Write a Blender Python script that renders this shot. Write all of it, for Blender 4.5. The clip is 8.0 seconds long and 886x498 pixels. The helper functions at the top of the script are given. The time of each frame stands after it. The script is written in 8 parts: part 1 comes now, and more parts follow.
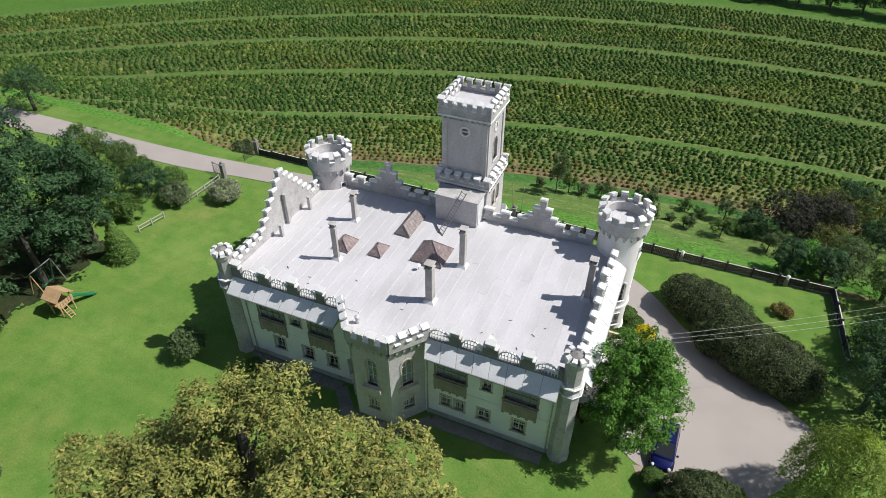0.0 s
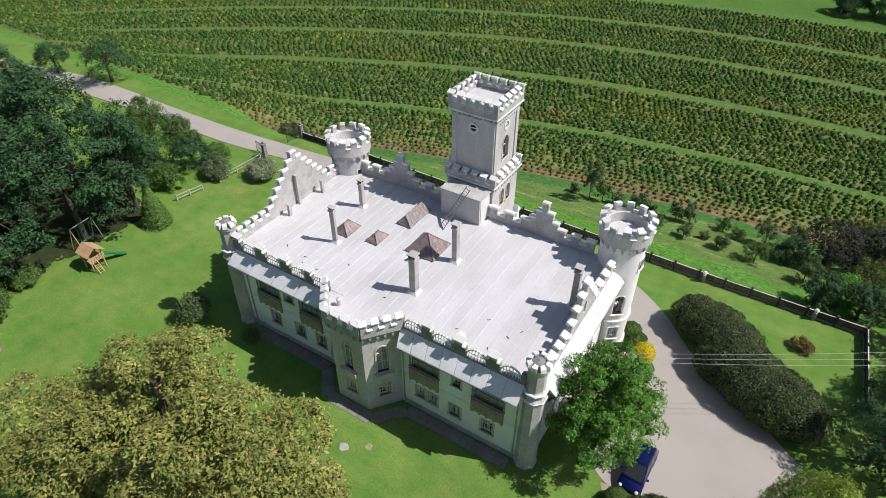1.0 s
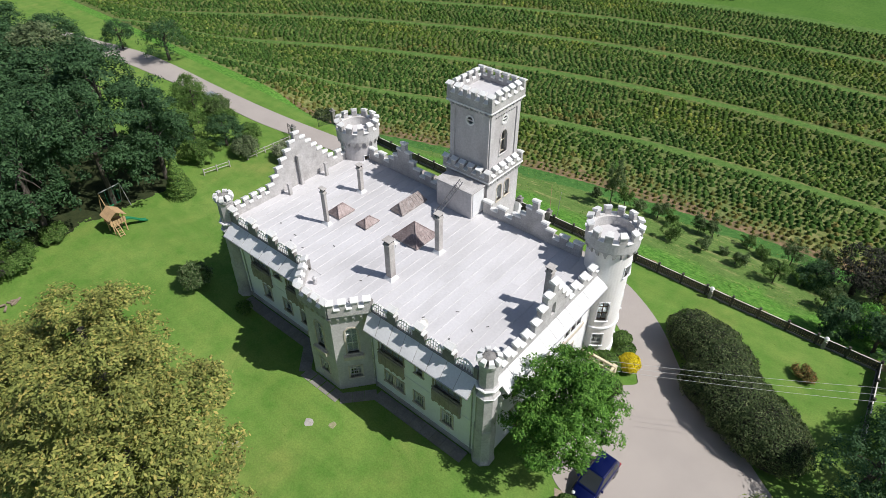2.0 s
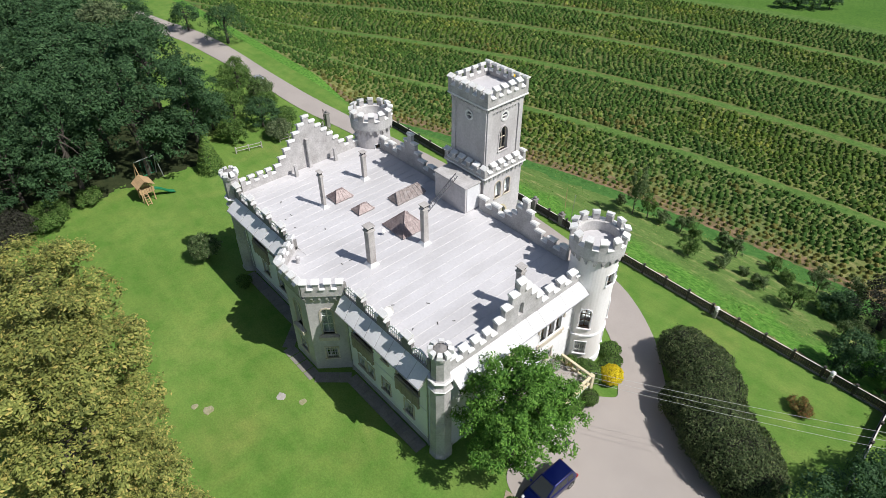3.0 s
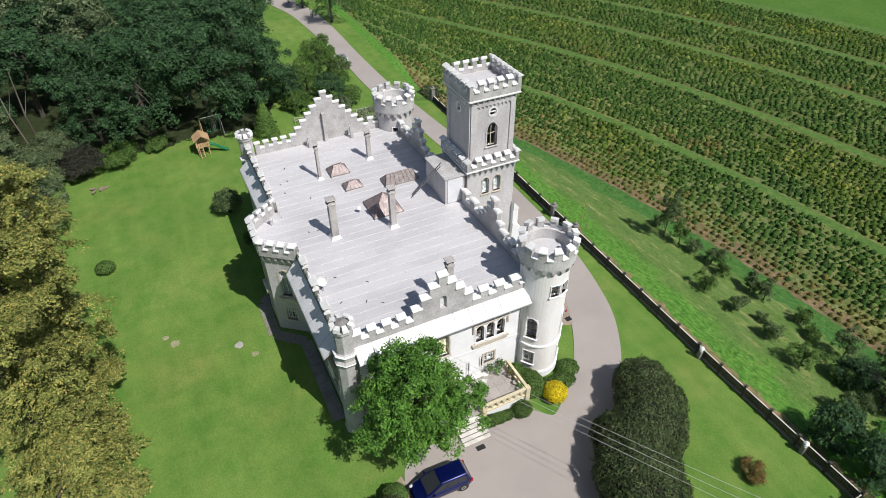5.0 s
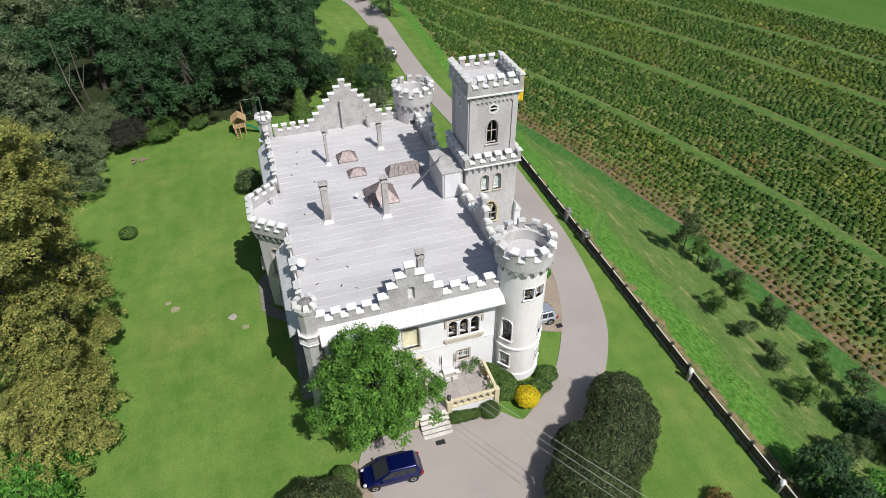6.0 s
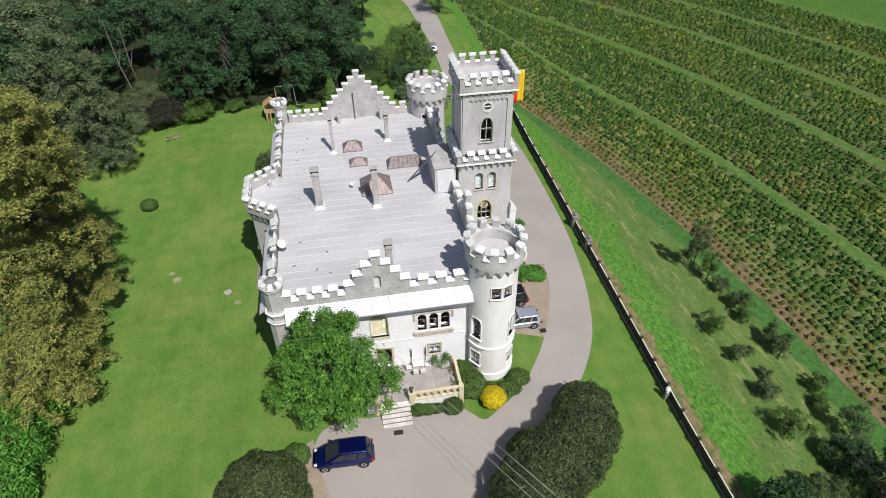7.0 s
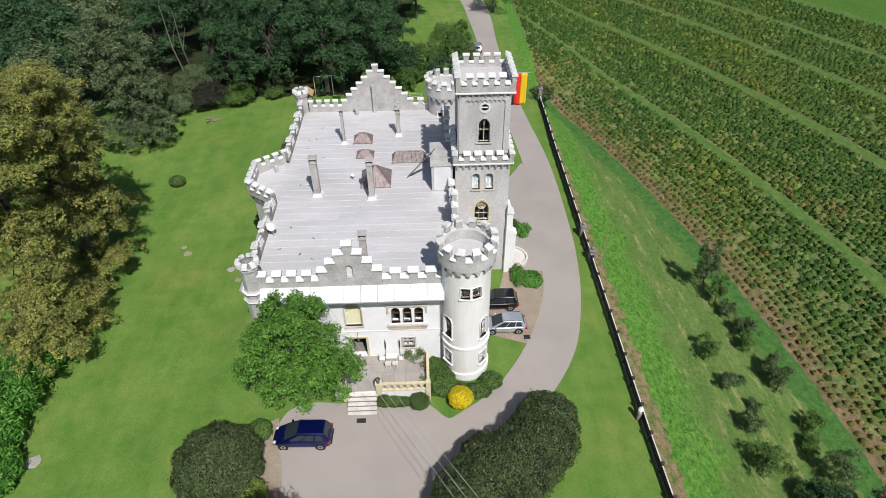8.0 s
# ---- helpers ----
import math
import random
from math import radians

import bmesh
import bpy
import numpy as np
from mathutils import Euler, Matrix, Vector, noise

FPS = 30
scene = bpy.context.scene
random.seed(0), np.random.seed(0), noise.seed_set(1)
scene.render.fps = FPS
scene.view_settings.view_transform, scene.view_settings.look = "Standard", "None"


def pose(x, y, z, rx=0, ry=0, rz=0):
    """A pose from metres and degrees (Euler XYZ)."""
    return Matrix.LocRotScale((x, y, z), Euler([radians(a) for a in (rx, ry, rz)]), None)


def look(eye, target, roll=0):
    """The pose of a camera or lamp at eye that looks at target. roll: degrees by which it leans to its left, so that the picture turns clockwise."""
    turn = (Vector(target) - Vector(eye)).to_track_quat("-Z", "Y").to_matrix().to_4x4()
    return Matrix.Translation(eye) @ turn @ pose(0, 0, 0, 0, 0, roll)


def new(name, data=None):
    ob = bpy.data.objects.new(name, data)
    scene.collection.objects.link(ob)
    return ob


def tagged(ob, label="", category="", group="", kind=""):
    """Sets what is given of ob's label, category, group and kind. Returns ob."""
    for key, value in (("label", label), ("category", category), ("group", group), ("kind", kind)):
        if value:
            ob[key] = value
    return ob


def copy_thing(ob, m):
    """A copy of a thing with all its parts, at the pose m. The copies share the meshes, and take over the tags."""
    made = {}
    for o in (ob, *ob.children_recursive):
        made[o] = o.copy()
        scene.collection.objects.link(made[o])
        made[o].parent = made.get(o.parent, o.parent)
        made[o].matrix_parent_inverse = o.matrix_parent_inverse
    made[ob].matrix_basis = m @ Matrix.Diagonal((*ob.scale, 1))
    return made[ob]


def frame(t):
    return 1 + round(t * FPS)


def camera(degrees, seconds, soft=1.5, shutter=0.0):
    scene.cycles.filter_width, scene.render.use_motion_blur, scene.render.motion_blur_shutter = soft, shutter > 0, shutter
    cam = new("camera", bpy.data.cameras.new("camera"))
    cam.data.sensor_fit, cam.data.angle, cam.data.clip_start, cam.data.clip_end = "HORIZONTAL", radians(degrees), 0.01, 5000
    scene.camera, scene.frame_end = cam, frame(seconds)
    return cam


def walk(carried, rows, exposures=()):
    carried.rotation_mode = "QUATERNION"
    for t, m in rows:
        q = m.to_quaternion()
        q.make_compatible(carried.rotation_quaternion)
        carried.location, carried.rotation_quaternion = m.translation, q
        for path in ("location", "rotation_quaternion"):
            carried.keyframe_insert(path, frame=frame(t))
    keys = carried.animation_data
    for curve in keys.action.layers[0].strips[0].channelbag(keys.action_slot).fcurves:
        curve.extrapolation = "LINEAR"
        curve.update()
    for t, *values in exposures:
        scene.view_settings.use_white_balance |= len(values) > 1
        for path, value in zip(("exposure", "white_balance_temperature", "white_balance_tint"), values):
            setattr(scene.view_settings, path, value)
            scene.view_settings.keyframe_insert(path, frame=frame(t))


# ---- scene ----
cam = camera(71.5, 8.0, soft=0.8)
METRES, EYE, TILT, LEAN, TURN = 58.0, 44.7, 0.0, 0.0, 22.9
ROWS = [
    (0.0, 0.0, 0.0, 0.0, 0.17, -38.64, -0.21),
    (0.5, 0.0625, -0.0002, -0.0018, 4.66, -38.7, -0.21),
    (1.0, 0.1243, 0.0037, -0.0046, 9.32, -38.75, -0.19),
    (1.5, 0.1854, 0.0108, -0.0094, 13.15, -38.8, -0.19),
    (3.0, 0.3662, 0.0619, -0.0202, 25.38, -39.0, -0.03),
    (3.5, 0.4243, 0.0875, -0.0226, 28.99, -39.03, 0.05),
    (4.0, 0.4809, 0.1175, -0.0243, 32.91, -39.06, 0.15),
    (4.5, 0.5346, 0.1507, -0.0251, 36.83, -39.14, 0.23),
    (6.0, 0.6785, 0.271, -0.0341, 49.29, -39.15, 0.4),
    (6.5, 0.7201, 0.3162, -0.0368, 53.23, -39.13, 0.44),
    (7.0, 0.7585, 0.3639, -0.0377, 56.93, -39.15, 0.47),
    (7.5, 0.7939, 0.4149, -0.0381, 60.92, -39.12, 0.52),
    (8.0, 0.8243, 0.4687, -0.0371, 64.99, -39.15, 0.52),
]
walk(cam, [(t, pose(0, 0, EYE, TILT, LEAN, TURN) @ pose(METRES * x, METRES * y, METRES * z, 90 + pitch, roll, yaw)) for t, x, y, z, yaw, pitch, roll in ROWS], [(0.0, 0.10), (1.5, 0.12), (3.0, 0.12), (4.5, 0.02), (6.0, -0.06), (8.0, -0.10)])

# ---------------------------------------------------------------- light
SUN_TO = Vector((0.94, 0.34, 1.28)).normalized()      # towards the sun
world = bpy.data.worlds.new("sky")
scene.world = world
world.use_nodes = True
wt = world.node_tree
sky = wt.nodes.new("ShaderNodeTexSky")
sky.sky_type, sky.sun_disc = "NISHITA", False
sky.sun_elevation = math.asin(SUN_TO.z)
sky.sun_rotation = math.atan2(SUN_TO.x, SUN_TO.y)
wt.nodes["Background"].inputs["Strength"].default_value = 0.072
wt.links.new(sky.outputs[0], wt.nodes["Background"].inputs["Color"])
sun = new("sun", bpy.data.lights.new("sun", "SUN"))
sun.data.energy, sun.data.angle, sun.data.color = 4.7, radians(0.53), (1.0, 0.965, 0.925)
sun.matrix_world = look((0, 0, 80), Vector((0, 0, 80)) - SUN_TO)


# ---------------------------------------------------------------- materials
def nodes_of(name):
    m = bpy.data.materials.new(name)
    m.use_nodes = True
    return m, m.node_tree, m.node_tree.nodes["Principled BSDF"]


def ramp(t, fac, stops):
    r = t.nodes.new("ShaderNodeValToRGB")
    while len(r.color_ramp.elements) < len(stops):
        r.color_ramp.elements.new(0.5)
    for e, (p, c) in zip(r.color_ramp.elements, stops):
        e.position, e.color = p, (*c, 1)
    t.links.new(fac, r.inputs[0])
    return r.outputs[0]


def mixc(t, fac, a, b, kind="MIX"):
    n = t.nodes.new("ShaderNodeMix")
    n.data_type, n.blend_type = "RGBA", kind
    for s, v in ((n.inputs[0], fac), (n.inputs[6], a), (n.inputs[7], b)):
        if isinstance(v, bpy.types.NodeSocket):
            t.links.new(v, s)
        elif isinstance(v, (int, float)):
            s.default_value = v
        else:
            s.default_value = (*v, 1)
    return n.outputs[2]


def mathn(t, op, a, b=0.0, c=0.0):
    n = t.nodes.new("ShaderNodeMath")
    n.operation = op
    for s, v in zip(n.inputs, (a, b, c)):
        if isinstance(v, bpy.types.NodeSocket):
            t.links.new(v, s)
        else:
            s.default_value = v
    return n.outputs[0]


def noise_of(t, scale, detail=4.0, vec=None, stretch=None, rough=0.55):
    n = t.nodes.new("ShaderNodeTexNoise")
    n.inputs["Scale"].default_value, n.inputs["Detail"].default_value = scale, detail
    n.inputs["Roughness"].default_value = rough
    g = t.nodes.new("ShaderNodeNewGeometry")
    v = vec or g.outputs["Position"]
    if stretch:
        mp = t.nodes.new("ShaderNodeMapping")
        mp.inputs["Scale"].default_value = stretch
        t.links.new(v, mp.inputs[0])
        v = mp.outputs[0]
    t.links.new(v, n.inputs["Vector"])
    return n.outputs["Fac"]


def bump(t, b, fac, strength, dist):
    n = t.nodes.new("ShaderNodeBump")
    n.inputs["Strength"].default_value, n.inputs["Distance"].default_value = strength, dist
    t.links.new(fac, n.inputs["Height"])
    t.links.new(n.outputs[0], b.inputs["Normal"])


def surface(name, base, stain, rough=0.85, big=0.35, fine=9.0, amount=0.6, grain=0.25, metal=0.0, stretch=None, relief=0.01, vary=0.0):
    """A weathered solid surface: base colour, stains at a big scale, grain at a fine one."""
    m, t, b = nodes_of(name)
    s = ramp(t, noise_of(t, big, 6, stretch=stretch), [(0.38, (0, 0, 0)), (0.7, (1, 1, 1))])
    c = mixc(t, mathn(t, "MULTIPLY", s, amount), base, stain)
    f = ramp(t, noise_of(t, fine, 5), [(0.3, (1 - grain,) * 3), (0.7, (1 + grain * 0.3,) * 3)])
    c = mixc(t, 1.0, c, f, "MULTIPLY")
    if vary:
        info = t.nodes.new("ShaderNodeObjectInfo")
        v = mathn(t, "MULTIPLY_ADD", info.outputs["Random"], vary, 1 - vary / 2)
        k = t.nodes.new("ShaderNodeCombineColor")
        for i in range(3):
            t.links.new(v, k.inputs[i])
        c = mixc(t, 1.0, c, k.outputs[0], "MULTIPLY")
    t.links.new(c, b.inputs["Base Color"])
    b.inputs["Roughness"].default_value, b.inputs["Metallic"].default_value = rough, metal
    if relief:
        bump(t, b, noise_of(t, fine * 1.7, 5), 0.5, relief)
    return m


def leaf(name, dark, light, third=None, trans=0.25, rough=0.65, mottle=0.55, tint=None):
    """Foliage: every leaf its own shade between the colours."""
    m, t, b = nodes_of(name)
    g = t.nodes.new("ShaderNodeNewGeometry")
    stops = [(0.0, dark), (0.75, light), (1.0, third or light)]
    c = ramp(t, g.outputs["Random Per Island"], stops)
    big = ramp(t, noise_of(t, mottle, 4), [(0.3, (0.72,) * 3), (0.7, (1.22,) * 3)])
    c = mixc(t, 1.0, c, big, "MULTIPLY")
    if tint:            # patches of another growth, many metres wide
        wide = ramp(t, noise_of(t, 0.05, 5, stretch=(0.6, 1.3, 1)), [(0.45, (0, 0, 0)), (0.72, (1, 1, 1))])
        c = mixc(t, mathn(t, "MULTIPLY", wide, 0.75), c, mixc(t, 1.0, c, tint, "MULTIPLY"))
    t.links.new(c, b.inputs["Base Color"])
    b.inputs["Roughness"].default_value = rough
    b.inputs["Specular IOR Level"].default_value = 0.15
    tr = t.nodes.new("ShaderNodeBsdfTranslucent")
    t.links.new(mixc(t, 1.0, c, (1.0, 1.1, 0.5), "MULTIPLY"), tr.inputs[0])
    mx = t.nodes.new("ShaderNodeMixShader")
    mx.inputs[0].default_value = trans
    t.links.new(b.outputs[0], mx.inputs[1])
    t.links.new(tr.outputs[0], mx.inputs[2])
    t.links.new(mx.outputs[0], t.nodes["Material Output"].inputs[0])
    return m


def plain(name, base, rough=0.5, metal=0.0, coat=0.0):
    m, t, b = nodes_of(name)
    c = mixc(t, 1.0, base, ramp(t, noise_of(t, 14, 3), [(0.3, (0.88,) * 3), (0.7, (1.04,) * 3)]), "MULTIPLY")
    t.links.new(c, b.inputs["Base Color"])
    b.inputs["Roughness"].default_value, b.inputs["Metallic"].default_value = rough, metal
    b.inputs["Coat Weight"].default_value = coat
    return m


def glazing(name, tint=(0.75, 0.8, 0.82)):
    m, _, b = nodes_of(name)
    b.inputs["Base Color"].default_value = (*tint, 1)
    b.inputs["Roughness"].default_value, b.inputs["Transmission Weight"].default_value, b.inputs["IOR"].default_value = 0.04, 1.0, 1.2
    return m


RENDER = surface("painted_render", (0.875, 0.88, 0.895), (0.72, 0.71, 0.71), 0.9, 0.5, 6, 0.45, 0.06, relief=0.005)
STONE = surface("grey_stone", (0.53, 0.515, 0.51), (0.31, 0.295, 0.285), 0.92, 0.8, 7, 0.75, 0.22, relief=0.012)
TOWERSTONE = surface("tower_render", (0.60, 0.58, 0.585), (0.37, 0.345, 0.345), 0.92, 0.45, 5, 0.75, 0.16, stretch=(1, 1, 0.35), relief=0.01)
DARKSTONE = surface("dark_grey_stone", (0.27, 0.26, 0.25), (0.16, 0.15, 0.14), 0.93, 0.9, 7, 0.7, 0.22, relief=0.012)
STEPSTONE = surface("pale_step_stone", (0.74, 0.71, 0.66), (0.52, 0.48, 0.43), 0.9, 1.2, 9, 0.6, 0.2, relief=0.008)
CAPWHITE = surface("white_coping", (0.80, 0.80, 0.79), (0.55, 0.54, 0.52), 0.55, 1.2, 8, 0.4, 0.10, relief=0.004, vary=0.12)
SHEET = surface("zinc_roof_sheet", (0.605, 0.595, 0.612), (0.46, 0.45, 0.455), 0.45, 0.35, 5, 0.7, 0.08, stretch=(1.2, 0.5, 1), relief=0.008, vary=0.07)
SEAM = surface("zinc_seam", (0.66, 0.65, 0.66), (0.46, 0.45, 0.46), 0.6, 0.6, 6, 0.9, 0.2, relief=0)
TOWERRENDER = surface("stained_white_render", (0.89, 0.88, 0.865), (0.58, 0.51, 0.45), 0.9, 0.7, 6, 0.46, 0.06, stretch=(1, 1, 0.16), relief=0.006)
CROWNSTONE = surface("weathered_crown_stone", (0.60, 0.59, 0.585), (0.40, 0.385, 0.38), 0.92, 0.8, 7, 0.7, 0.18, relief=0.012)
CABLE = plain("grey_cable", (0.46, 0.46, 0.45), 0.6)
EAVE = surface("white_eave_sheet", (0.76, 0.765, 0.78), (0.56, 0.56, 0.57), 0.42, 0.8, 5, 0.45, 0.08, relief=0.003, vary=0.08)
SANDSTONE = surface("sandstone_trim", (0.62, 0.56, 0.47), (0.42, 0.36, 0.30), 0.9, 1.1, 9, 0.6, 0.18, relief=0.008)
BROWNSTONE = surface("weathered_brown_sandstone", (0.37, 0.325, 0.26), (0.22, 0.19, 0.15), 0.92, 1.1, 9, 0.7, 0.2, relief=0.01)
CREAM = surface("cream_stone", (0.70, 0.62, 0.42), (0.45, 0.38, 0.26), 0.9, 1.5, 9, 0.5, 0.15, relief=0.008)
RUST = surface("rusty_tile_slope", (0.225, 0.170, 0.165), (0.38, 0.32, 0.31), 0.48, 1.6, 6, 0.75, 0.35, metal=0.2, stretch=(1, 1, 2), relief=0.02)
CHIMNEY = surface("chimney_render", (0.50, 0.475, 0.455), (0.30, 0.275, 0.26), 0.92, 0.9, 8, 0.8, 0.2, relief=0.012)
SOOT = plain("sooty_iron", (0.05, 0.047, 0.045), 0.7)
IRON = plain("dark_iron", (0.06, 0.06, 0.065), 0.5, 0.6)
STEEL = surface("galvanised_steel", (0.50, 0.51, 0.53), (0.33, 0.33, 0.34), 0.45, 2.0, 10, 0.5, 0.15, metal=0.7, relief=0)
LADDERSTEEL = surface("weathered_grey_steel", (0.24, 0.24, 0.25), (0.15, 0.145, 0.14), 0.6, 2.0, 10, 0.5, 0.15, metal=0.4, relief=0)
WHITEWOOD = surface("white_paint_wood", (0.76, 0.75, 0.72), (0.55, 0.53, 0.5), 0.55, 2, 12, 0.35, 0.08, relief=0)
BROWNWOOD = surface("brown_window_wood", (0.20, 0.13, 0.08), (0.11, 0.07, 0.045), 0.7, 2, 14, 0.6, 0.2, relief=0.004)
DARKWOOD = surface("dark_fence_wood", (0.045, 0.041, 0.038), (0.095, 0.088, 0.080), 0.9, 1.5, 10, 0.6, 0.3, relief=0.006, vary=0.3)
PALEWOOD = surface("pale_play_wood", (0.55, 0.37, 0.20), (0.38, 0.24, 0.13), 0.8, 1.5, 12, 0.5, 0.2, relief=0.004, vary=0.15)
CONCRETE = surface("concrete", (0.44, 0.42, 0.39), (0.27, 0.25, 0.23), 0.92, 1.0, 10, 0.6, 0.2, relief=0.008)
FLAG = surface("paving_flag", (0.25, 0.235, 0.215), (0.16, 0.145, 0.13), 0.92, 1.0, 9, 0.6, 0.2, relief=0.006, vary=0.12)
PALEFLAG = surface("terrace_flag", (0.42, 0.385, 0.36), (0.30, 0.27, 0.25), 0.92, 1.0, 9, 0.6, 0.2, relief=0.006, vary=0.1)
BARK = surface("bark", (0.095, 0.082, 0.068), (0.05, 0.042, 0.034), 0.95, 2.0, 12, 0.7, 0.4, relief=0.03)
GLASS = glazing("window_glass")
BLIND = plain("cream_blind", (0.66, 0.58, 0.38), 0.8)
CURTAIN = plain("pale_curtain", (0.62, 0.64, 0.63), 0.8)
INNER = plain("dim_inner_plaster", (0.25, 0.24, 0.22), 0.9)

CHESTNUT = leaf("chestnut_leaf", (0.098, 0.121, 0.033), (0.290, 0.316, 0.085), (0.46, 0.38, 0.118), 0.20)
BRIGHTLEAF = leaf("maple_leaf", (0.046, 0.122, 0.022), (0.128, 0.285, 0.044), (0.19, 0.35, 0.07), 0.22, mottle=0.9)
DARKLEAF = leaf("robinia_leaf", (0.030, 0.070, 0.031), (0.068, 0.142, 0.058), (0.100, 0.178, 0.082), 0.3)
DULLLEAF = leaf("lime_leaf", (0.058, 0.092, 0.042), (0.150, 0.198, 0.096), (0.24, 0.28, 0.15), 0.22)
PURPLELEAF = leaf("purple_leaf", (0.024, 0.025, 0.020), (0.048, 0.048, 0.036), (0.075, 0.085, 0.05), 0.12)
MIDLEAF = leaf("shrub_leaf", (0.048, 0.100, 0.024), (0.120, 0.215, 0.050), (0.18, 0.255, 0.084), 0.28)
GREYLEAF = leaf("apple_leaf", (0.052, 0.095, 0.034), (0.130, 0.195, 0.075), (0.235, 0.270, 0.150), 0.35)
HEDGELEAF = leaf("laurel_leaf", (0.030, 0.052, 0.020), (0.085, 0.120, 0.044), (0.160, 0.180, 0.085), 0.10, 0.6, mottle=1.1)
SPRUCELEAF = leaf("spruce_needle", (0.040, 0.095, 0.022), (0.125, 0.215, 0.045), (0.17, 0.26, 0.06), 0.15)
LIMELEAF = leaf("lush_green_leaf", (0.050, 0.150, 0.026), (0.130, 0.350, 0.052), (0.24, 0.44, 0.10), 0.3, mottle=1.2)
YELLOWLEAF = leaf("golden_leaf", (0.462, 0.378, 0.015), (0.770, 0.609, 0.020), (0.825, 0.693, 0.060), 0.2)
OLIVELEAF = leaf("olive_leaf", (0.055, 0.085, 0.020), (0.125, 0.150, 0.036), (0.20, 0.20, 0.06), 0.25)
REDLEAF = leaf("copper_leaf", (0.09, 0.10, 0.03), (0.20, 0.165, 0.05), (0.32, 0.12, 0.06), 0.2)
CROPLEAF = leaf("crop_leaf", (0.032, 0.078, 0.016), (0.062, 0.128, 0.024), (0.165, 0.225, 0.060), 0.12, 0.85, tint=(1.75, 1.25, 0.8))
CROPYELLOW = leaf("yellowing_crop_leaf", (0.085, 0.105, 0.024), (0.165, 0.160, 0.042), (0.25, 0.215, 0.070), 0.2)
MEADOWLEAF = leaf("meadow_grass", (0.075, 0.19, 0.032), (0.14, 0.26, 0.05), (0.34, 0.32, 0.12), 0.35)


# ---------------------------------------------------------------- building kit
HOME, POSED = {}, {}


def bound(ob, parent):
    HOME[ob.name] = HOME[parent.name]
    POSED[ob.name] = POSED[parent.name]
    ob.parent = parent
    return ob


def thing(name, at, label, category, group="", kind=""):
    """An empty at a thing's base; its parts are given in world places."""
    ob = new(name)
    ob.location = at
    ob.empty_display_size = 0.2
    HOME[ob.name] = Vector(at)
    POSED[ob.name] = Matrix.Translation(at)
    return tagged(ob, label, category, group, kind)


def mesh_of(name, bm, mats, smooth=False):
    me = bpy.data.meshes.new(name)
    bm.normal_update()
    bm.to_mesh(me)
    bm.free()
    for m in (mats if isinstance(mats, (list, tuple)) else [mats]):
        me.materials.append(m)
    if smooth:
        for p in me.polygons:
            p.use_smooth = True
    return me


def part(name, bm, material, parent, label="", smooth=False):
    """One bmesh, in world places, as one mesh object under a thing or a part."""
    bm.transform(Matrix.Translation(-HOME[parent.name]))
    ob = new(name, mesh_of(name, bm, material, smooth))
    return tagged(bound(ob, parent), label)


def piece(name, me, parent, m):
    """A piece that shares its mesh, at the world pose m."""
    ob = new(name, me)
    bound(ob, parent)
    ob.matrix_local = POSED[parent.name].inverted() @ m
    POSED[ob.name] = m
    return ob


def box(bm, x0, x1, y0, y1, z0, z1, bevel=0.0, m=None, mat=0):
    q = Matrix.Translation(((x0 + x1) / 2, (y0 + y1) / 2, (z0 + z1) / 2)) @ Matrix.Diagonal((abs(x1 - x0), abs(y1 - y0), abs(z1 - z0), 1))
    r = bmesh.ops.create_cube(bm, size=1.0, matrix=(m @ q) if m else q)
    faces = {f for v in r["verts"] for f in v.link_faces}
    for f in faces:
        f.material_index = mat
    if bevel:
        es = {e for v in r["verts"] for e in v.link_edges}
        out = bmesh.ops.bevel(bm, geom=list(es), offset=bevel, segments=1, affect="EDGES", profile=0.5)
        for f in out["faces"]:
            f.material_index = mat


def rod(bm, a, b, r0, r1=None, n=8, mat=0):
    a, b = Vector(a), Vector(b)
    d = b - a
    q = d.to_track_quat("Z", "Y").to_matrix().to_4x4()
    r = bmesh.ops.create_cone(bm, cap_ends=True, segments=n, radius1=r0, radius2=r1 if r1 is not None else r0, depth=d.length,
                              matrix=Matrix.Translation((a + b) / 2) @ q)
    for f in {f for v in r["verts"] for f in v.link_faces}:
        f.material_index = mat


def ball(bm, c, r, squash=1.0, n=8, mat=0):
    q = bmesh.ops.create_uvsphere(bm, u_segments=n * 2, v_segments=n, radius=r,
                                  matrix=Matrix.Translation(c) @ Matrix.Diagonal((1, 1, squash, 1)))
    for f in {f for v in q["verts"] for f in v.link_faces}:
        f.material_index = mat


def prism(bm, pts, z0, z1, mat=0):
    """An upright prism over a plan polygon."""
    lo = [bm.verts.new((x, y, z0)) for x, y in pts]
    hi = [bm.verts.new((x, y, z1)) for x, y in pts]
    n = len(pts)
    fs = [bm.faces.new(hi), bm.faces.new(lo[::-1])]
    fs += [bm.faces.new((lo[i], lo[(i + 1) % n], hi[(i + 1) % n], hi[i])) for i in range(n)]
    for f in fs:
        f.material_index = mat


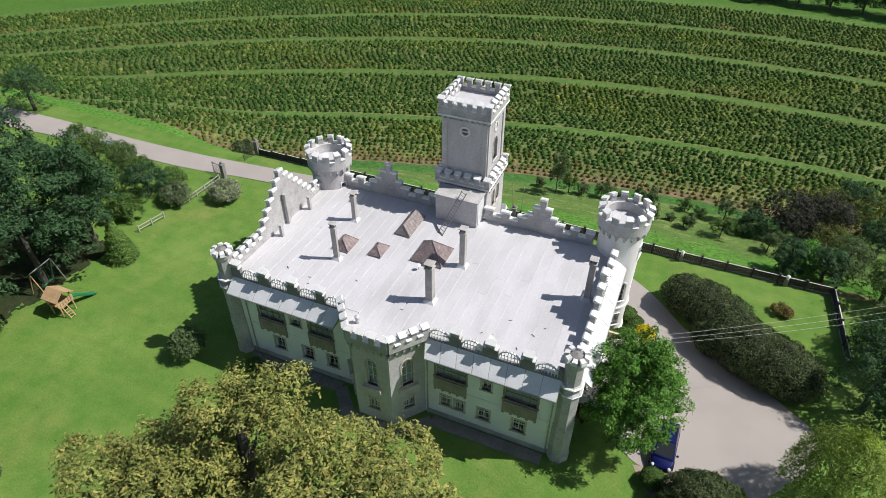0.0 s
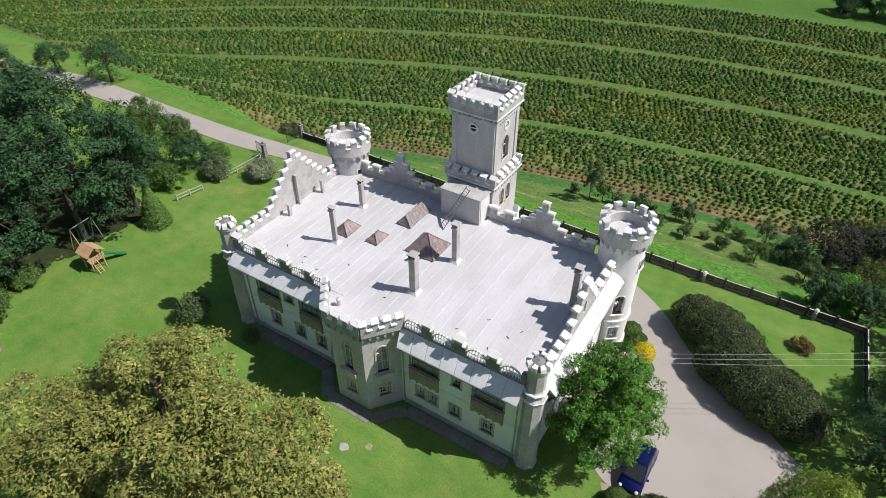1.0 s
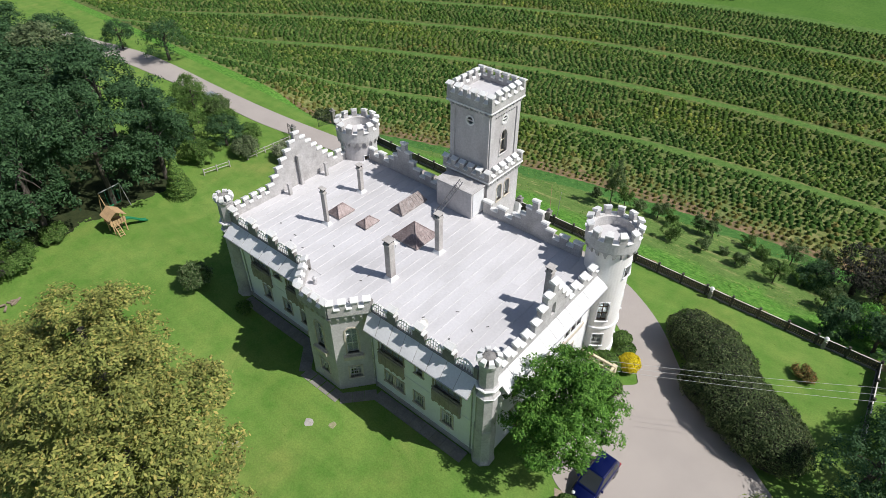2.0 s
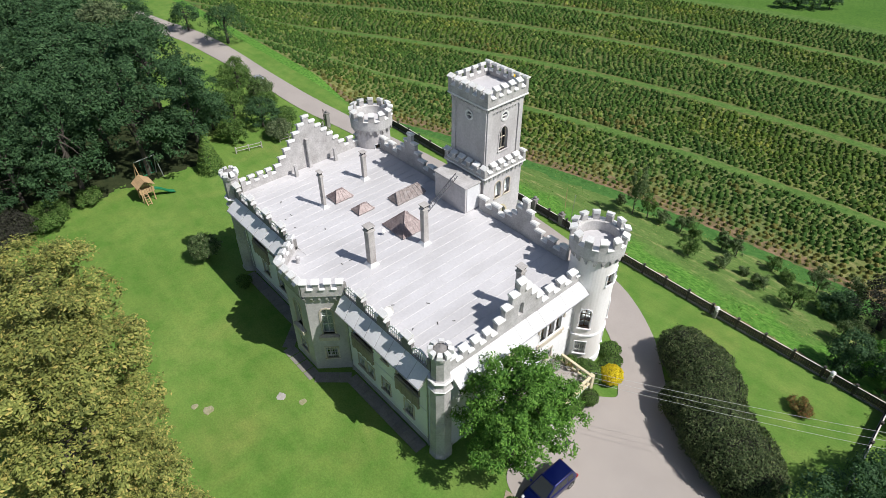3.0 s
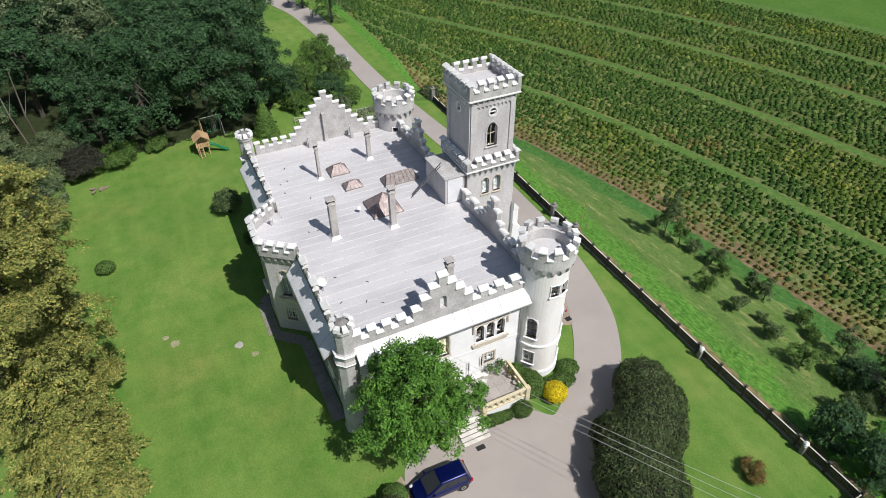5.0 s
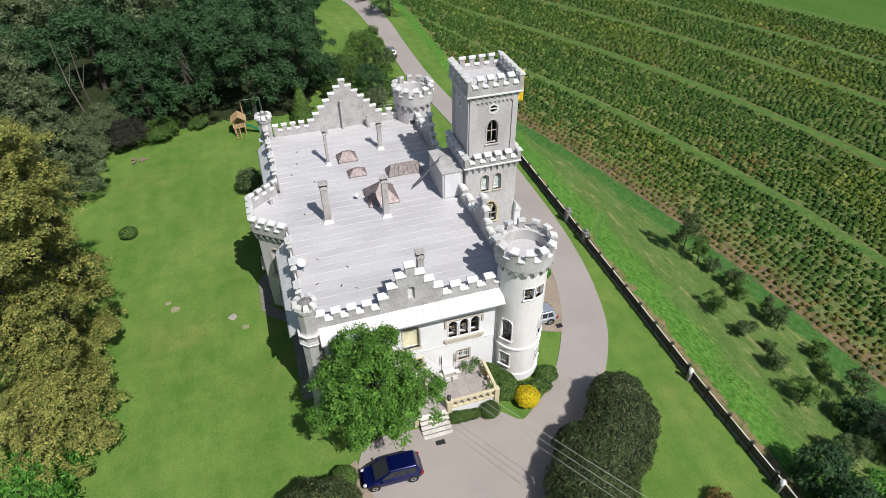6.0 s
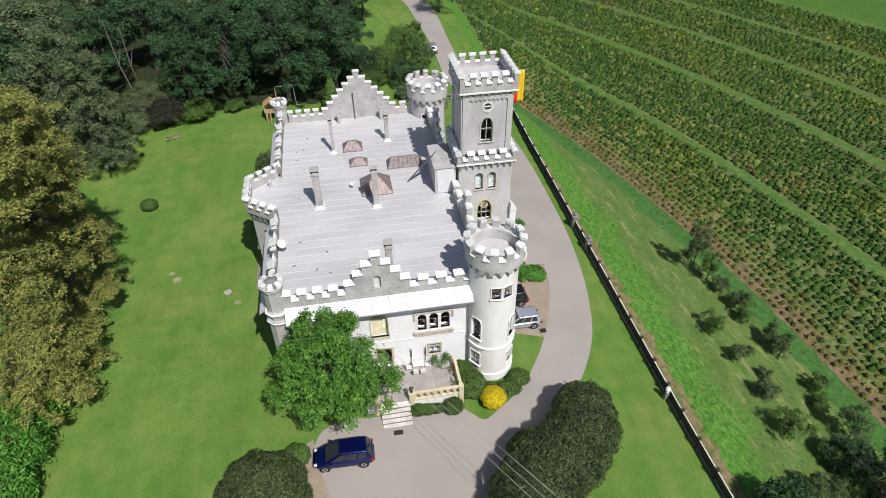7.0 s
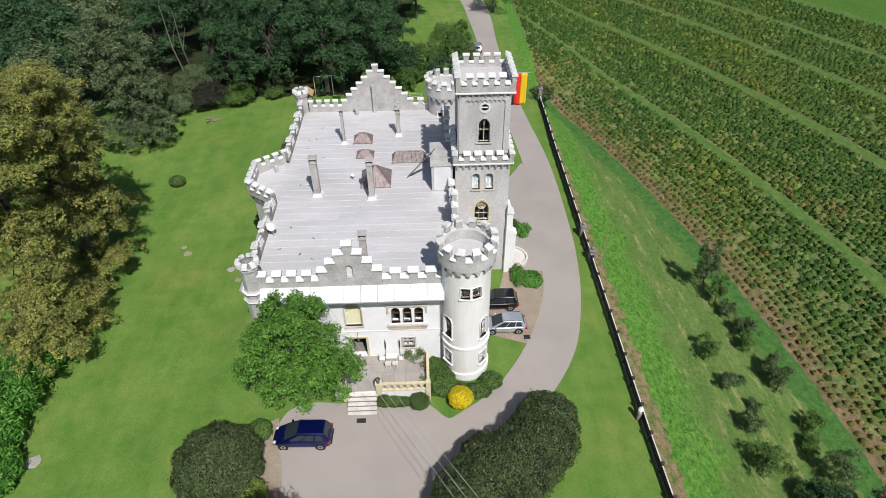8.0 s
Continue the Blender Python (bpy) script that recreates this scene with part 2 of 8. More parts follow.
def lathe(bm, c, prof, n=32, mat=0, a0=0.0):
    """A turned solid from (radius, height) pairs round the axis at c."""
    rings = [[bm.verts.new((c[0] + r * math.cos(a0 + math.tau * i / n), c[1] + r * math.sin(a0 + math.tau * i / n), c[2] + z)) for i in range(n)] for r, z in prof]
    for p, q in zip(rings, rings[1:]):
        for i in range(n):
            f = bm.faces.new((p[i], p[(i + 1) % n], q[(i + 1) % n], q[i]))
            f.material_index = mat
    bm.faces.new(rings[0][::-1]).material_index = mat
    bm.faces.new(rings[-1]).material_index = mat


def holed_wall(bm, u0, u1, z0, z1, holes, place, thick, step=None):
    """A wall of given thickness with rectangular openings (ua, ub, za, zb); place(u, z, d) gives the point d metres behind the face."""
    us = {u0, u1} | {u for h in holes for u in h[:2]}
    if step:
        us |= set(np.arange(u0, u1, step))
    us, zs = sorted(us), sorted({z0, z1} | {z for h in holes for z in h[2:]})
    us = [u for i, u in enumerate(us) if i == 0 or u - us[i - 1] > 1e-6]
    solid = lambda i, j: (0 <= i < len(us) - 1 and 0 <= j < len(zs) - 1 and not any(
        h[0] < (us[i] + us[i + 1]) / 2 < h[1] and h[2] < (zs[j] + zs[j + 1]) / 2 < h[3] for h in holes))
    vs = {}

    def v(i, j, k):
        if (i, j, k) not in vs:
            vs[i, j, k] = bm.verts.new(place(us[i], zs[j], thick * k))
        return vs[i, j, k]
    for i in range(len(us) - 1):
        for j in range(len(zs) - 1):
            if not solid(i, j):
                continue
            bm.faces.new((v(i, j, 0), v(i + 1, j, 0), v(i + 1, j + 1, 0), v(i, j + 1, 0)))
            bm.faces.new((v(i, j, 1), v(i, j + 1, 1), v(i + 1, j + 1, 1), v(i + 1, j, 1)))
            for di, dj, a, b in ((-1, 0, (i, j), (i, j + 1)), (1, 0, (i + 1, j + 1), (i + 1, j)), (0, -1, (i + 1, j), (i, j)), (0, 1, (i, j + 1), (i + 1, j + 1))):
                if not solid(i + di, j + dj):
                    bm.faces.new((v(*a, 0), v(*b, 0), v(*b, 1), v(*a, 1))[::-1])


# ---------------------------------------------------------------- foliage kit
def leaves(name, pos, nor, size, rng, material, aspect=0.62, bend=0.25):
    """Many small bent leaf sprays, two triangles each, as one mesh."""
    n = len(pos)
    nor = nor / np.maximum(np.linalg.norm(nor, axis=1, keepdims=True), 1e-6)
    ref = rng.normal(size=(n, 3))
    u = np.cross(nor, ref)
    u /= np.maximum(np.linalg.norm(u, axis=1, keepdims=True), 1e-6)
    w = np.cross(nor, u)
    s = size[:, None]
    c = np.stack([pos - u * s * 0.5, pos - w * s * aspect * 0.5 - nor * s * bend * 0.4, pos + u * s * 0.5 + nor * s * bend * 0.2, pos + w * s * aspect * 0.5 - nor * s * bend * 0.4], 1)
    me = bpy.data.meshes.new(name)
    me.vertices.add(n * 4)
    me.vertices.foreach_set("co", c.reshape(-1).astype(np.float32))
    me.loops.add(n * 6)
    base = (np.arange(n) * 4)[:, None]
    me.loops.foreach_set("vertex_index", (base + np.array([0, 1, 2, 0, 2, 3])).reshape(-1).astype(np.int32))
    me.polygons.add(n * 2)
    me.polygons.foreach_set("loop_start", (np.arange(n * 2) * 3).astype(np.int32))
    me.update(calc_edges=True)
    me.validate()
    me.materials.append(material)
    return me


def clumps(rng, blobs, n_clump, per, radius, low=-0.35, spread=0.12, ragged=0.0, up=0.6):
    """Leaf places and normals on clumps that cover the given ellipsoids, with an uneven outline."""
    vol = np.array([b[3] * b[4] + b[4] * b[5] for b in blobs])
    pick = rng.choice(len(blobs), n_clump, p=vol / vol.sum())
    d = rng.normal(size=(n_clump, 3))
    d /= np.linalg.norm(d, axis=1, keepdims=True)
    d[:, 2] = np.where(d[:, 2] < low, -d[:, 2], d[:, 2])
    b = np.array(blobs)[pick]
    cen = b[:, :3] + d * b[:, 3:] * (1.0 - 0.42 * rng.uniform(0, 1, (n_clump, 1)) ** 1.6) - d * radius * (0.75 - ragged * rng.uniform(0, 1.6, (n_clump, 1)))
    inside = np.zeros(n_clump, bool)
    for q in blobs:
        inside |= (((cen - np.array(q[:3])) / np.array(q[3:])) ** 2).sum(1) < 0.22
    cen, d = cen[~inside], d[~inside]
    k = len(cen)
    r = radius * rng.uniform(0.55, 1.35, k)
    ns = max(1, per // 6)            # sprays of six leaves each, over the upper side of every clump
    e = rng.normal(size=(k, ns, 3))
    e /= np.linalg.norm(e, axis=2, keepdims=True)
    flip = (e * (d[:, None] + np.array([0, 0, 0.6]))).sum(2) < -0.25
    e[flip] *= -1
    lump = 1 + 0.16 * np.sin(e[..., 0] * 7 + r[:, None] * 40) * np.sin(e[..., 1] * 6 + r[:, None] * 23)
    spray = cen[:, None] + e * (r[:, None] * lump * rng.uniform(0.72, 1.08, (k, ns)))[..., None] * np.array([1, 1, 0.72])
    axis = e + np.array([0, 0, up]) + rng.normal(size=e.shape) * 0.22
    pos = spray[:, :, None] + rng.normal(size=(k, ns, 6, 3)) * spread
    nor = axis[:, :, None] + rng.normal(size=(k, ns, 6, 3)) * 0.44
    return pos.reshape(-1, 3), nor.reshape(-1, 3), cen


def boughs(blobs, seed, r, cover=0.8):
    """Single boughs, r metres across the half, set over the given crown masses with dark gaps between them."""
    rng = np.random.default_rng(seed)
    out = []
    for b in blobs:
        c, q = np.array(b[:3]), np.array(b[3:])
        n = int(cover * 4 * (q[0] * q[1] + q[0] * q[2] + q[1] * q[2]) / 3 / (r * r)) + 3
        made = 0
        for _ in range(n * 14):
            d = rng.normal(size=3)
            d /= np.linalg.norm(d)
            if d[2] < -0.45:
                d[2] = -d[2]
            k = r * rng.uniform(0.7, 1.25)
            p = c + d * np.maximum(q - 0.72 * k, 0.3) * rng.uniform(0.9, 1.04)
            if any((((p - np.array(o[:3])) / np.array(o[3:])) ** 2).sum() < 0.62 for o in blobs if o is not b):
                continue
            if any(np.linalg.norm((p - np.array(o[:3])) * (1, 1, 1.3)) < 0.80 * (k + o[3]) for o in out):
                continue
            out.append((*p, k, k, k * rng.uniform(0.55, 0.75)))
            made += 1
            if made >= n:
                break
        out.append((*c, *(q * 0.55)))
    return out


def trunk_mesh(base, top, r, cen, rng, limbs):
    bm = bmesh.new()
    base, top = Vector(base), Vector(top)
    n = 5
    last = base
    for i in range(1, n + 1):
        p = base.lerp(top, i / n) + Vector((rng.uniform(-1, 1), rng.uniform(-1, 1), 0)) * r * 0.5
        rod(bm, last, p, r * (1.15 - 0.8 * (i - 1) / n), r * (1.15 - 0.8 * i / n), 10)
        last = p
    for c in cen[rng.permutation(len(cen))[:limbs]]:
        s = base.lerp(top, rng.uniform(0.35, 0.9))
        e = s.lerp(Vector(c), 0.72)
        mid = s.lerp(e, 0.5) + Vector((0, 0, 0.12 * (e - s).length))
        rod(bm, s, mid, r * 0.38, r * 0.22, 6)
        rod(bm, mid, e, r * 0.22, r * 0.06, 6)
    return bm


def tree(name, at, blobs, seed, material, label, category="tree", n_clump=260, per=60, radius=0.9, size=0.34, trunk=0.35, limbs=14, group="", ragged=0.0, bough=0.0, up=0.6):
    """A tree: tapered trunk with limbs, and a crown of leaf clumps, gathered on boughs where these show; the blobs are given relative to its base."""
    rng = np.random.default_rng(seed)
    ob = thing(name, at, label, category, group)
    pos, nor, cen = clumps(rng, boughs(blobs, seed, bough) if bough else blobs, n_clump, per, radius, spread=size * 0.55, ragged=ragged, up=up)
    me = leaves("crown", pos, nor, size * rng.uniform(0.6, 1.4, len(pos)), rng, material, 0.46)
    piece("crown", me, ob, Matrix.Translation(at))
    top = max(b[2] + 0.35 * b[5] for b in blobs)
    bm = trunk_mesh((0, 0, -0.4), (blobs[0][0] * 0.6, blobs[0][1] * 0.6, top), trunk, cen, rng, limbs)
    me = mesh_of("trunk", bm, BARK)
    piece("trunk", me, ob, Matrix.Translation(at))
    return ob


def bush(name, at, blobs, seed, material, label, category="bush", n_clump=60, per=60, radius=0.35, size=0.16, group=""):
    """A low bush: stems under a dense coat of leaves."""
    rng = np.random.default_rng(seed)
    ob = thing(name, at, label, category, group)
    pos, nor, cen = clumps(rng, blobs, n_clump, per, radius, low=-0.1, spread=size * 0.55)
    keep = pos[:, 2] > 0.02
    me = leaves("foliage", pos[keep], nor[keep], size * rng.uniform(0.6, 1.3, keep.sum()), rng, material)
    piece("foliage", me, ob, Matrix.Translation(at))
    bm = bmesh.new()
    for c in cen[:: max(1, len(cen) // 10)]:
        rod(bm, (0, 0, -0.2), c, 0.05, 0.015, 5)
    piece("stem", mesh_of("stem", bm, BARK), ob, Matrix.Translation(at))
    return ob


# ---------------------------------------------------------------- ground
def smooth(a, b, x):
    t = np.clip((x - a) / (b - a), 0, 1)
    return t * t * (3 - 2 * t)


def gz(x, y):
    """Height of the ground."""
    lawn = 0.9 * (1 - smooth(30, 52, y))
    edge = np.maximum(80 - 0.0027 * (np.clip(x, -170, 60) - 15) ** 2, 65.0)
    fall = -3.5 * np.clip((y - 61.0) / np.maximum(edge - 2 - 61.0, 1), 0, 1) * smooth(-75, -55, x)
    far = -3.5 * smooth(62, 80, y) * (1 - smooth(-75, -55, x))
    return lawn + fall + far


def ground_material():
    m, t, b = nodes_of("grassland")
    g = t.nodes.new("ShaderNodeNewGeometry")
    sp = t.nodes.new("ShaderNodeSeparateXYZ")
    t.links.new(g.outputs["Position"], sp.inputs[0])
    x, y = sp.outputs[0], sp.outputs[1]
    dx = mathn(t, "SUBTRACT", mathn(t, "MINIMUM", mathn(t, "MAXIMUM", x, -170), 60), 15)
    v = mathn(t, "MULTIPLY_ADD", mathn(t, "MULTIPLY", dx, dx), 0.0027, y)
    v = mathn(t, "MULTIPLY_ADD", mathn(t, "SUBTRACT", noise_of(t, 0.7, 4), 0.5), 1.1, v)
    # mown lawn
    patch = ramp(t, noise_of(t, 0.09, 6), [(0.3, (0.108, 0.205, 0.038)), (0.55, (0.134, 0.231, 0.047)), (0.75, (0.162, 0.252, 0.058))])
    streak = ramp(t, noise_of(t, 0.8, 4, stretch=(0.14, 1.1, 1)), [(0.3, (0.90, 0.92, 0.90)), (0.7, (1.08, 1.06, 1.08))])
    lawn = mixc(t, 1.0, patch, streak, "MULTIPLY")
    dry = ramp(t, noise_of(t, 0.16, 5, stretch=(1, 0.6, 1)), [(0.55, (0, 0, 0)), (0.78, (0.42,) * 3)])
    lawn = mixc(t, dry, lawn, (0.27, 0.265, 0.085))
    clover = ramp(t, noise_of(t, 0.55, 5), [(0.36, (0.80, 0.92, 0.80)), (0.5, (1, 1, 1)), (0.66, (1.16, 1.07, 1.1))])
    lawn = mixc(t, 1.0, lawn, clover, "MULTIPLY")
    # rough meadow beyond the fence: a lush band, duller grass with straw wisps, a dry fringe at the fence
    mead = ramp(t, noise_of(t, 0.5, 6, stretch=(0.5, 1.4, 1)), [(0.3, (0.085, 0.155, 0.036)), (0.6, (0.120, 0.195, 0.050)), (0.8, (0.20, 0.225, 0.085))])
    wisp = ramp(t, noise_of(t, 1.1, 6, stretch=(0.22, 1.0, 1), rough=0.7), [(0.54, (0, 0, 0)), (0.66, (0.7,) * 3)])
    mead = mixc(t, wisp, mead, (0.33, 0.31, 0.13))
    yw = mathn(t, "MULTIPLY_ADD", mathn(t, "SUBTRACT", noise_of(t, 0.22, 5), 0.5), 7.0, y)
    lush = ramp(t, noise_of(t, 2.6, 6, stretch=(0.7, 1.2, 1), rough=0.7), [(0.36, (0.040, 0.125, 0.016)), (0.5, (0.085, 0.235, 0.030)), (0.66, (0.150, 0.300, 0.055))])
    mead = mixc(t, mathn(t, "MINIMUM", mathn(t, "MAXIMUM", mathn(t, "MULTIPLY", mathn(t, "SUBTRACT", 66.6, yw), 0.45), 0.0), 0.85), mead, lush)
    fringe = ramp(t, noise_of(t, 1.8, 6), [(0.35, (0.10, 0.15, 0.04)), (0.55, (0.24, 0.19, 0.10)), (0.7, (0.30, 0.20, 0.13))])
    yf = mathn(t, "MULTIPLY_ADD", mathn(t, "SUBTRACT", noise_of(t, 0.5, 5), 0.5), 2.6, y)
    mead = mixc(t, mathn(t, "MULTIPLY", mathn(t, "LESS_THAN", yf, 62.2), mathn(t, "GREATER_THAN", x, -52.0)), mead, fringe)
    far = mathn(t, "GREATER_THAN", y, 61.0)
    c = mixc(t, far, lawn, mead)
    # crop ground between v 79.5 and 168, cut by grass strips
    soil = ramp(t, noise_of(t, 1.3, 6), [(0.3, (0.090, 0.130, 0.034)), (0.5, (0.165, 0.190, 0.066)), (0.72, (0.265, 0.255, 0.115))])
    wide = ramp(t, noise_of(t, 0.035, 4), [(0.4, (0.72, 0.82, 0.75)), (0.65, (1.12, 1.05, 1.0))])
    soil = mixc(t, 1.0, soil, wide, "MULTIPLY")
    weedy = ramp(t, noise_of(t, 1.3, 6), [(0.3, (0.050, 0.085, 0.020)), (0.7, (0.135, 0.155, 0.050))])
    inner = mathn(t, "MULTIPLY", mathn(t, "GREATER_THAN", v, 104.0), 0.75)
    soil = mixc(t, inner, soil, weedy)
    vh = mathn(t, "MULTIPLY_ADD", mathn(t, "SUBTRACT", noise_of(t, 0.25, 5), 0.5), 5.0, v)
    head = mathn(t, "MULTIPLY", mathn(t, "GREATER_THAN", vh, 77.0), mathn(t, "LESS_THAN", v, 79.8))
    c = mixc(t, mathn(t, "MULTIPLY", head, far), c, ramp(t, noise_of(t, 1.1, 5), [(0.3, (0.048, 0.135, 0.030)), (0.7, (0.075, 0.175, 0.040))]))
    edge = ramp(t, noise_of(t, 0.8, 6), [(0.35, (0.085, 0.12, 0.035)), (0.5, (0.185, 0.135, 0.075)), (0.75, (0.27, 0.195, 0.115))])
    near = mathn(t, "LESS_THAN", vh, 82.0)
    soil = mixc(t, near, soil, edge)
    infield = mathn(t, "MULTIPLY", mathn(t, "GREATER_THAN", v, 79.6), mathn(t, "LESS_THAN", v, 170.0))
    grassy = ramp(t, noise_of(t, 0.9, 5), [(0.3, (0.066, 0.142, 0.030)), (0.7, (0.118, 0.195, 0.048))])
    isfield = mathn(t, "GREATER_THAN", v, 85.0)
    c = mixc(t, isfield, c, grassy)
    for s, w in STRIPS:
        infield = mathn(t, "MULTIPLY", infield, mathn(t, "GREATER_THAN", mathn(t, "ABSOLUTE", mathn(t, "SUBTRACT", v, s)), w))
    infield = mathn(t, "MULTIPLY", infield, mathn(t, "GREATER_THAN", y, 63.0))
    c = mixc(t, mathn(t, "GREATER_THAN", y, 63.0), mixc(t, far, lawn, mead), c)
    c = mixc(t, infield, c, soil)
    pale = mathn(t, "GREATER_THAN", v, 174.0)
    c = mixc(t, pale, c, mixc(t, 1.0, patch, (0.57, 0.70, 0.57), "MULTIPLY"))
    # wood floor: litter darkened for the shade under the trees, put into the colour
    shaded_litter = ramp(t, noise_of(t, 1.2, 6), [(0.3, (0.020, 0.032, 0.012)), (0.7, (0.045, 0.055, 0.022))])
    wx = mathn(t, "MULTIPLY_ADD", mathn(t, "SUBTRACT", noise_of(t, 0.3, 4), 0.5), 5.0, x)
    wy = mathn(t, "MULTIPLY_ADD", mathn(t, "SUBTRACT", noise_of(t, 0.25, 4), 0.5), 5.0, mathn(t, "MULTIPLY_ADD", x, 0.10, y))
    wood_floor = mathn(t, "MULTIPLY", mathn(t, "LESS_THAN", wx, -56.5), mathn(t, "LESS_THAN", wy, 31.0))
    c = mixc(t, wood_floor, c, shaded_litter)
    tuft = ramp(t, noise_of(t, 2.2, 8, rough=0.75), [(0.36, (0.62, 0.72, 0.62)), (0.5, (1, 1, 1)), (0.66, (1.32, 1.24, 1.30))])
    c = mixc(t, mathn(t, "MULTIPLY", far, 0.8), c, mixc(t, 1.0, c, tuft, "MULTIPLY"))
    fine = ramp(t, noise_of(t, 7.0, 5), [(0.25, (0.80,) * 3), (0.75, (1.16,) * 3)])
    c = mixc(t, 1.0, c, fine, "MULTIPLY")
    t.links.new(c, b.inputs["Base Color"])
    b.inputs["Roughness"].default_value = 0.95
    b.inputs["Specular IOR Level"].default_value = 0.15
    bump(t, b, noise_of(t, 9.0, 5), 0.5, 0.04)
    return m


STRIPS = [(95.4, 0.85), (115.8, 0.85), (135.0, 0.8), (152.8, 0.8)]


def ground():
    fx = np.unique(np.concatenate([np.arange(-170, 70, 1.5), -170 - np.geomspace(2, 2500, 22), 70 + np.geomspace(2, 2500, 22)]))
    fy = np.unique(np.concatenate([np.arange(-30, 210, 1.5), -30 - np.geomspace(2, 2500, 22), 210 + np.geomspace(2, 2500, 22)]))
    X, Y = np.meshgrid(fx, fy)
    Z = gz(X, Y) + 0.03 * np.sin(X * 0.31 + 1) * np.sin(Y * 0.27)
    nx, ny = len(fx), len(fy)
    idx = np.arange(nx * ny).reshape(ny, nx)
    quads = np.stack([idx[:-1, :-1], idx[:-1, 1:], idx[1:, 1:], idx[1:, :-1]], -1).reshape(-1, 4)
    me = bpy.data.meshes.new("ground")
    me.from_pydata(np.stack([X, Y, Z], -1).reshape(-1, 3).tolist(), [], quads.tolist())
    me.materials.append(ground_material())
    for p in me.polygons:
        p.use_smooth = True
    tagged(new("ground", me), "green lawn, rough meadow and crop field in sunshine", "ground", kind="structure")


ground()

# drive, forecourt and parking: surfaces laid just proud of the grass
ASPHALT = surface("worn_drive", (0.385, 0.345, 0.318), (0.315, 0.283, 0.262), 0.95, 0.22, 22, 0.6, 0.10, relief=0.006)
DIRT = surface("sandy_dirt", (0.38, 0.31, 0.24), (0.27, 0.215, 0.165), 0.97, 0.5, 10, 0.7, 0.3, relief=0.02)


def curve_pts(pts, n=10):
    """A smooth line through the plan points."""
    p = [np.array(q, float) for q in pts]
    p = [2 * p[0] - p[1]] + p + [2 * p[-1] - p[-2]]
    out = []
    for a, b, c, d in zip(p, p[1:], p[2:], p[3:]):
        for i in range(n):
            s = i / n
            out.append(0.5 * (2 * b + (c - a) * s + (2 * a - 5 * b + 4 * c - d) * s * s + (3 * b - a - 3 * c + d) * s ** 3))
    return out + [p[-2]]


def ribbon(bm, left, right, lift, cross=8):
    """A strip of ground between two lines of equal length, following the land, with a shallow edge."""
    rows = []
    for a, b in zip(left, right):
        rows.append([bm.verts.new((*(a + (b - a) * i / cross), float(gz(*(a + (b - a) * i / cross))) + lift)) for i in range(cross + 1)])
    for p, q in zip(rows, rows[1:]):
        for i in range(cross):
            bm.faces.new((p[i], p[i + 1], q[i + 1], q[i]))
    for side in (0, cross):
        lo = [bm.verts.new((r[side].co.x, r[side].co.y, r[side].co.z - 0.3)) for r in rows]
        for i in range(len(rows) - 1):
            bm.faces.new((rows[i][side], rows[i + 1][side], lo[i + 1], lo[i]))


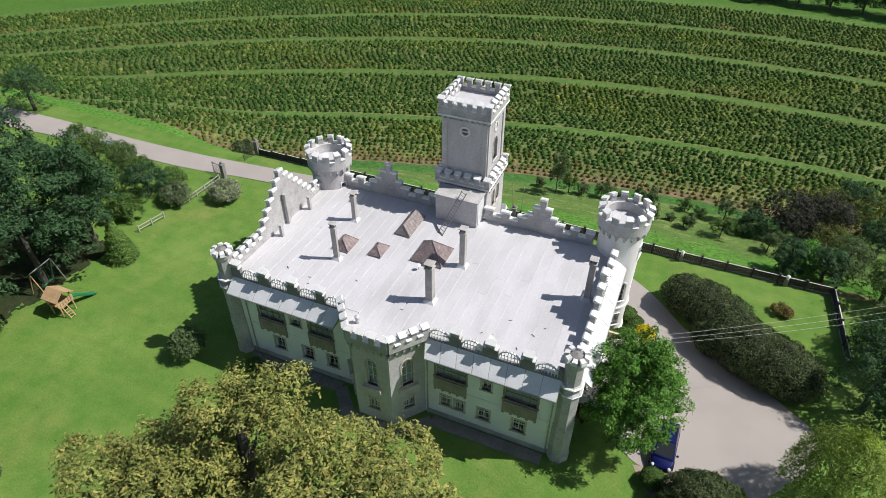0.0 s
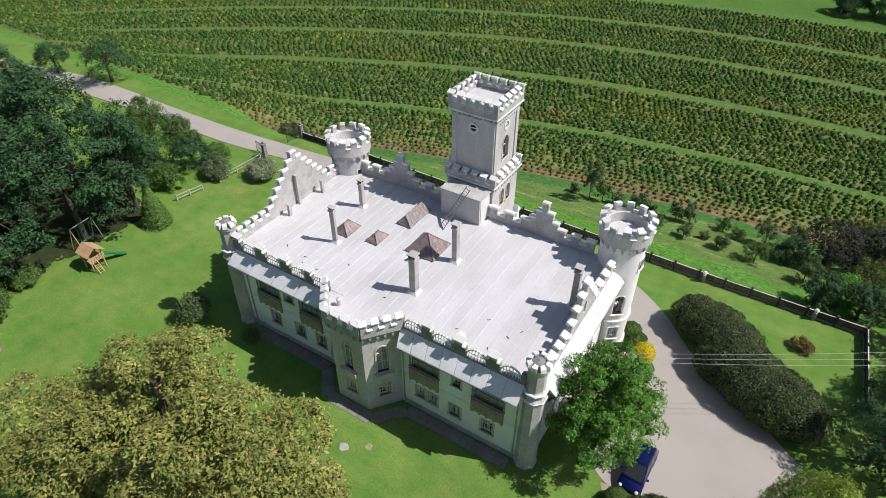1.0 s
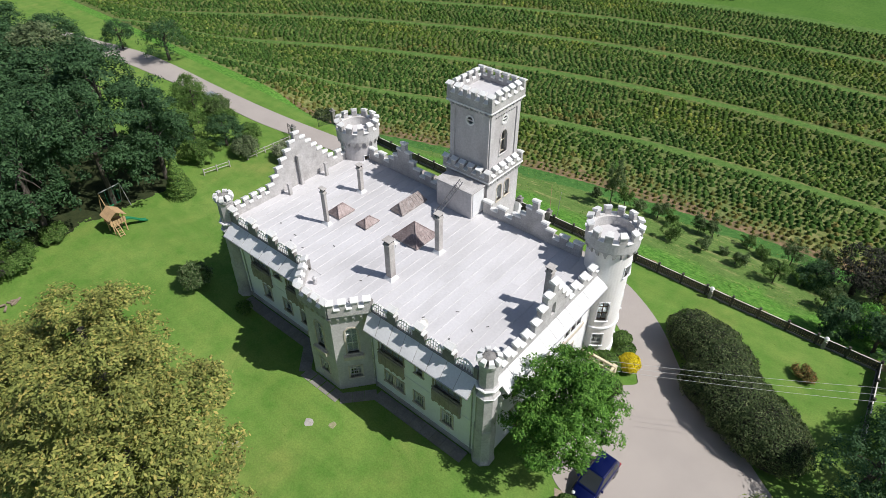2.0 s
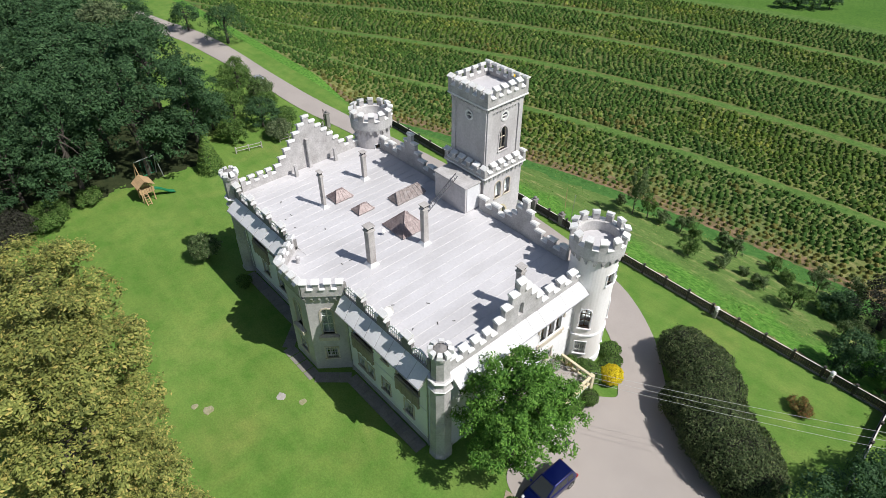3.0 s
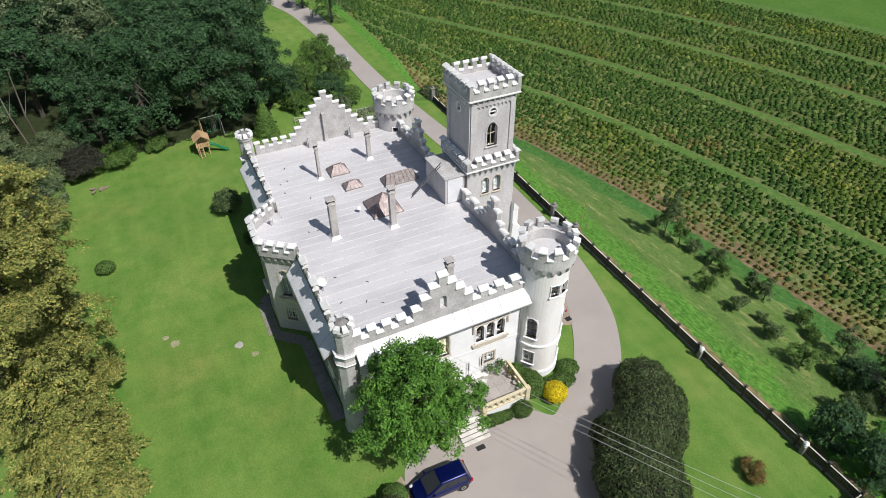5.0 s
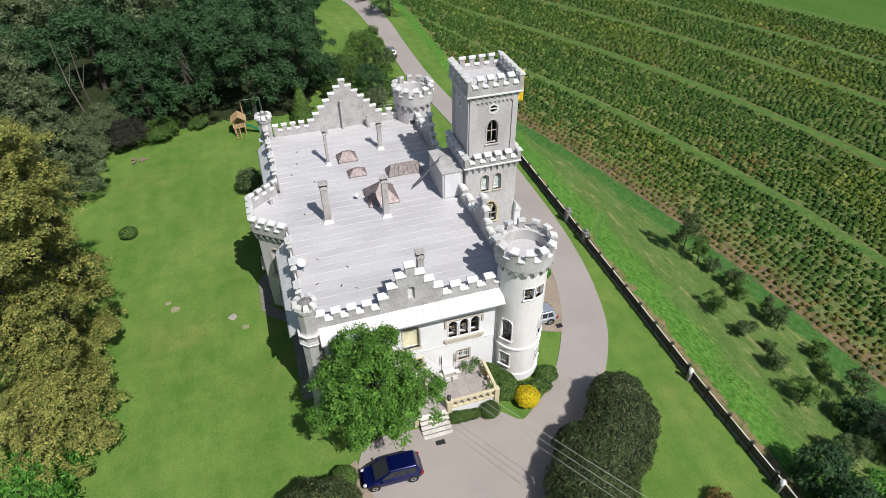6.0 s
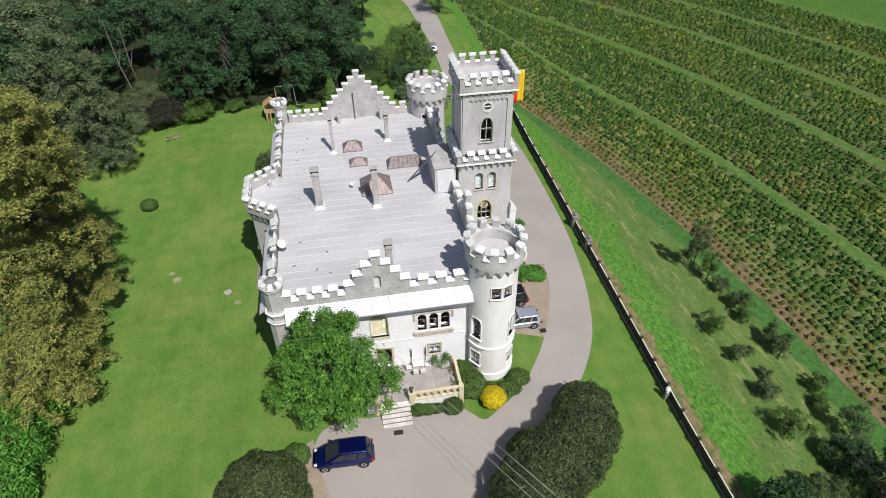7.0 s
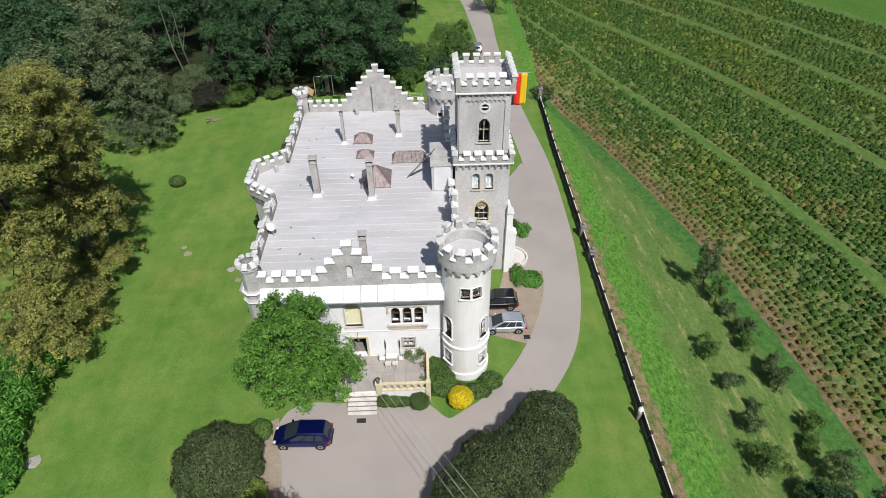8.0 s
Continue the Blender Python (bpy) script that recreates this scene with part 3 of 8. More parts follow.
def drive():
    inner = curve_pts([(-128, 47.5), (-116, 49.0), (-104, 52.0), (-92, 53.0), (-78, 53.8), (-64, 53.8), (-50.7, 55.2), (-36, 56.3), (-22, 56.0), (-14, 55.4), (-9.6, 54.5), (-4.5, 52.3), (0.3, 49.0), (3.0, 45.6)])
    outer = curve_pts([(-128, 52.5), (-116, 54.5), (-104, 57.0), (-92, 57.6), (-78, 57.4), (-64, 57.6), (-50, 58.6), (-36, 59.8), (-22.3, 59.8), (-15, 59.3), (-9, 58.3), (-3.5, 56.6), (1.5, 53.4), (5.5, 49.2)])
    bm = bmesh.new()
    ribbon(bm, inner, outer, 0.06)
    me = mesh_of("road", bm, ASPHALT)
    tagged(new("road", me), "pale grey worn asphalt drive curving round the castle", "road", kind="structure")
    west = curve_pts([(3.0, 45.6), (3.3, 44.7), (2.0, 43.2), (1.75, 41.4), (1.75, 39.3), (1.9, 36.0), (1.8, 33.8), (2.6, 31.9), (4.6, 31.2), (6.6, 31.9), (9.8, 32.4), (12.5, 31.6)])
    east = curve_pts([(5.5, 49.2), (7.2, 48.3), (9.0, 47.0), (10.5, 45.8), (12.2, 44.5), (14.0, 43.0), (15.2, 42.0), (16.4, 41.0), (17.2, 39.5), (16.8, 37.5), (15.6, 35.4), (13.6, 33.0)])
    bm = bmesh.new()
    ribbon(bm, west, east, 0.06, 12)
    tagged(new("pavement", mesh_of("pavement", bm, ASPHALT)), "pale grey asphalt forecourt in front of the castle steps", "forecourt", kind="structure")
    bm = bmesh.new()
    a = curve_pts([(-14.8, 51.4), (-11.5, 50.4), (-8.5, 48.8), (-6.0, 48.6)])
    b = curve_pts([(-14.6, 55.6), (-11.5, 55.1), (-8.0, 54.2), (-4.6, 52.4)])
    ribbon(bm, a, b, 0.045)
    tagged(new("parking_ground", mesh_of("parking_ground", bm, DIRT)), "sandy dirt parking patch beside the round tower", "parking", kind="structure")
    bm = bmesh.new()
    ribbon(bm, curve_pts([(-36.0, 56.0), (-30.0, 52.8), (-24.0, 51.7), (-18.0, 51.4), (-14.9, 51.2)]), curve_pts([(-36.0, 56.6), (-30.0, 56.5), (-24.0, 56.4), (-18.0, 56.0), (-14.6, 55.7)]), 0.05)
    tagged(new("yard_pavement", mesh_of("yard_pavement", bm, ASPHALT)), "grey worn paving between tower and drive", "pavement", kind="structure")
    bm = bmesh.new()
    a = curve_pts([(3.2, 31.2), (4.6, 31.5), (6.6, 32.2), (9.8, 32.7), (12.4, 31.9)])
    b = curve_pts([(4.6, 29.0), (6.0, 29.0), (8.0, 29.2), (10.0, 29.4), (12.4, 29.6)])
    ribbon(bm, a, b, 0.05)
    tagged(new("soil_bed", mesh_of("soil_bed", bm, DIRT)), "bare sandy soil bed beside the forecourt", "flower bed", kind="structure")


drive()


# ---------------------------------------------------------------- castle
castle = thing("castle", (-17.4, 38.0, 0.4), "white and grey castle with battlements, square tower and round corner towers", "castle")
ROOF = 10.0
X0, X1, Y0, Y1 = -32.6, -2.25, 29.5, 46.1       # outer faces of the main block


def pitched_cap(bm, w, d, z, out=-1, thick=0.07, rise=0.2, over=0.08, mat=1):
    """A thick white coping slab that slopes down towards the outside (out: the sign of y)."""
    a = w / 2 + over
    yo, yi = out * (d / 2 + over * 1.6), -out * (d / 2 + over)
    yr = yi + out * d * 0.3
    low = [bm.verts.new(p) for p in ((-a, yo, z), (a, yo, z), (a, yi, z), (-a, yi, z))]
    top = [bm.verts.new(p) for p in ((-a, yo, z + thick), (a, yo, z + thick), (a, yr, z + thick + rise), (-a, yr, z + thick + rise), (a, yi, z + thick + rise * 0.6), (-a, yi, z + thick + rise * 0.6))]
    fs = [bm.faces.new(q) for q in ((low[0], low[3], low[2], low[1]), (low[0], low[1], top[1], top[0]), (top[0], top[1], top[2], top[3]), (top[3], top[2], top[4], top[5]),
                                    (top[5], top[4], low[2], low[3]), (low[1], low[2], top[4], top[2], top[1]), (low[0], top[0], top[3], top[5], low[3]))]
    for f in fs:
        f.material_index = mat
    bmesh.ops.recalc_face_normals(bm, faces=fs)


def merlon_mesh(w, d, h):
    """A merlon on the origin, x along the wall, outside towards -y, with a sloping white coping."""
    bm = bmesh.new()
    box(bm, -w / 2, w / 2, -d / 2, d / 2, 0, h, 0.012, mat=0)
    pitched_cap(bm, w, d, h - 0.02)
    return mesh_of("merlon", bm, [STONE, CAPWHITE])


MERLON = {}


def merlon(parent, x, y, z, turn, w, d, h):
    key = (round(w, 2), round(d, 2), round(h, 2))
    if key not in MERLON:
        MERLON[key] = merlon_mesh(*key)
    return piece("merlon", MERLON[key], parent, pose(x, y, z, 0, 0, turn))


def sill(parent, x, y, z, turn, w, d):
    """The white coping of the gap between two merlons."""
    key = ("sill", round(w, 2), round(d, 2))
    if key not in MERLON:
        bm = bmesh.new()
        pitched_cap(bm, w - 0.16, d, -0.02, rise=0.16, mat=0)
        MERLON[key] = mesh_of("coping", bm, CAPWHITE)
    return piece("coping", MERLON[key], parent, pose(x, y, z, 0, 0, turn))


def battlement(name, p0, p1, z0, zs, zt, d, cells, parent=None, first=True):
    """A crenellated wall from p0 to p1 (its centre line): outside on the right hand; merlons and gaps alternate."""
    p0, p1 = Vector((*p0, 0)), Vector((*p1, 0))
    v = p1 - p0
    turn = math.degrees(math.atan2(v.y, v.x))
    m = pose(p0.x, p0.y, 0, 0, 0, turn)
    bm = bmesh.new()
    box(bm, 0, v.length, -d / 2, d / 2, z0, zs, m=m)
    wall = parent
    if parent is None:
        wall = part(name, bm, STONE, castle)
    else:
        part(name, bm, STONE, parent)
    w = v.length / cells
    for i in range(cells):
        c = m @ Vector(((i + 0.5) * w, 0, 0))
        if (i % 2 == 0) == first:
            merlon(wall, c.x, c.y, zs, turn, w, d, zt - zs)
        else:
            sill(wall, c.x, c.y, zs, turn, w, d)
    return wall


def stepped_gable(name, axis, at, centre, z0, ztop, steps, sw, sh, d, mats, niche=None, out=-1):
    """A crow-stepped gable standing across x or y, with a white coping on each step."""
    bm = bmesh.new()
    turn = 90 if axis == "y" else 0
    m = pose(at, centre, 0, 0, 0, 90) if axis == "y" else pose(centre, at, 0, 0, 0, 0)
    for i in range(-steps, steps + 1):
        z1 = ztop - abs(i) * sh - 0.1
        lo = z0
        if niche and i == 0:
            box(bm, -sw / 2, sw / 2, -d / 2, d / 2, z0, niche[0], m=m)
            lo = niche[1]
        box(bm, i * sw - sw / 2, i * sw + sw / 2, -d / 2, d / 2, lo, z1, m=m)
    if niche:
        hgt = niche[1] - niche[0]
        for sx in (-1, 1):
            box(bm, sx * sw / 2, sx * 0.27, -d / 2, d / 2, niche[0], niche[1], m=m)
        head = arch_pts(0.54, hgt, 8)[1:-1]
        fill_between(bm, head, [(x, hgt) for x, z in head], -d / 2, d / 2, m @ pose(0, 0, niche[0]))
    bmesh.ops.remove_doubles(bm, verts=bm.verts, dist=0.001)
    ob = part(name, bm, mats, castle)
    if niche:
        bm = bmesh.new()
        box(bm, -0.3, 0.3, d / 2 - 0.12, d / 2 - 0.02, niche[0] - 0.05, niche[1] + 0.02, m=m)
        part("niche_back", bm, CAPWHITE, ob)
    for i in range(-steps, steps + 1):
        c = m @ Vector((i * sw, 0, 0))
        z1 = ztop - abs(i) * sh - 0.1
        key = ("step", round(sw, 2), round(d, 2), out)
        if key not in MERLON:
            b2 = bmesh.new()
            pitched_cap(b2, sw - 0.06, d, -0.01, out, mat=0)
            MERLON[key] = mesh_of("coping", b2, CAPWHITE)
        piece("coping", MERLON[key], ob, pose(c.x, c.y, z1, 0, 0, turn))
    return ob


def arch_pts(w, h, n=10, pointed=0.0):
    """The outline of an arched opening, from its foot on one side over the head to the other."""
    r = w / 2
    spring = h - r * (1 + pointed)
    pts = [(-r, 0.0)]
    for i in range(n + 1):
        a = math.pi - math.pi * i / n
        pts.append((r * math.cos(a), spring + r * (1 + pointed) * math.sin(a) ** (1.0 if not pointed else 1.25)))
    pts.append((r, 0.0))
    return pts


def fill_between(bm, inner, outer, y0, y1, m):
    """A moulding: a band between two outlines of equal length, from depth y0 to y1."""
    def put(pts, y):
        return [bm.verts.new(m @ Vector((x, y, z))) for x, z in pts]
    a, b, c, d = put(inner, y0), put(outer, y0), put(inner, y1), put(outer, y1)
    for i in range(len(inner) - 1):
        bm.faces.new((a[i], a[i + 1], b[i + 1], b[i]))
        bm.faces.new((c[i], d[i], d[i + 1], c[i + 1]))
        bm.faces.new((a[i], c[i], c[i + 1], a[i + 1]))
        bm.faces.new((b[i], b[i + 1], d[i + 1], d[i]))
    for k in (0, -1):
        bm.faces.new((a[k], b[k], d[k], c[k]))


def scallops(bm, L, n, z0, z1, rise, y0, y1, m):
    """One continuous band with a row of little arches along its lower edge, L long and centred."""
    w = L / n
    lo = []
    for i in range(n):
        for k in range(7):
            a = math.pi - math.pi * k / 6
            lo.append((-L / 2 + w * (i + 0.5) + w * 0.38 * math.cos(a), z0 + rise * math.sin(a)))
    lo = [(-L / 2, z0)] + lo + [(L / 2, z0)]
    fill_between(bm, lo, [(x, z1) for x, z in lo], y0, y1, m)


def corbels(parent, L, n, z, m, w=0.2, d=0.24, h=0.4):
    """Single corbel stones along a wall, L long and centred on m."""
    key = ("corbel", w, d, h)
    if key not in MERLON:
        bm = bmesh.new()
        box(bm, -w / 2, w / 2, -d, -0.003, 0, h, 0.02)
        for v in bm.verts:
            if v.co.z < h / 2 and v.co.y < -d / 2:
                v.co.y += d * 0.55
        MERLON[key] = mesh_of("corbel", bm, STONE)
    for i in range(n):
        piece("corbel", MERLON[key], parent, m @ pose(-L / 2 + L * (i + 0.5) / n, 0, z))


def window(m, w, h, style="rect", cols=2, rows=2, frame=WHITEWOOD, trim=SANDSTONE, wall=RENDER, bars=False, blind=None, deep=0.22, trimw=0.14, label=""):
    """A window in an opening w by h; m has its origin at the middle of the sill on the wall's face, x along the wall, -y outwards."""
    bm = bmesh.new()
    r = 0.06
    arched = style != "rect"
    pt = 0.35 if style == "pointed" else 0.0
    out = arch_pts(w, h, pointed=pt) if arched else [(-w / 2, 0), (-w / 2, h), (w / 2, h), (w / 2, 0)]
    inn = arch_pts(w - 2 * r, h - r, pointed=pt) if arched else [(-w / 2 + r, 0), (-w / 2 + r, h - r), (w / 2 - r, h - r), (w / 2 - r, 0)]
    fill_between(bm, inn, out, deep, deep + 0.07, m)
    box(bm, -w / 2, w / 2, deep, deep + 0.07, 0, r, m=m)
    for i in range(1, cols):
        x = -w / 2 + w * i / cols
        box(bm, x - 0.03, x + 0.03, deep + 0.005, deep + 0.065, r, (h - r) if not arched else h - r - 0.02 - (w / 2) * (1 - math.sqrt(max(0.05, 1 - (2 * x / w) ** 2))) * (1 + pt), m=m)
    for j in range(1, rows):
        z = h * j / rows
        if not arched or z < h - w / 2:
            box(bm, -w / 2 + r, w / 2 - r, deep + 0.008, deep + 0.062, z - 0.025, z + 0.025, m=m)
    ob = part("window", bm, frame, castle, label)
    bm = bmesh.new()
    box(bm, -w / 2 + 0.02, w / 2 - 0.02, deep + 0.03, deep + 0.04, 0.02, h - 0.02 if not arched else h - w * 0.16, m=m)
    g = part("pane", bm, GLASS, ob)
    g.visible_shadow = False
    if blind:
        bm = bmesh.new()
        box(bm, -w / 2 + 0.03, w / 2 - 0.03, deep + 0.1, deep + 0.12, 0.03, h * 0.97, m=m)
        part("blind", bm, blind, ob)
    if arched:      # the wall's own corners beside the arch
        bm = bmesh.new()
        corner = [(max(-w / 2, min(w / 2, x)), h) for x, z in out[1:-1]]
        fill_between(bm, out[1:-1], corner, 0.0, deep + 0.1, m)
        part("arch", bm, wall, ob)
    if trimw:       # moulded stone surround, proud of the wall
        bm = bmesh.new()
        t2 = arch_pts(w + 2 * trimw, h + trimw, pointed=pt) if arched else [(-w / 2 - trimw, 0), (-w / 2 - trimw, h + trimw), (w / 2 + trimw, h + trimw), (w / 2 + trimw, 0)]
        fill_between(bm, out, t2, -0.05, 0.02, m)
        part("surround", bm, trim, ob)
    bm = bmesh.new()
    box(bm, -w / 2 - trimw - 0.05, w / 2 + trimw + 0.05, -0.14, deep, -0.10, 0.0, 0.015, m=m)
    part("sill", bm, trim, ob)
    if bars:
        bm = bmesh.new()
        for i in range(5):
            x = -w / 2 + w * (i + 0.5) / 5
            box(bm, x - 0.018, x + 0.018, 0.05, 0.08, 0, h, m=m)
        for z in (0.25 * h, 0.75 * h):
            box(bm, -w / 2, w / 2, 0.052, 0.078, z - 0.02, z + 0.02, m=m)
        part("grille", bm, WHITEWOOD, ob, "white painted window grille")
    return ob


def on_south(x, z, y=Y0):
    return pose(x, y, z, 0, 0, 0)


def on_east(y, z, x=X1):
    return pose(x, y, z, 0, 0, 90)


def hole(u, z, w, h):
    return (u - w / 2, u + w / 2, z, z + h)


# main walls with their openings
SOUTH = [  # x, z, w, h, kind
    (-12.15, 2.6, 0.85, 1.2, "bars"), (-10.95, 2.55, 0.85, 1.2, "bars"), (-8.85, 2.45, 1.0, 1.3, "bars"), (-5.9, 2.45, 1.05, 1.4, "bars"),
    (-28.4, 2.5, 1.05, 1.4, "plain"), (-25.4, 2.5, 1.05, 1.4, "plain"), (-22.9, 2.5, 1.0, 1.4, "plain"),
    (-11.75, 6.05, 2.6, 1.35, "oriel"), (-5.95, 6.05, 2.6, 1.35, "oriel"), (-28.7, 6.05, 2.6, 1.35, "oriel"), (-23.7, 6.05, 2.3, 1.35, "oriel"),
    (-8.75, 6.2, 0.75, 0.95, "plain"), (-26.2, 6.3, 1.0, 0.8, "plain")]
EAST = [(37.5, 1.78, 1.25, 2.3, "door"), (41.7, 2.75, 1.0, 1.15, "bars"), (37.3, 5.55, 1.35, 2.5, "arched"), (33.6, 5.55, 1.3, 2.5, "arched"),
        (40.75, 5.75, 0.72, 1.75, "tri"), (41.7, 5.75, 0.72, 1.75, "tri"), (42.65, 5.75, 0.72, 1.75, "tri"), (33.4, 2.7, 1.0, 1.2, "bars")]


def main_block():
    bm = bmesh.new()
    holed_wall(bm, X0, X1, -0.6, ROOF - 0.08, [hole(x, z, w, h) for x, z, w, h, k in SOUTH], lambda u, z, d: (u, Y0 + d, z), 0.55)
    part("south_wall", bm, RENDER, castle, "shaded white rendered wall")
    bm = bmesh.new()
    holed_wall(bm, Y0 + 0.55, Y1 - 0.55, -0.6, ROOF - 0.08, [hole(y, z, w, h) for y, z, w, h, k in EAST], lambda u, z, d: (X1 - d, u, z), 0.55)
    part("east_wall", bm, RENDER, castle, "sunlit white rendered wall")
    bm = bmesh.new()
    box(bm, X0, X1, Y1 - 0.55, Y1, -0.6, ROOF - 0.08)
    part("north_wall", bm, RENDER, castle)
    bm = bmesh.new()
    box(bm, X0, X0 + 0.55, Y0 + 0.55, Y1 - 0.55, -0.6, ROOF - 0.08)
    part("west_wall", bm, RENDER, castle)
    for z in (1.76, 5.1):
        bm = bmesh.new()
        box(bm, X0 + 0.6, X1 - (0.3 if z < 2 else 0.6), Y0 + 0.6, Y1 - 0.6, z - 0.25, z)
        part("storey_floor", bm, FLAG, castle)
    bm = bmesh.new()      # rooms: a spine wall and cross walls behind the windows
    box(bm, X0 + 0.6, X1 - 4.5, 35.0, 35.2, 1.78, ROOF - 0.2)
    for y in (35.9, 39.4):
        box(bm, X1 - 5.0, X1 - 0.6, y, y + 0.15, 1.78, ROOF - 0.2)
    box(bm, X1 - 5.2, X1 - 5.0, 35.2, Y1 - 0.6, 1.78, ROOF - 0.2)
    part("partition", bm, INNER, castle)
    # plinth and string courses, set proud
    for a, b, z, h in ((0.06, 0.10, 0.35, 1.1), (0.05, 0.05, 4.80, 0.14), (0.04, 0.04, 8.7, 0.12)):
        for xa, xb in ((X0 + 0.8, -21.2), (-13.85, X1 - 0.8)):
            bm = bmesh.new()
            box(bm, xa, xb, Y0 - a, Y0 - 0.003, z, z + h, 0.01)
            part("string_course", bm, STONE if h > 0.5 else RENDER, castle)
        if h < 0.5:
            bm = bmesh.new()
            box(bm, X1 + 0.003, X1 + a, Y0 + 1.2, 44.6, z, z + h, 0.01)
            part("string_course", bm, CAPWHITE, castle)
    for x, z, w, h, k in SOUTH:
        if k == "oriel":
            bm = bmesh.new()      # stone panel below the window, on corbels
            box(bm, x - w / 2 - 0.1, x + w / 2 + 0.1, Y0 - 0.24, Y0 - 0.003, z - 1.40, z - 0.12, 0.03)
            apron = part("window_apron", bm, BROWNSTONE, castle, "carved brown sandstone panel under the window")
            for i in range(5):
                cx = x - w / 2 + w * i / 4
                bm = bmesh.new()
                box(bm, cx - 0.1, cx + 0.1, Y0 - 0.2, Y0 - 0.003, z - 1.62, z - 1.40, 0.02)
                part("corbel", bm, BROWNSTONE, apron)
            for i in range(6):
                cx = x - w / 2 + w * (i + 0.5) / 6
                bm = bmesh.new()
                box(bm, cx - w / 15, cx + w / 15, Y0 - 0.27, Y0 - 0.23, z - 1.2, z - 0.35, 0.01)
                part("carved_panel", bm, BROWNSTONE, apron)
            window(on_south(x, z), w, h, "rect", 4, 2, BROWNSTONE, BROWNSTONE, deep=0.14, blind=CURTAIN)
        else:
            window(on_south(x, z), w, h, "rect", 2, 2, WHITEWOOD, SANDSTONE, bars=(k == "bars"))
    for y, z, w, h, k in EAST:
        if k == "door":
            continue
        if k == "arched":
            window(on_east(y, z), w, h, "round", 1, 1, WHITEWOOD, SANDSTONE, blind=BLIND if y > 35 else None, deep=0.2, trimw=0.1)
        elif k == "tri":
            window(on_east(y, z), w, h, "round", 1, 2, BROWNWOOD, RENDER, trimw=0.1, deep=0.25)
        else:
            window(on_east(y, z), w, h, "rect", 2, 2, WHITEWOOD, SANDSTONE, bars=True)
    # hood and sandstone balcony slab of the triple window
    bm = bmesh.new()
    box(bm, X1 + 0.003, X1 + 0.22, 40.0, 43.4, 5.42, 5.64, 0.03)
    box(bm, X1 + 0.003, X1 + 0.12, 40.1, 43.3, 5.05, 5.42, 0.03)
    part("window_apron", bm, SANDSTONE, castle)
    bm = bmesh.new()
    box(bm, X1 + 0.003, X1 + 0.16, 40.05, 43.35, 7.62, 7.8, 0.02)
    box(bm, X1 + 0.003, X1 + 0.14, 40.05, 40.22, 6.9, 7.62, 0.02)
    box(bm, X1 + 0.003, X1 + 0.14, 43.18, 43.35, 6.9, 7.62, 0.02)
    part("hood_mould", bm, SANDSTONE, castle)
    # open front door with its surround and lantern
    bm = bmesh.new()
    m = on_east(37.5, 1.78)
    fill_between(bm, [(-0.625, 0), (-0.625, 2.3), (0.625, 2.3), (0.625, 0)], [(-0.80, 0), (-0.80, 2.48), (0.80, 2.48), (0.80, 0)], -0.06, 0.03, m)
    d = part("door", bm, CREAM, castle, "open front doorway with a pale stone surround")
    bm = bmesh.new()
    box(bm, -0.62, -0.57, 0.5, 1.1, 0.02, 2.25, 0.005, m=m)
    part("door_leaf", bm, BROWNWOOD, d)
    bm = bmesh.new()
    box(bm, 0.57, 0.62, 0.5, 1.1, 0.02, 2.25, 0.005, m=m)
    part("door_leaf", bm, BROWNWOOD, d)
    bm = bmesh.new()
    rod(bm, (X1 + 0.3, 37.5, 4.75), (X1 + 0.3, 37.5, 4.3), 0.012)
    rod(bm, (X1, 37.5, 4.74), (X1 + 0.3, 37.5, 4.74), 0.015)
    lathe(bm, (X1 + 0.3, 37.5, 3.95), [(0.05, 0), (0.11, 0.04), (0.13, 0.28), (0.03, 0.38)], 8)
    part("lantern", bm, IRON, castle, "black iron wall lantern")
    # downpipes
    for x, y in ((-13.75, Y0 - 0.1), (-3.5, Y0 - 0.1), (-31.2, Y0 - 0.1), (X1 + 0.1, 44.45)):
        bm = bmesh.new()
        rod(bm, (x, y, 0.5), (x, y, 9.0), 0.055, n=8)
        for z in (2.0, 4.5, 7.0):
            rod(bm, (x, y, z), (x, y, z + 0.08), 0.08, n=8)
        part("downpipe", bm, STEEL, castle)


main_block()


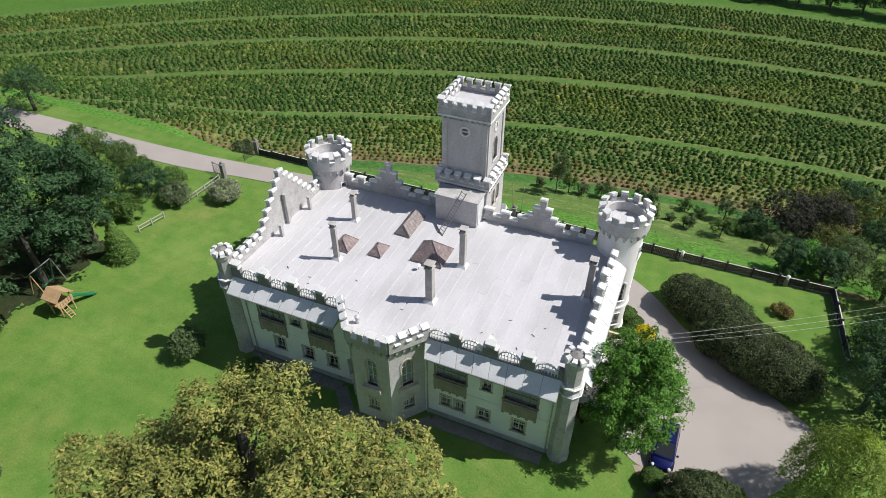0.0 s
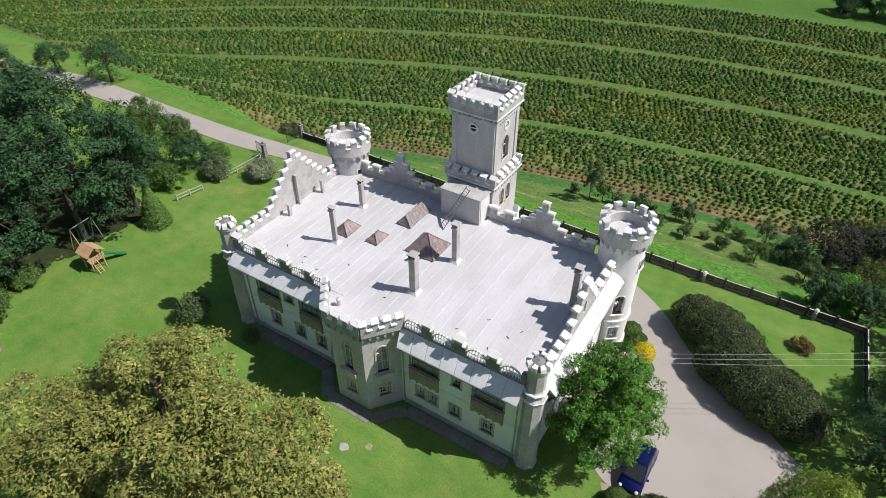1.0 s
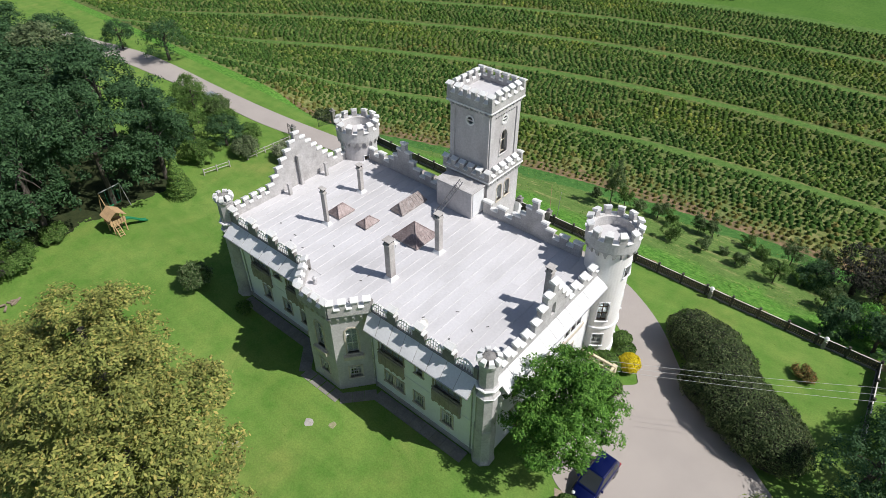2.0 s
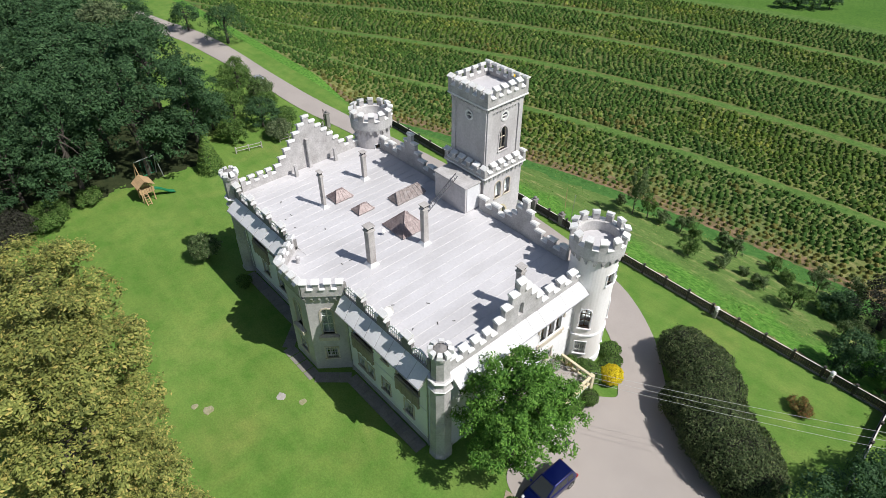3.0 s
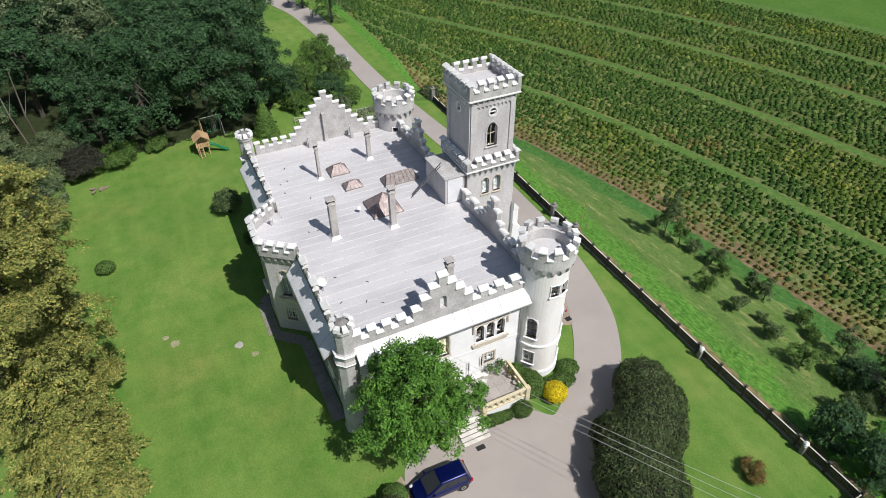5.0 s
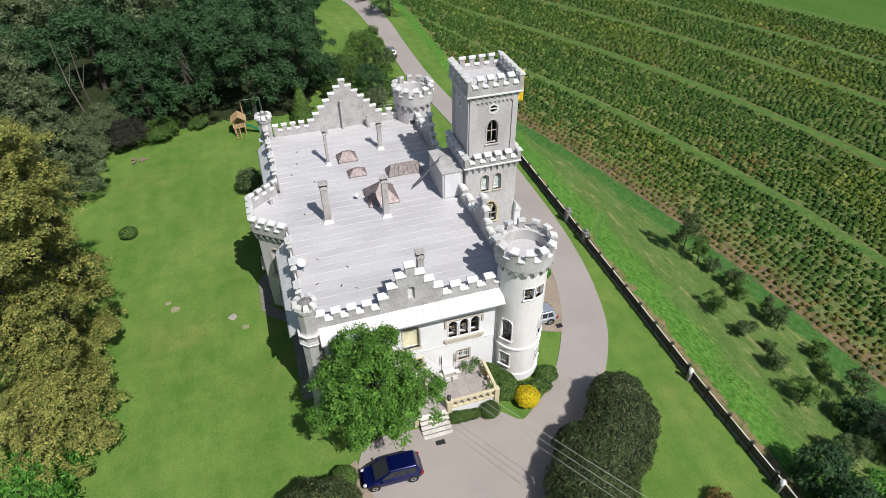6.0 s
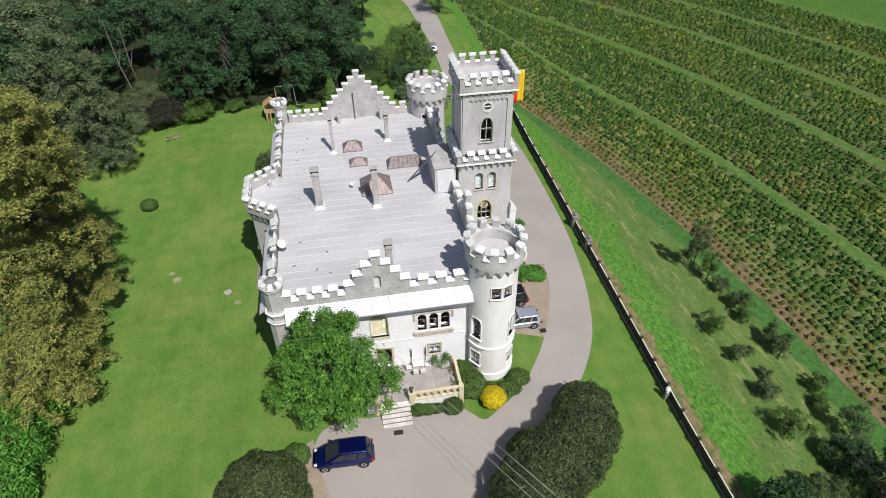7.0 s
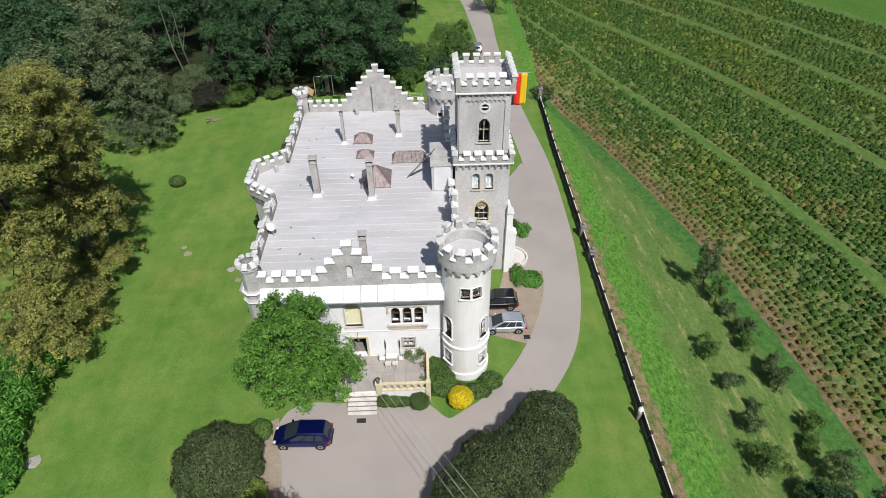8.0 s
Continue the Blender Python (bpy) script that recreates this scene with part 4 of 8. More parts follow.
def skirt(name, pts, label, eave=9.22):
    """The white sheet-metal skirt roof outside the parapet, in separate trays, with a gutter edge; pts: (inner, outer) pairs."""
    bm = bmesh.new()
    for (a, b), (c, d) in zip(pts, pts[1:]):
        za, zb = 10.05, eave
        q = [bm.verts.new((*a, za)), bm.verts.new((*b, zb)), bm.verts.new((*d, zb)), bm.verts.new((*c, za))]
        p = [bm.verts.new((*a, za - 0.45)), bm.verts.new((*b, zb - 0.12)), bm.verts.new((*d, zb - 0.12)), bm.verts.new((*c, za - 0.45))]
        bm.faces.new(q), bm.faces.new(p[::-1])
        for i in range(4):
            bm.faces.new((q[i], p[i], p[(i + 1) % 4], q[(i + 1) % 4]))
    bmesh.ops.recalc_face_normals(bm, faces=bm.faces)
    ob = part(name, bm, STONE, castle, label)
    n = 0
    for (a, b), (c, d) in zip(pts, pts[1:]):
        a, b, c, d = (Vector(v) for v in (a, b, c, d))
        k = max(1, round((c - a).length / 1.3))
        for i in range(k):
            s, e = (i + 0.022) / k, (i + 0.978) / k
            lift = 0.012 + 0.006 * (n % 2)
            n += 1
            bm = bmesh.new()
            pa, pb, pc, pd = a.lerp(c, s), b.lerp(d, s), a.lerp(c, e), b.lerp(d, e)
            q = [bm.verts.new((*v, z + lift)) for v, z in ((pa, 10.05), (pb, eave), (pd, eave), (pc, 10.05))]
            f = bm.faces.new(q)
            f.normal_update()
            if f.normal.z < 0:
                f.normal_flip()
            r = bmesh.ops.extrude_face_region(bm, geom=[f])
            bmesh.ops.translate(bm, verts=[v for v in r["geom"] if isinstance(v, bmesh.types.BMVert)], vec=(0, 0, -0.02))
            bmesh.ops.recalc_face_normals(bm, faces=bm.faces)
            part("tray", bm, EAVE, ob)
    bm = bmesh.new()
    for (a, b), (c, d) in zip(pts, pts[1:]):
        rod(bm, (*b, eave - 0.05), (*d, eave - 0.05), 0.07, n=8)
    part("gutter", bm, STEEL, ob)


OV = 1.05
skirt("east_skirt_roof", [((X1 + 0.02, 30.4), (X1 + OV, 30.4)), ((X1 + 0.02, 44.75), (X1 + OV, 44.75))], "bright white sheet-metal skirt roof above the wall")
skirt("south_skirt_roof", [((-13.9, Y0 - 0.02), (-13.5, Y0 - 1.15)), ((-3.2, Y0 - 0.02), (-3.2, Y0 - 1.15))], "pale sheet-metal skirt roof above the wall", 8.95)
skirt("south_skirt_roof", [((-31.9, Y0 - 0.02), (-32.0, Y0 - 1.15)), ((-21.1, Y0 - 0.02), (-21.5, Y0 - 1.15))], "pale sheet-metal skirt roof above the wall", 8.95)


# flat roof in sheets
def roof():
    bm = bmesh.new()
    prism(bm, [(X0, Y0), (-21, Y0), (-19.1, 27.15), (-15.9, 27.15), (-14.0, Y0), (X1, Y0), (X1, Y1), (X0, Y1)], ROOF - 0.08, ROOF - 0.03)
    ob = part("flat_roof", bm, SHEET, castle, "pale grey sheet-metal flat roof with cross seams")
    n = 31
    w = (X1 - X0 - 0.6) / n
    for i in range(n):
        x = X0 + 0.3 + i * w
        y0 = Y0 + 0.35
        if -20.2 < x + w / 2 < -14.8:
            y0 = Y0 - 1.2
        cut = [(y0, Y0 + 6.0 + (i * 2.3) % 4), (Y0 + 6.0 + (i * 2.3) % 4, Y1 - 0.35)]
        for a, b in cut:
            bm = bmesh.new()
            box(bm, x + 0.004, x + w - 0.004, a + 0.004, b - 0.004, ROOF - 0.03, ROOF - 0.004)
            for v in bm.verts:
                if v.co.z > ROOF - 0.02 and v.co.x > x + w / 2:
                    v.co.z += 0.016
            part("roof_sheet", bm, SHEET, ob)
        bm = bmesh.new()
        box(bm, x - 0.014, x + 0.014, y0, Y1 - 0.35, ROOF - 0.02, ROOF + 0.026, 0.008)
        part("seam", bm, SEAM, ob)


roof()

# parapets
ZS, ZT = 10.72, 11.3
PB = ROOF - 0.06
battlement("east_parapet", (X1 - 0.2, 30.45), (X1 - 0.2, 35.04), PB, ZS, ZT, 0.4, 8)
battlement("east_parapet", (X1 - 0.2, 39.96), (X1 - 0.2, 44.8), PB, ZS, ZT, 0.4, 7, first=False)
stepped_gable("east_gable", "y", X1 - 0.2, 37.5, PB, 14.2, 3, 0.70, 0.84, 0.42, STONE, niche=(10.9, 12.15))
battlement("west_parapet", (X0 + 0.2, 34.15), (X0 + 0.2, 30.4), PB, ZS, ZT, 0.4, 8, first=False)
battlement("west_parapet", (X0 + 0.2, 44.6), (X0 + 0.2, 42.35), PB, ZS, ZT, 0.4, 4)
stepped_gable("west_gable", "y", X0 + 0.2, 38.25, PB, 15.5, 6, 0.63, 0.68, 0.42, STONE, out=1)
battlement("north_parapet", (-26.6, Y1 - 0.2), (-30.2, Y1 - 0.2), PB, ZS, ZT, 0.4, 5)
stepped_gable("north_gable", "x", Y1 - 0.2, -25.2, PB, 13.7, 2, 0.56, 0.85, 0.4, STONE, out=1)
battlement("north_parapet", (-20.0, Y1 - 0.2), (-23.8, Y1 - 0.2), PB, ZS, ZT, 0.4, 5)
battlement("north_parapet", (-10.9, Y1 - 0.2), (-15.0, Y1 - 0.2), PB, ZS, ZT, 0.4, 5)
stepped_gable("north_gable", "x", Y1 - 0.2, -9.5, PB, 13.7, 2, 0.56, 0.9, 0.4, STONE, out=1)
battlement("north_parapet", (-4.6, Y1 - 0.2), (-8.1, Y1 - 0.2), PB, ZS, ZT, 0.4, 5)


def tracery(xc, w, y):
    """An arched stone balustrade with thin white balusters in a gap of the south parapet."""
    bm = bmesh.new()
    h, r = 1.05, w / 2
    z0 = ROOF + 0.12
    m = pose(xc, y, z0, 0, 0, 0)
    fill_between(bm, arch_pts(w - 0.16, h - 0.08, 8), arch_pts(w, h, 8), -0.07, 0.07, m)
    for i in range(1, 7):
        x = -r + w * i / 7
        top = h - r + r * math.sqrt(max(0, 1 - (x / r) ** 2)) - 0.05
        box(bm, x - 0.024, x + 0.024, -0.03, 0.03, 0, max(0.12, top), m=m)
    box(bm, -r, r, -0.04, 0.04, 0.50, 0.55, m=m)
    for i in range(7):
        x = -r + w * (i + 0.5) / 7
        top = h - r + r * math.sqrt(max(0, 1 - (x / r) ** 2))
        rod(bm, m @ Vector((x, 0, top)), m @ Vector((x, 0, top + 0.14)), 0.035, 0.01, 6)
    return bm


def south_parapet(x0, x1, openings):
    y = Y0 + 0.1
    w = 1.72
    bm = bmesh.new()
    box(bm, x0, x1, y - 0.16, y + 0.16, ROOF - 0.06, ROOF + 0.12)
    edges = [x0] + [e for c in openings for e in (c - w / 2, c + w / 2)] + [x1]
    piers = list(zip(edges[::2], edges[1::2]))
    for a, b in piers:
        box(bm, a, b, y - 0.16, y + 0.16, ROOF + 0.12, ROOF + 1.12)
    # darker than the stone of the other parapets
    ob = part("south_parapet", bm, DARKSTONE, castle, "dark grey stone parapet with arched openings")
    for a, b in piers:
        if b - a > 0.5:
            c = (a + b) / 2
            merlon(ob, c, y, ROOF + 1.12, 0, 0.66, 0.36, 0.40)
            for d in ((a + c - 0.33) / 2, (b + c + 0.33) / 2):
                sill(ob, d, y, ROOF + 1.12, 0, max(0.1, c - 0.33 - a), 0.3)
    for c in openings:
        part("tracery", tracery(c, w, y), CAPWHITE, ob, "white stone tracery balustrade")


south_parapet(-13.9, -3.2, (-12.75, -10.1, -7.2, -4.4))
south_parapet(-31.9, -21.1, (-30.1, -27.2, -24.4, -21.9))


def bay():
    pts = [(-21.0, Y0), (-19.1, 27.1), (-15.9, 27.1), (-14.0, Y0)]
    wins = []
    for a, b in zip(pts, pts[1:]):
        a, b = Vector(a), Vector(b)
        v = (b - a).normalized()
        n = Vector((-v.y, v.x))
        L = (b - a).length
        hs = [hole(L / 2, 2.3, 1.0, 1.3), hole(L / 2, 5.3, 0.95, 2.9)]
        bm = bmesh.new()
        holed_wall(bm, 0, L, -0.6, ROOF - 0.06, hs, lambda u, z, d: (*(a + v * u + n * d), z), 0.4)
        part("bay_wall", bm, TOWERSTONE, castle, "grey rendered wall of the projecting bay")
        turn = math.degrees(math.atan2(v.y, v.x))
        c = a.lerp(b, 0.5)
        wins.append((pose(c.x, c.y, 2.3, 0, 0, turn), pose(c.x, c.y, 5.3, 0, 0, turn), c, turn, L))
    for lo, hi, c, turn, L in wins:
        window(lo, 1.0, 1.3, "rect", 3, 3, WHITEWOOD, SANDSTONE, TOWERSTONE, bars=True)
        window(hi, 0.95, 2.9, "round", 2, 3, WHITEWOOD, SANDSTONE, TOWERSTONE, blind=CURTAIN)
        bm = bmesh.new()
        box(bm, -0.85, 0.85, -0.35, -0.003, -0.55, -0.12, 0.04, m=hi)
        part("window_apron", bm, SANDSTONE, castle)
        q = pose(c.x, c.y, 0, 0, 0, turn)
        bm = bmesh.new()       # arched band below the battlement
        scallops(bm, L, 5, 9.55, 10.05, 0.36, -0.3, -0.003, q)
        tab = part("corbel_table", bm, STONE, castle)
        corbels(tab, L * 1.2, 6, 9.15, q, 0.2, 0.3, 0.5)
    o = [(-21.3, Y0), (-19.25, 26.9), (-15.75, 26.9), (-13.7, Y0)]
    for (a, b), n in zip(zip(o, o[1:]), (7, 7, 7)):
        battlement("bay_parapet", a, b, ROOF - 0.02, 10.75, 11.35, 0.36, n)
    bm = bmesh.new()
    prism(bm, [(-21.0, Y0), (-19.15, 27.0), (-15.85, 27.0), (-14.0, Y0)], ROOF - 0.025, ROOF + 0.012)
    part("bay_roof", bm, SHEET, castle)
    for x, y in ((-19.4, 28.8), (-15.3, 28.9)):
        bm = bmesh.new()
        lathe(bm, (x, y, ROOF), [(0.16, 0), (0.15, 0.55), (0.22, 0.6), (0.2, 0.7), (0.05, 0.8)], 12)
        part("roof_vent", bm, SEAM, castle)


bay()


def turret(c, name="corner_turret"):
    bm = bmesh.new()
    lathe(bm, (*c, 0), [(0.95, -0.6), (0.95, 1.2), (0.86, 1.4), (0.86, 5.0), (0.80, 5.2), (0.80, 8.7), (0.92, 8.9), (0.92, 9.1), (0.76, 9.25), (0.76, 9.65), (0.86, 9.75),
                        (0.86, 9.9), (0.70, 10.0), (0.70, 11.85), (0.84, 12.05), (0.84, 12.3)], 8, a0=math.pi / 8)
    ob = part(name, bm, STONE, castle, "slim octagonal grey stone corner turret")
    for z in (8.98, 9.82):
        bm = bmesh.new()
        lathe(bm, (*c, z), [(0.96, 0), (0.98, 0.05), (0.92, 0.11)], 8, a0=math.pi / 8)
        part("band", bm, CAPWHITE, ob)
    for i in range(8):       # white petals sloping down and outwards round a grey boss
        q = pose(*c, 12.3, 0, 0, i * 45)
        key = "petal_merlon"
        if key not in MERLON:
            b2 = bmesh.new()
            vs = [b2.verts.new(p) for y in (-1, 1) for p in ((0.52, y * 0.15, 0.50), (0.52, y * 0.15, 0.30), (0.86, y * 0.20, 0.42), (0.92, y * 0.22, 0.12), (0.76, y * 0.19, 0.0))]
            bmesh.ops.convex_hull(b2, input=vs)
            MERLON[key] = mesh_of("merlon", b2, CAPWHITE)
        piece("merlon", MERLON[key], ob, q)
    bm = bmesh.new()
    lathe(bm, (*c, 12.28), [(0.70, 0), (0.60, 0.14), (0.48, 0.34), (0.30, 0.42), (0.12, 0.50), (0.03, 0.55)], 8)
    part("cap", bm, DARKSTONE, ob)


turret((-2.55, 29.85))
turret((-32.55, 29.6))


def round_tower(c, side, wins, up, render=TOWERRENDER):
    """up: how far its crown stands above that of the other design height."""
    R = 1.93
    place = lambda u, z, d: (c[0] + (R - d) * math.cos(u), c[1] + (R - d) * math.sin(u), z)
    bm = bmesh.new()
    hs = [(radians(a) - w / 2 / R, radians(a) + w / 2 / R, z, z + h) for a, z, w, h, k in wins]
    holed_wall(bm, -math.pi, math.pi, -0.6, 11.7 + up, hs, place, 0.4, math.tau / 48)
    bmesh.ops.remove_doubles(bm, verts=bm.verts, dist=0.0005)
    ob = part("round_tower", bm, render, castle, "white rendered round corner tower with a battlemented crown")
    for a, z, w, h, k in wins:
        q = pose(*c, z, 0, 0, a) @ pose(R - 0.02, 0, 0, 0, 0, 90)
        window(q, w, h, "round" if k == "arched" else "rect", 2, 3 if h > 1.5 else 2, BROWNWOOD if k != "bars" else WHITEWOOD, RENDER, RENDER, bars=(k == "bars"), deep=0.22, trimw=0.07)
    for z, r, h in ((0.4, 2.06, 0.7), (4.1, 2.06, 0.2)):
        bm = bmesh.new()
        lathe(bm, (*c, z), [(R - 0.05, 0), (r, 0.02), (r, h - 0.04), (R - 0.05, h)], 48)
        part("ring_course", bm, RENDER, ob)
    n = 19                   # corbels and little arches carrying the crown
    lo = []
    for i in range(n):
        for k in range(5):
            t = math.pi - math.pi * k / 4
            lo.append(((i + 0.5 + 0.36 * math.cos(t)) * math.tau / n, 11.3 + up + 0.36 * math.sin(t)))
    lo.append((lo[0][0] + math.tau, lo[0][1]))
    bm = bmesh.new()
    rings = [[bm.verts.new((c[0] + r * math.cos(u), c[1] + r * math.sin(u), zz)) for u, zz in line] for r, line in
             ((R - 0.01, lo), (R + 0.3, lo), (R + 0.3, [(u, 11.73 + up) for u, zz in lo]))]
    for p, q in zip(rings, rings[1:]):
        for i in range(len(lo) - 1):
            bm.faces.new((p[i], p[i + 1], q[i + 1], q[i]))
    bmesh.ops.remove_doubles(bm, verts=bm.verts, dist=0.0005)
    tab = part("corbel_table", bm, STONE, castle)
    for i in range(n):
        corbels(tab, 0.2, 1, 10.97 + up, pose(*c, 0, 0, 0, 360 * i / n) @ pose(R, 0, 0, 0, 0, 90), 0.18, 0.24, 0.4)
    bm = bmesh.new()
    ro, ri = 2.28, 1.66
    prof = [(R - 0.1, 11.7 + up), (ro - 0.02, 11.72 + up), (ro, 12.75 + up), (ri, 12.75 + up), (ri, 11.82 + up)]
    lathe(bm, (*c, 0), prof, 48)
    part("crown", bm, CROWNSTONE, ob, "grey weathered stone crown")
    bm = bmesh.new()
    lathe(bm, (*c, 0), [(ri - 0.004, 11.83 + up), (ri - 0.02, 11.88 + up), (0.02, 11.95 + up)], 40)
    part("tower_floor", bm, SHEET, ob, "stained pale floor inside the crown")
    n = 12
    for i in range(n):       # copings of the gaps
        key = ("tower_sill", ro)
        if key not in MERLON:
            b2 = bmesh.new()
            a = math.tau / n * 0.22
            vs = [b2.verts.new((r * math.cos(t), r * math.sin(t), z)) for r, z in ((ro - 0.42, 0.0), (ro - 0.42, 0.14), (ro + 0.1, 0.0), (ro + 0.1, 0.05)) for t in (-a, 0, a)]
            bmesh.ops.convex_hull(b2, input=vs)
            MERLON[key] = mesh_of("coping", b2, CAPWHITE)
        piece("coping", MERLON[key], ob, pose(*c, 12.73 + up, 0, 0, 360 * i / n + side))
    key = ("tower_merlon", ro)
    if key not in MERLON:
        b2 = bmesh.new()
        a = math.tau / n * 0.27
        for lo, hi, r0, r1, mt in ((0, 0.62, ro - 0.36, ro, 0), (0.62, 0.72, ro - 0.44, ro + 0.1, 1)):
            vs = [[b2.verts.new((r * math.cos(t), r * math.sin(t), z + (0.17 if (mt and z > 0.7 and r < 2.1) else 0))) for r in (r0, (r0 + r1) / 2 if mt else r0, r1)] for z in (lo, hi) for t in (-a, 0, a)]
            bmesh.ops.convex_hull(b2, input=[v for row in vs for v in row])
        for f in b2.faces:
            f.material_index = 1 if f.calc_center_median().z > 0.615 else 0
        MERLON[key] = mesh_of("merlon", b2, [STONE, CAPWHITE])
    for i in range(n):
        piece("merlon", MERLON[key], ob, pose(*c, 12.75 + up, 0, 0, 360 * (i + 0.5) / n + side))
    return ob


round_tower((-2.4, 46.5), 0, [(-6, 9.85, 0.74, 1.1, "rect"), (22, 9.85, 0.74, 1.1, "rect"), (-52, 5.1, 0.95, 2.2, "arched"), (47, 5.1, 0.95, 2.2, "arched"), (-52, 2.0, 0.95, 1.4, "bars"), (47, 2.0, 0.9, 1.3, "bars")], 1.1)
# north-west tower takes the darker tower render, its shade put into the colour
round_tower((-32.1, 46.05), 10, [(-20, 9.6, 0.6, 0.95, "rect"), (60, 5.1, 0.95, 2.2, "arched")], 0.6, TOWERSTONE)


def square_tower():
    lx0, lx1, ly0, ly1 = -20.05, -15.1, 46.3, 51.35
    ux0, ux1, uy0, uy1 = -19.8, -15.4, 46.62, 51.1
    yc, xc = (uy0 + uy1) / 2, (ux0 + ux1) / 2
    bm = bmesh.new()
    eh = [hole(yc - 0.62, 10.15, 0.72, 1.75), hole(yc + 0.62, 10.15, 0.72, 1.75), hole(yc, 6.5, 1.4, 2.3)]
    holed_wall(bm, ly0, ly1, -0.6, 13.1, eh, lambda u, z, d: (lx1 - d, u, z), 0.45)
    box(bm, lx0, lx0 + 0.45, ly0, ly1, -0.6, 13.1)
    box(bm, lx0 + 0.45, lx1 - 0.45, ly0, ly0 + 0.45, -0.6, 13.1)
    box(bm, lx0 + 0.45, lx1 - 0.45, ly1 - 0.45, ly1, -0.6, 13.1)
    low = part("square_tower", bm, TOWERSTONE, castle, "tall square tower with two battlemented crowns")
    for z, h, k in ((10.15, 1.75, 0), (6.5, 2.3, 1)):
        if not k:
            for y in (yc - 0.62, yc + 0.62):
                window(pose(lx1, y, z, 0, 0, 90), 0.72, h, "round", 1, 1, WHITEWOOD, SANDSTONE, TOWERSTONE, blind=CURTAIN, trimw=0.1)
        else:
            window(pose(lx1, yc, z, 0, 0, 90), 1.4, h, "pointed", 3, 3, SANDSTONE, CREAM, TOWERSTONE, trimw=0.2, deep=0.2)
            bm = bmesh.new()      # wheel tracery in the head of the great window
            for rr in (0.4, 0.18):
                ang = [math.tau * i / 20 for i in range(21)]
                q = pose(lx1, yc, z + 1.65, 0, 0, 90)
                fill_between(bm, [(rr * 0.82 * math.cos(a), rr * 0.82 * math.sin(a)) for a in ang], [(rr * math.cos(a), rr * math.sin(a)) for a in ang], 0.16, 0.26, q)
            part("tracery", bm, CREAM, castle)
    # upper stage
    bm = bmesh.new()
    eh = [hole(yc, 15.0, 1.05, 2.35), hole(yc, 17.95, 0.86, 0.86)]
    sh = [hole(xc, 17.95, 0.86, 0.86)]
    holed_wall(bm, uy0, uy1, 12.3, 20.0, eh, lambda u, z, d: (ux1 - d, u, z), 0.4)
    holed_wall(bm, ux0, ux1 - 0.4, 12.3, 20.0, sh, lambda u, z, d: (u, uy0 + d, z), 0.4)
    box(bm, ux0, ux0 + 0.4, uy0 + 0.4, uy1, 12.3, 20.0)
    box(bm, ux0 + 0.4, ux1 - 0.4, uy1 - 0.4, uy1, 12.3, 20.0)
    part("upper_stage", bm, TOWERSTONE, low)
    window(pose(ux1, yc, 15.0, 0, 0, 90), 1.05, 2.35, "pointed", 2, 2, SANDSTONE, TOWERSTONE, TOWERSTONE, trimw=0.14, deep=0.22)
    for q in (pose(ux1, yc, 18.38, 0, 0, 90), pose(xc, uy0, 18.38)):
        ang = [math.tau * i / 24 for i in range(25)]
        bm = bmesh.new()
        fill_between(bm, [(0.34 * math.cos(a), 0.34 * math.sin(a)) for a in ang], [(0.50 * math.cos(a), 0.50 * math.sin(a)) for a in ang], -0.05, 0.12, q)
        ob = part("round_window", bm, CAPWHITE, castle, "round tower window with a white ring")
        bm = bmesh.new()
        sq = [(math.copysign(0.44, math.cos(a)) if abs(math.cos(a)) > abs(math.sin(a)) else 0.44 * math.cos(a) / max(abs(math.sin(a)), 1e-6),
               math.copysign(0.44, math.sin(a)) if abs(math.sin(a)) >= abs(math.cos(a)) else 0.44 * math.sin(a) / max(abs(math.cos(a)), 1e-6)) for a in ang]
        fill_between(bm, [(0.42 * math.cos(a), 0.42 * math.sin(a)) for a in ang], sq, 0.0, 0.3, q)
        part("spandrel", bm, TOWERSTONE, ob)
        bm = bmesh.new()
        box(bm, -0.36, 0.36, 0.02, 0.08, -0.05, 0.05, m=q)
        part("bar", bm, CAPWHITE, ob)
        bm = bmesh.new()
        box(bm, -0.4, 0.4, 0.14, 0.16, -0.4, 0.4, m=q)
        part("pane", bm, GLASS, ob).visible_shadow = False
    # raised frame and scalloped head round the panels of the upper stage
    for q, L in ((pose(ux1, yc, 0, 0, 0, 90), uy1 - uy0), (pose(xc, uy0, 0), ux1 - ux0)):
        a = L / 2
        for s in (-1, 1):
            bm = bmesh.new()
            box(bm, s * a - s * 0.5, s * a - s * 0.003, -0.12, -0.002, 13.9, 19.3, 0.01, m=q)
            part("pilaster_strip", bm, TOWERSTONE, castle)
        bm = bmesh.new()
        scallops(bm, L - 1.004, 9, 18.98, 19.3, 0.17, -0.12, -0.002, q)
        part("scalloped_frieze", bm, TOWERSTONE, castle)
        bm = bmesh.new()
        box(bm, -a, a, -0.125, -0.002, 19.302, 19.45, m=q)
        part("frieze_band", bm, TOWERSTONE, castle)
    for z, name, (x0, x1, y0, y1), zs, zt, nm in ((12.95, "lower_crown", (lx0 - 0.25, lx1 + 0.25, ly0 - 0.2, ly1 + 0.25), 13.5, 14.05, 6), (19.75, "upper_crown", (ux0 - 0.3, ux1 + 0.3, uy0 - 0.3, uy1 + 0.3), 20.65, 21.3, 6)):
        bm = bmesh.new()
        box(bm, x0 - 0.06, x1 + 0.06, y0 - 0.06, y1 + 0.06, z, z + 0.16, 0.03)
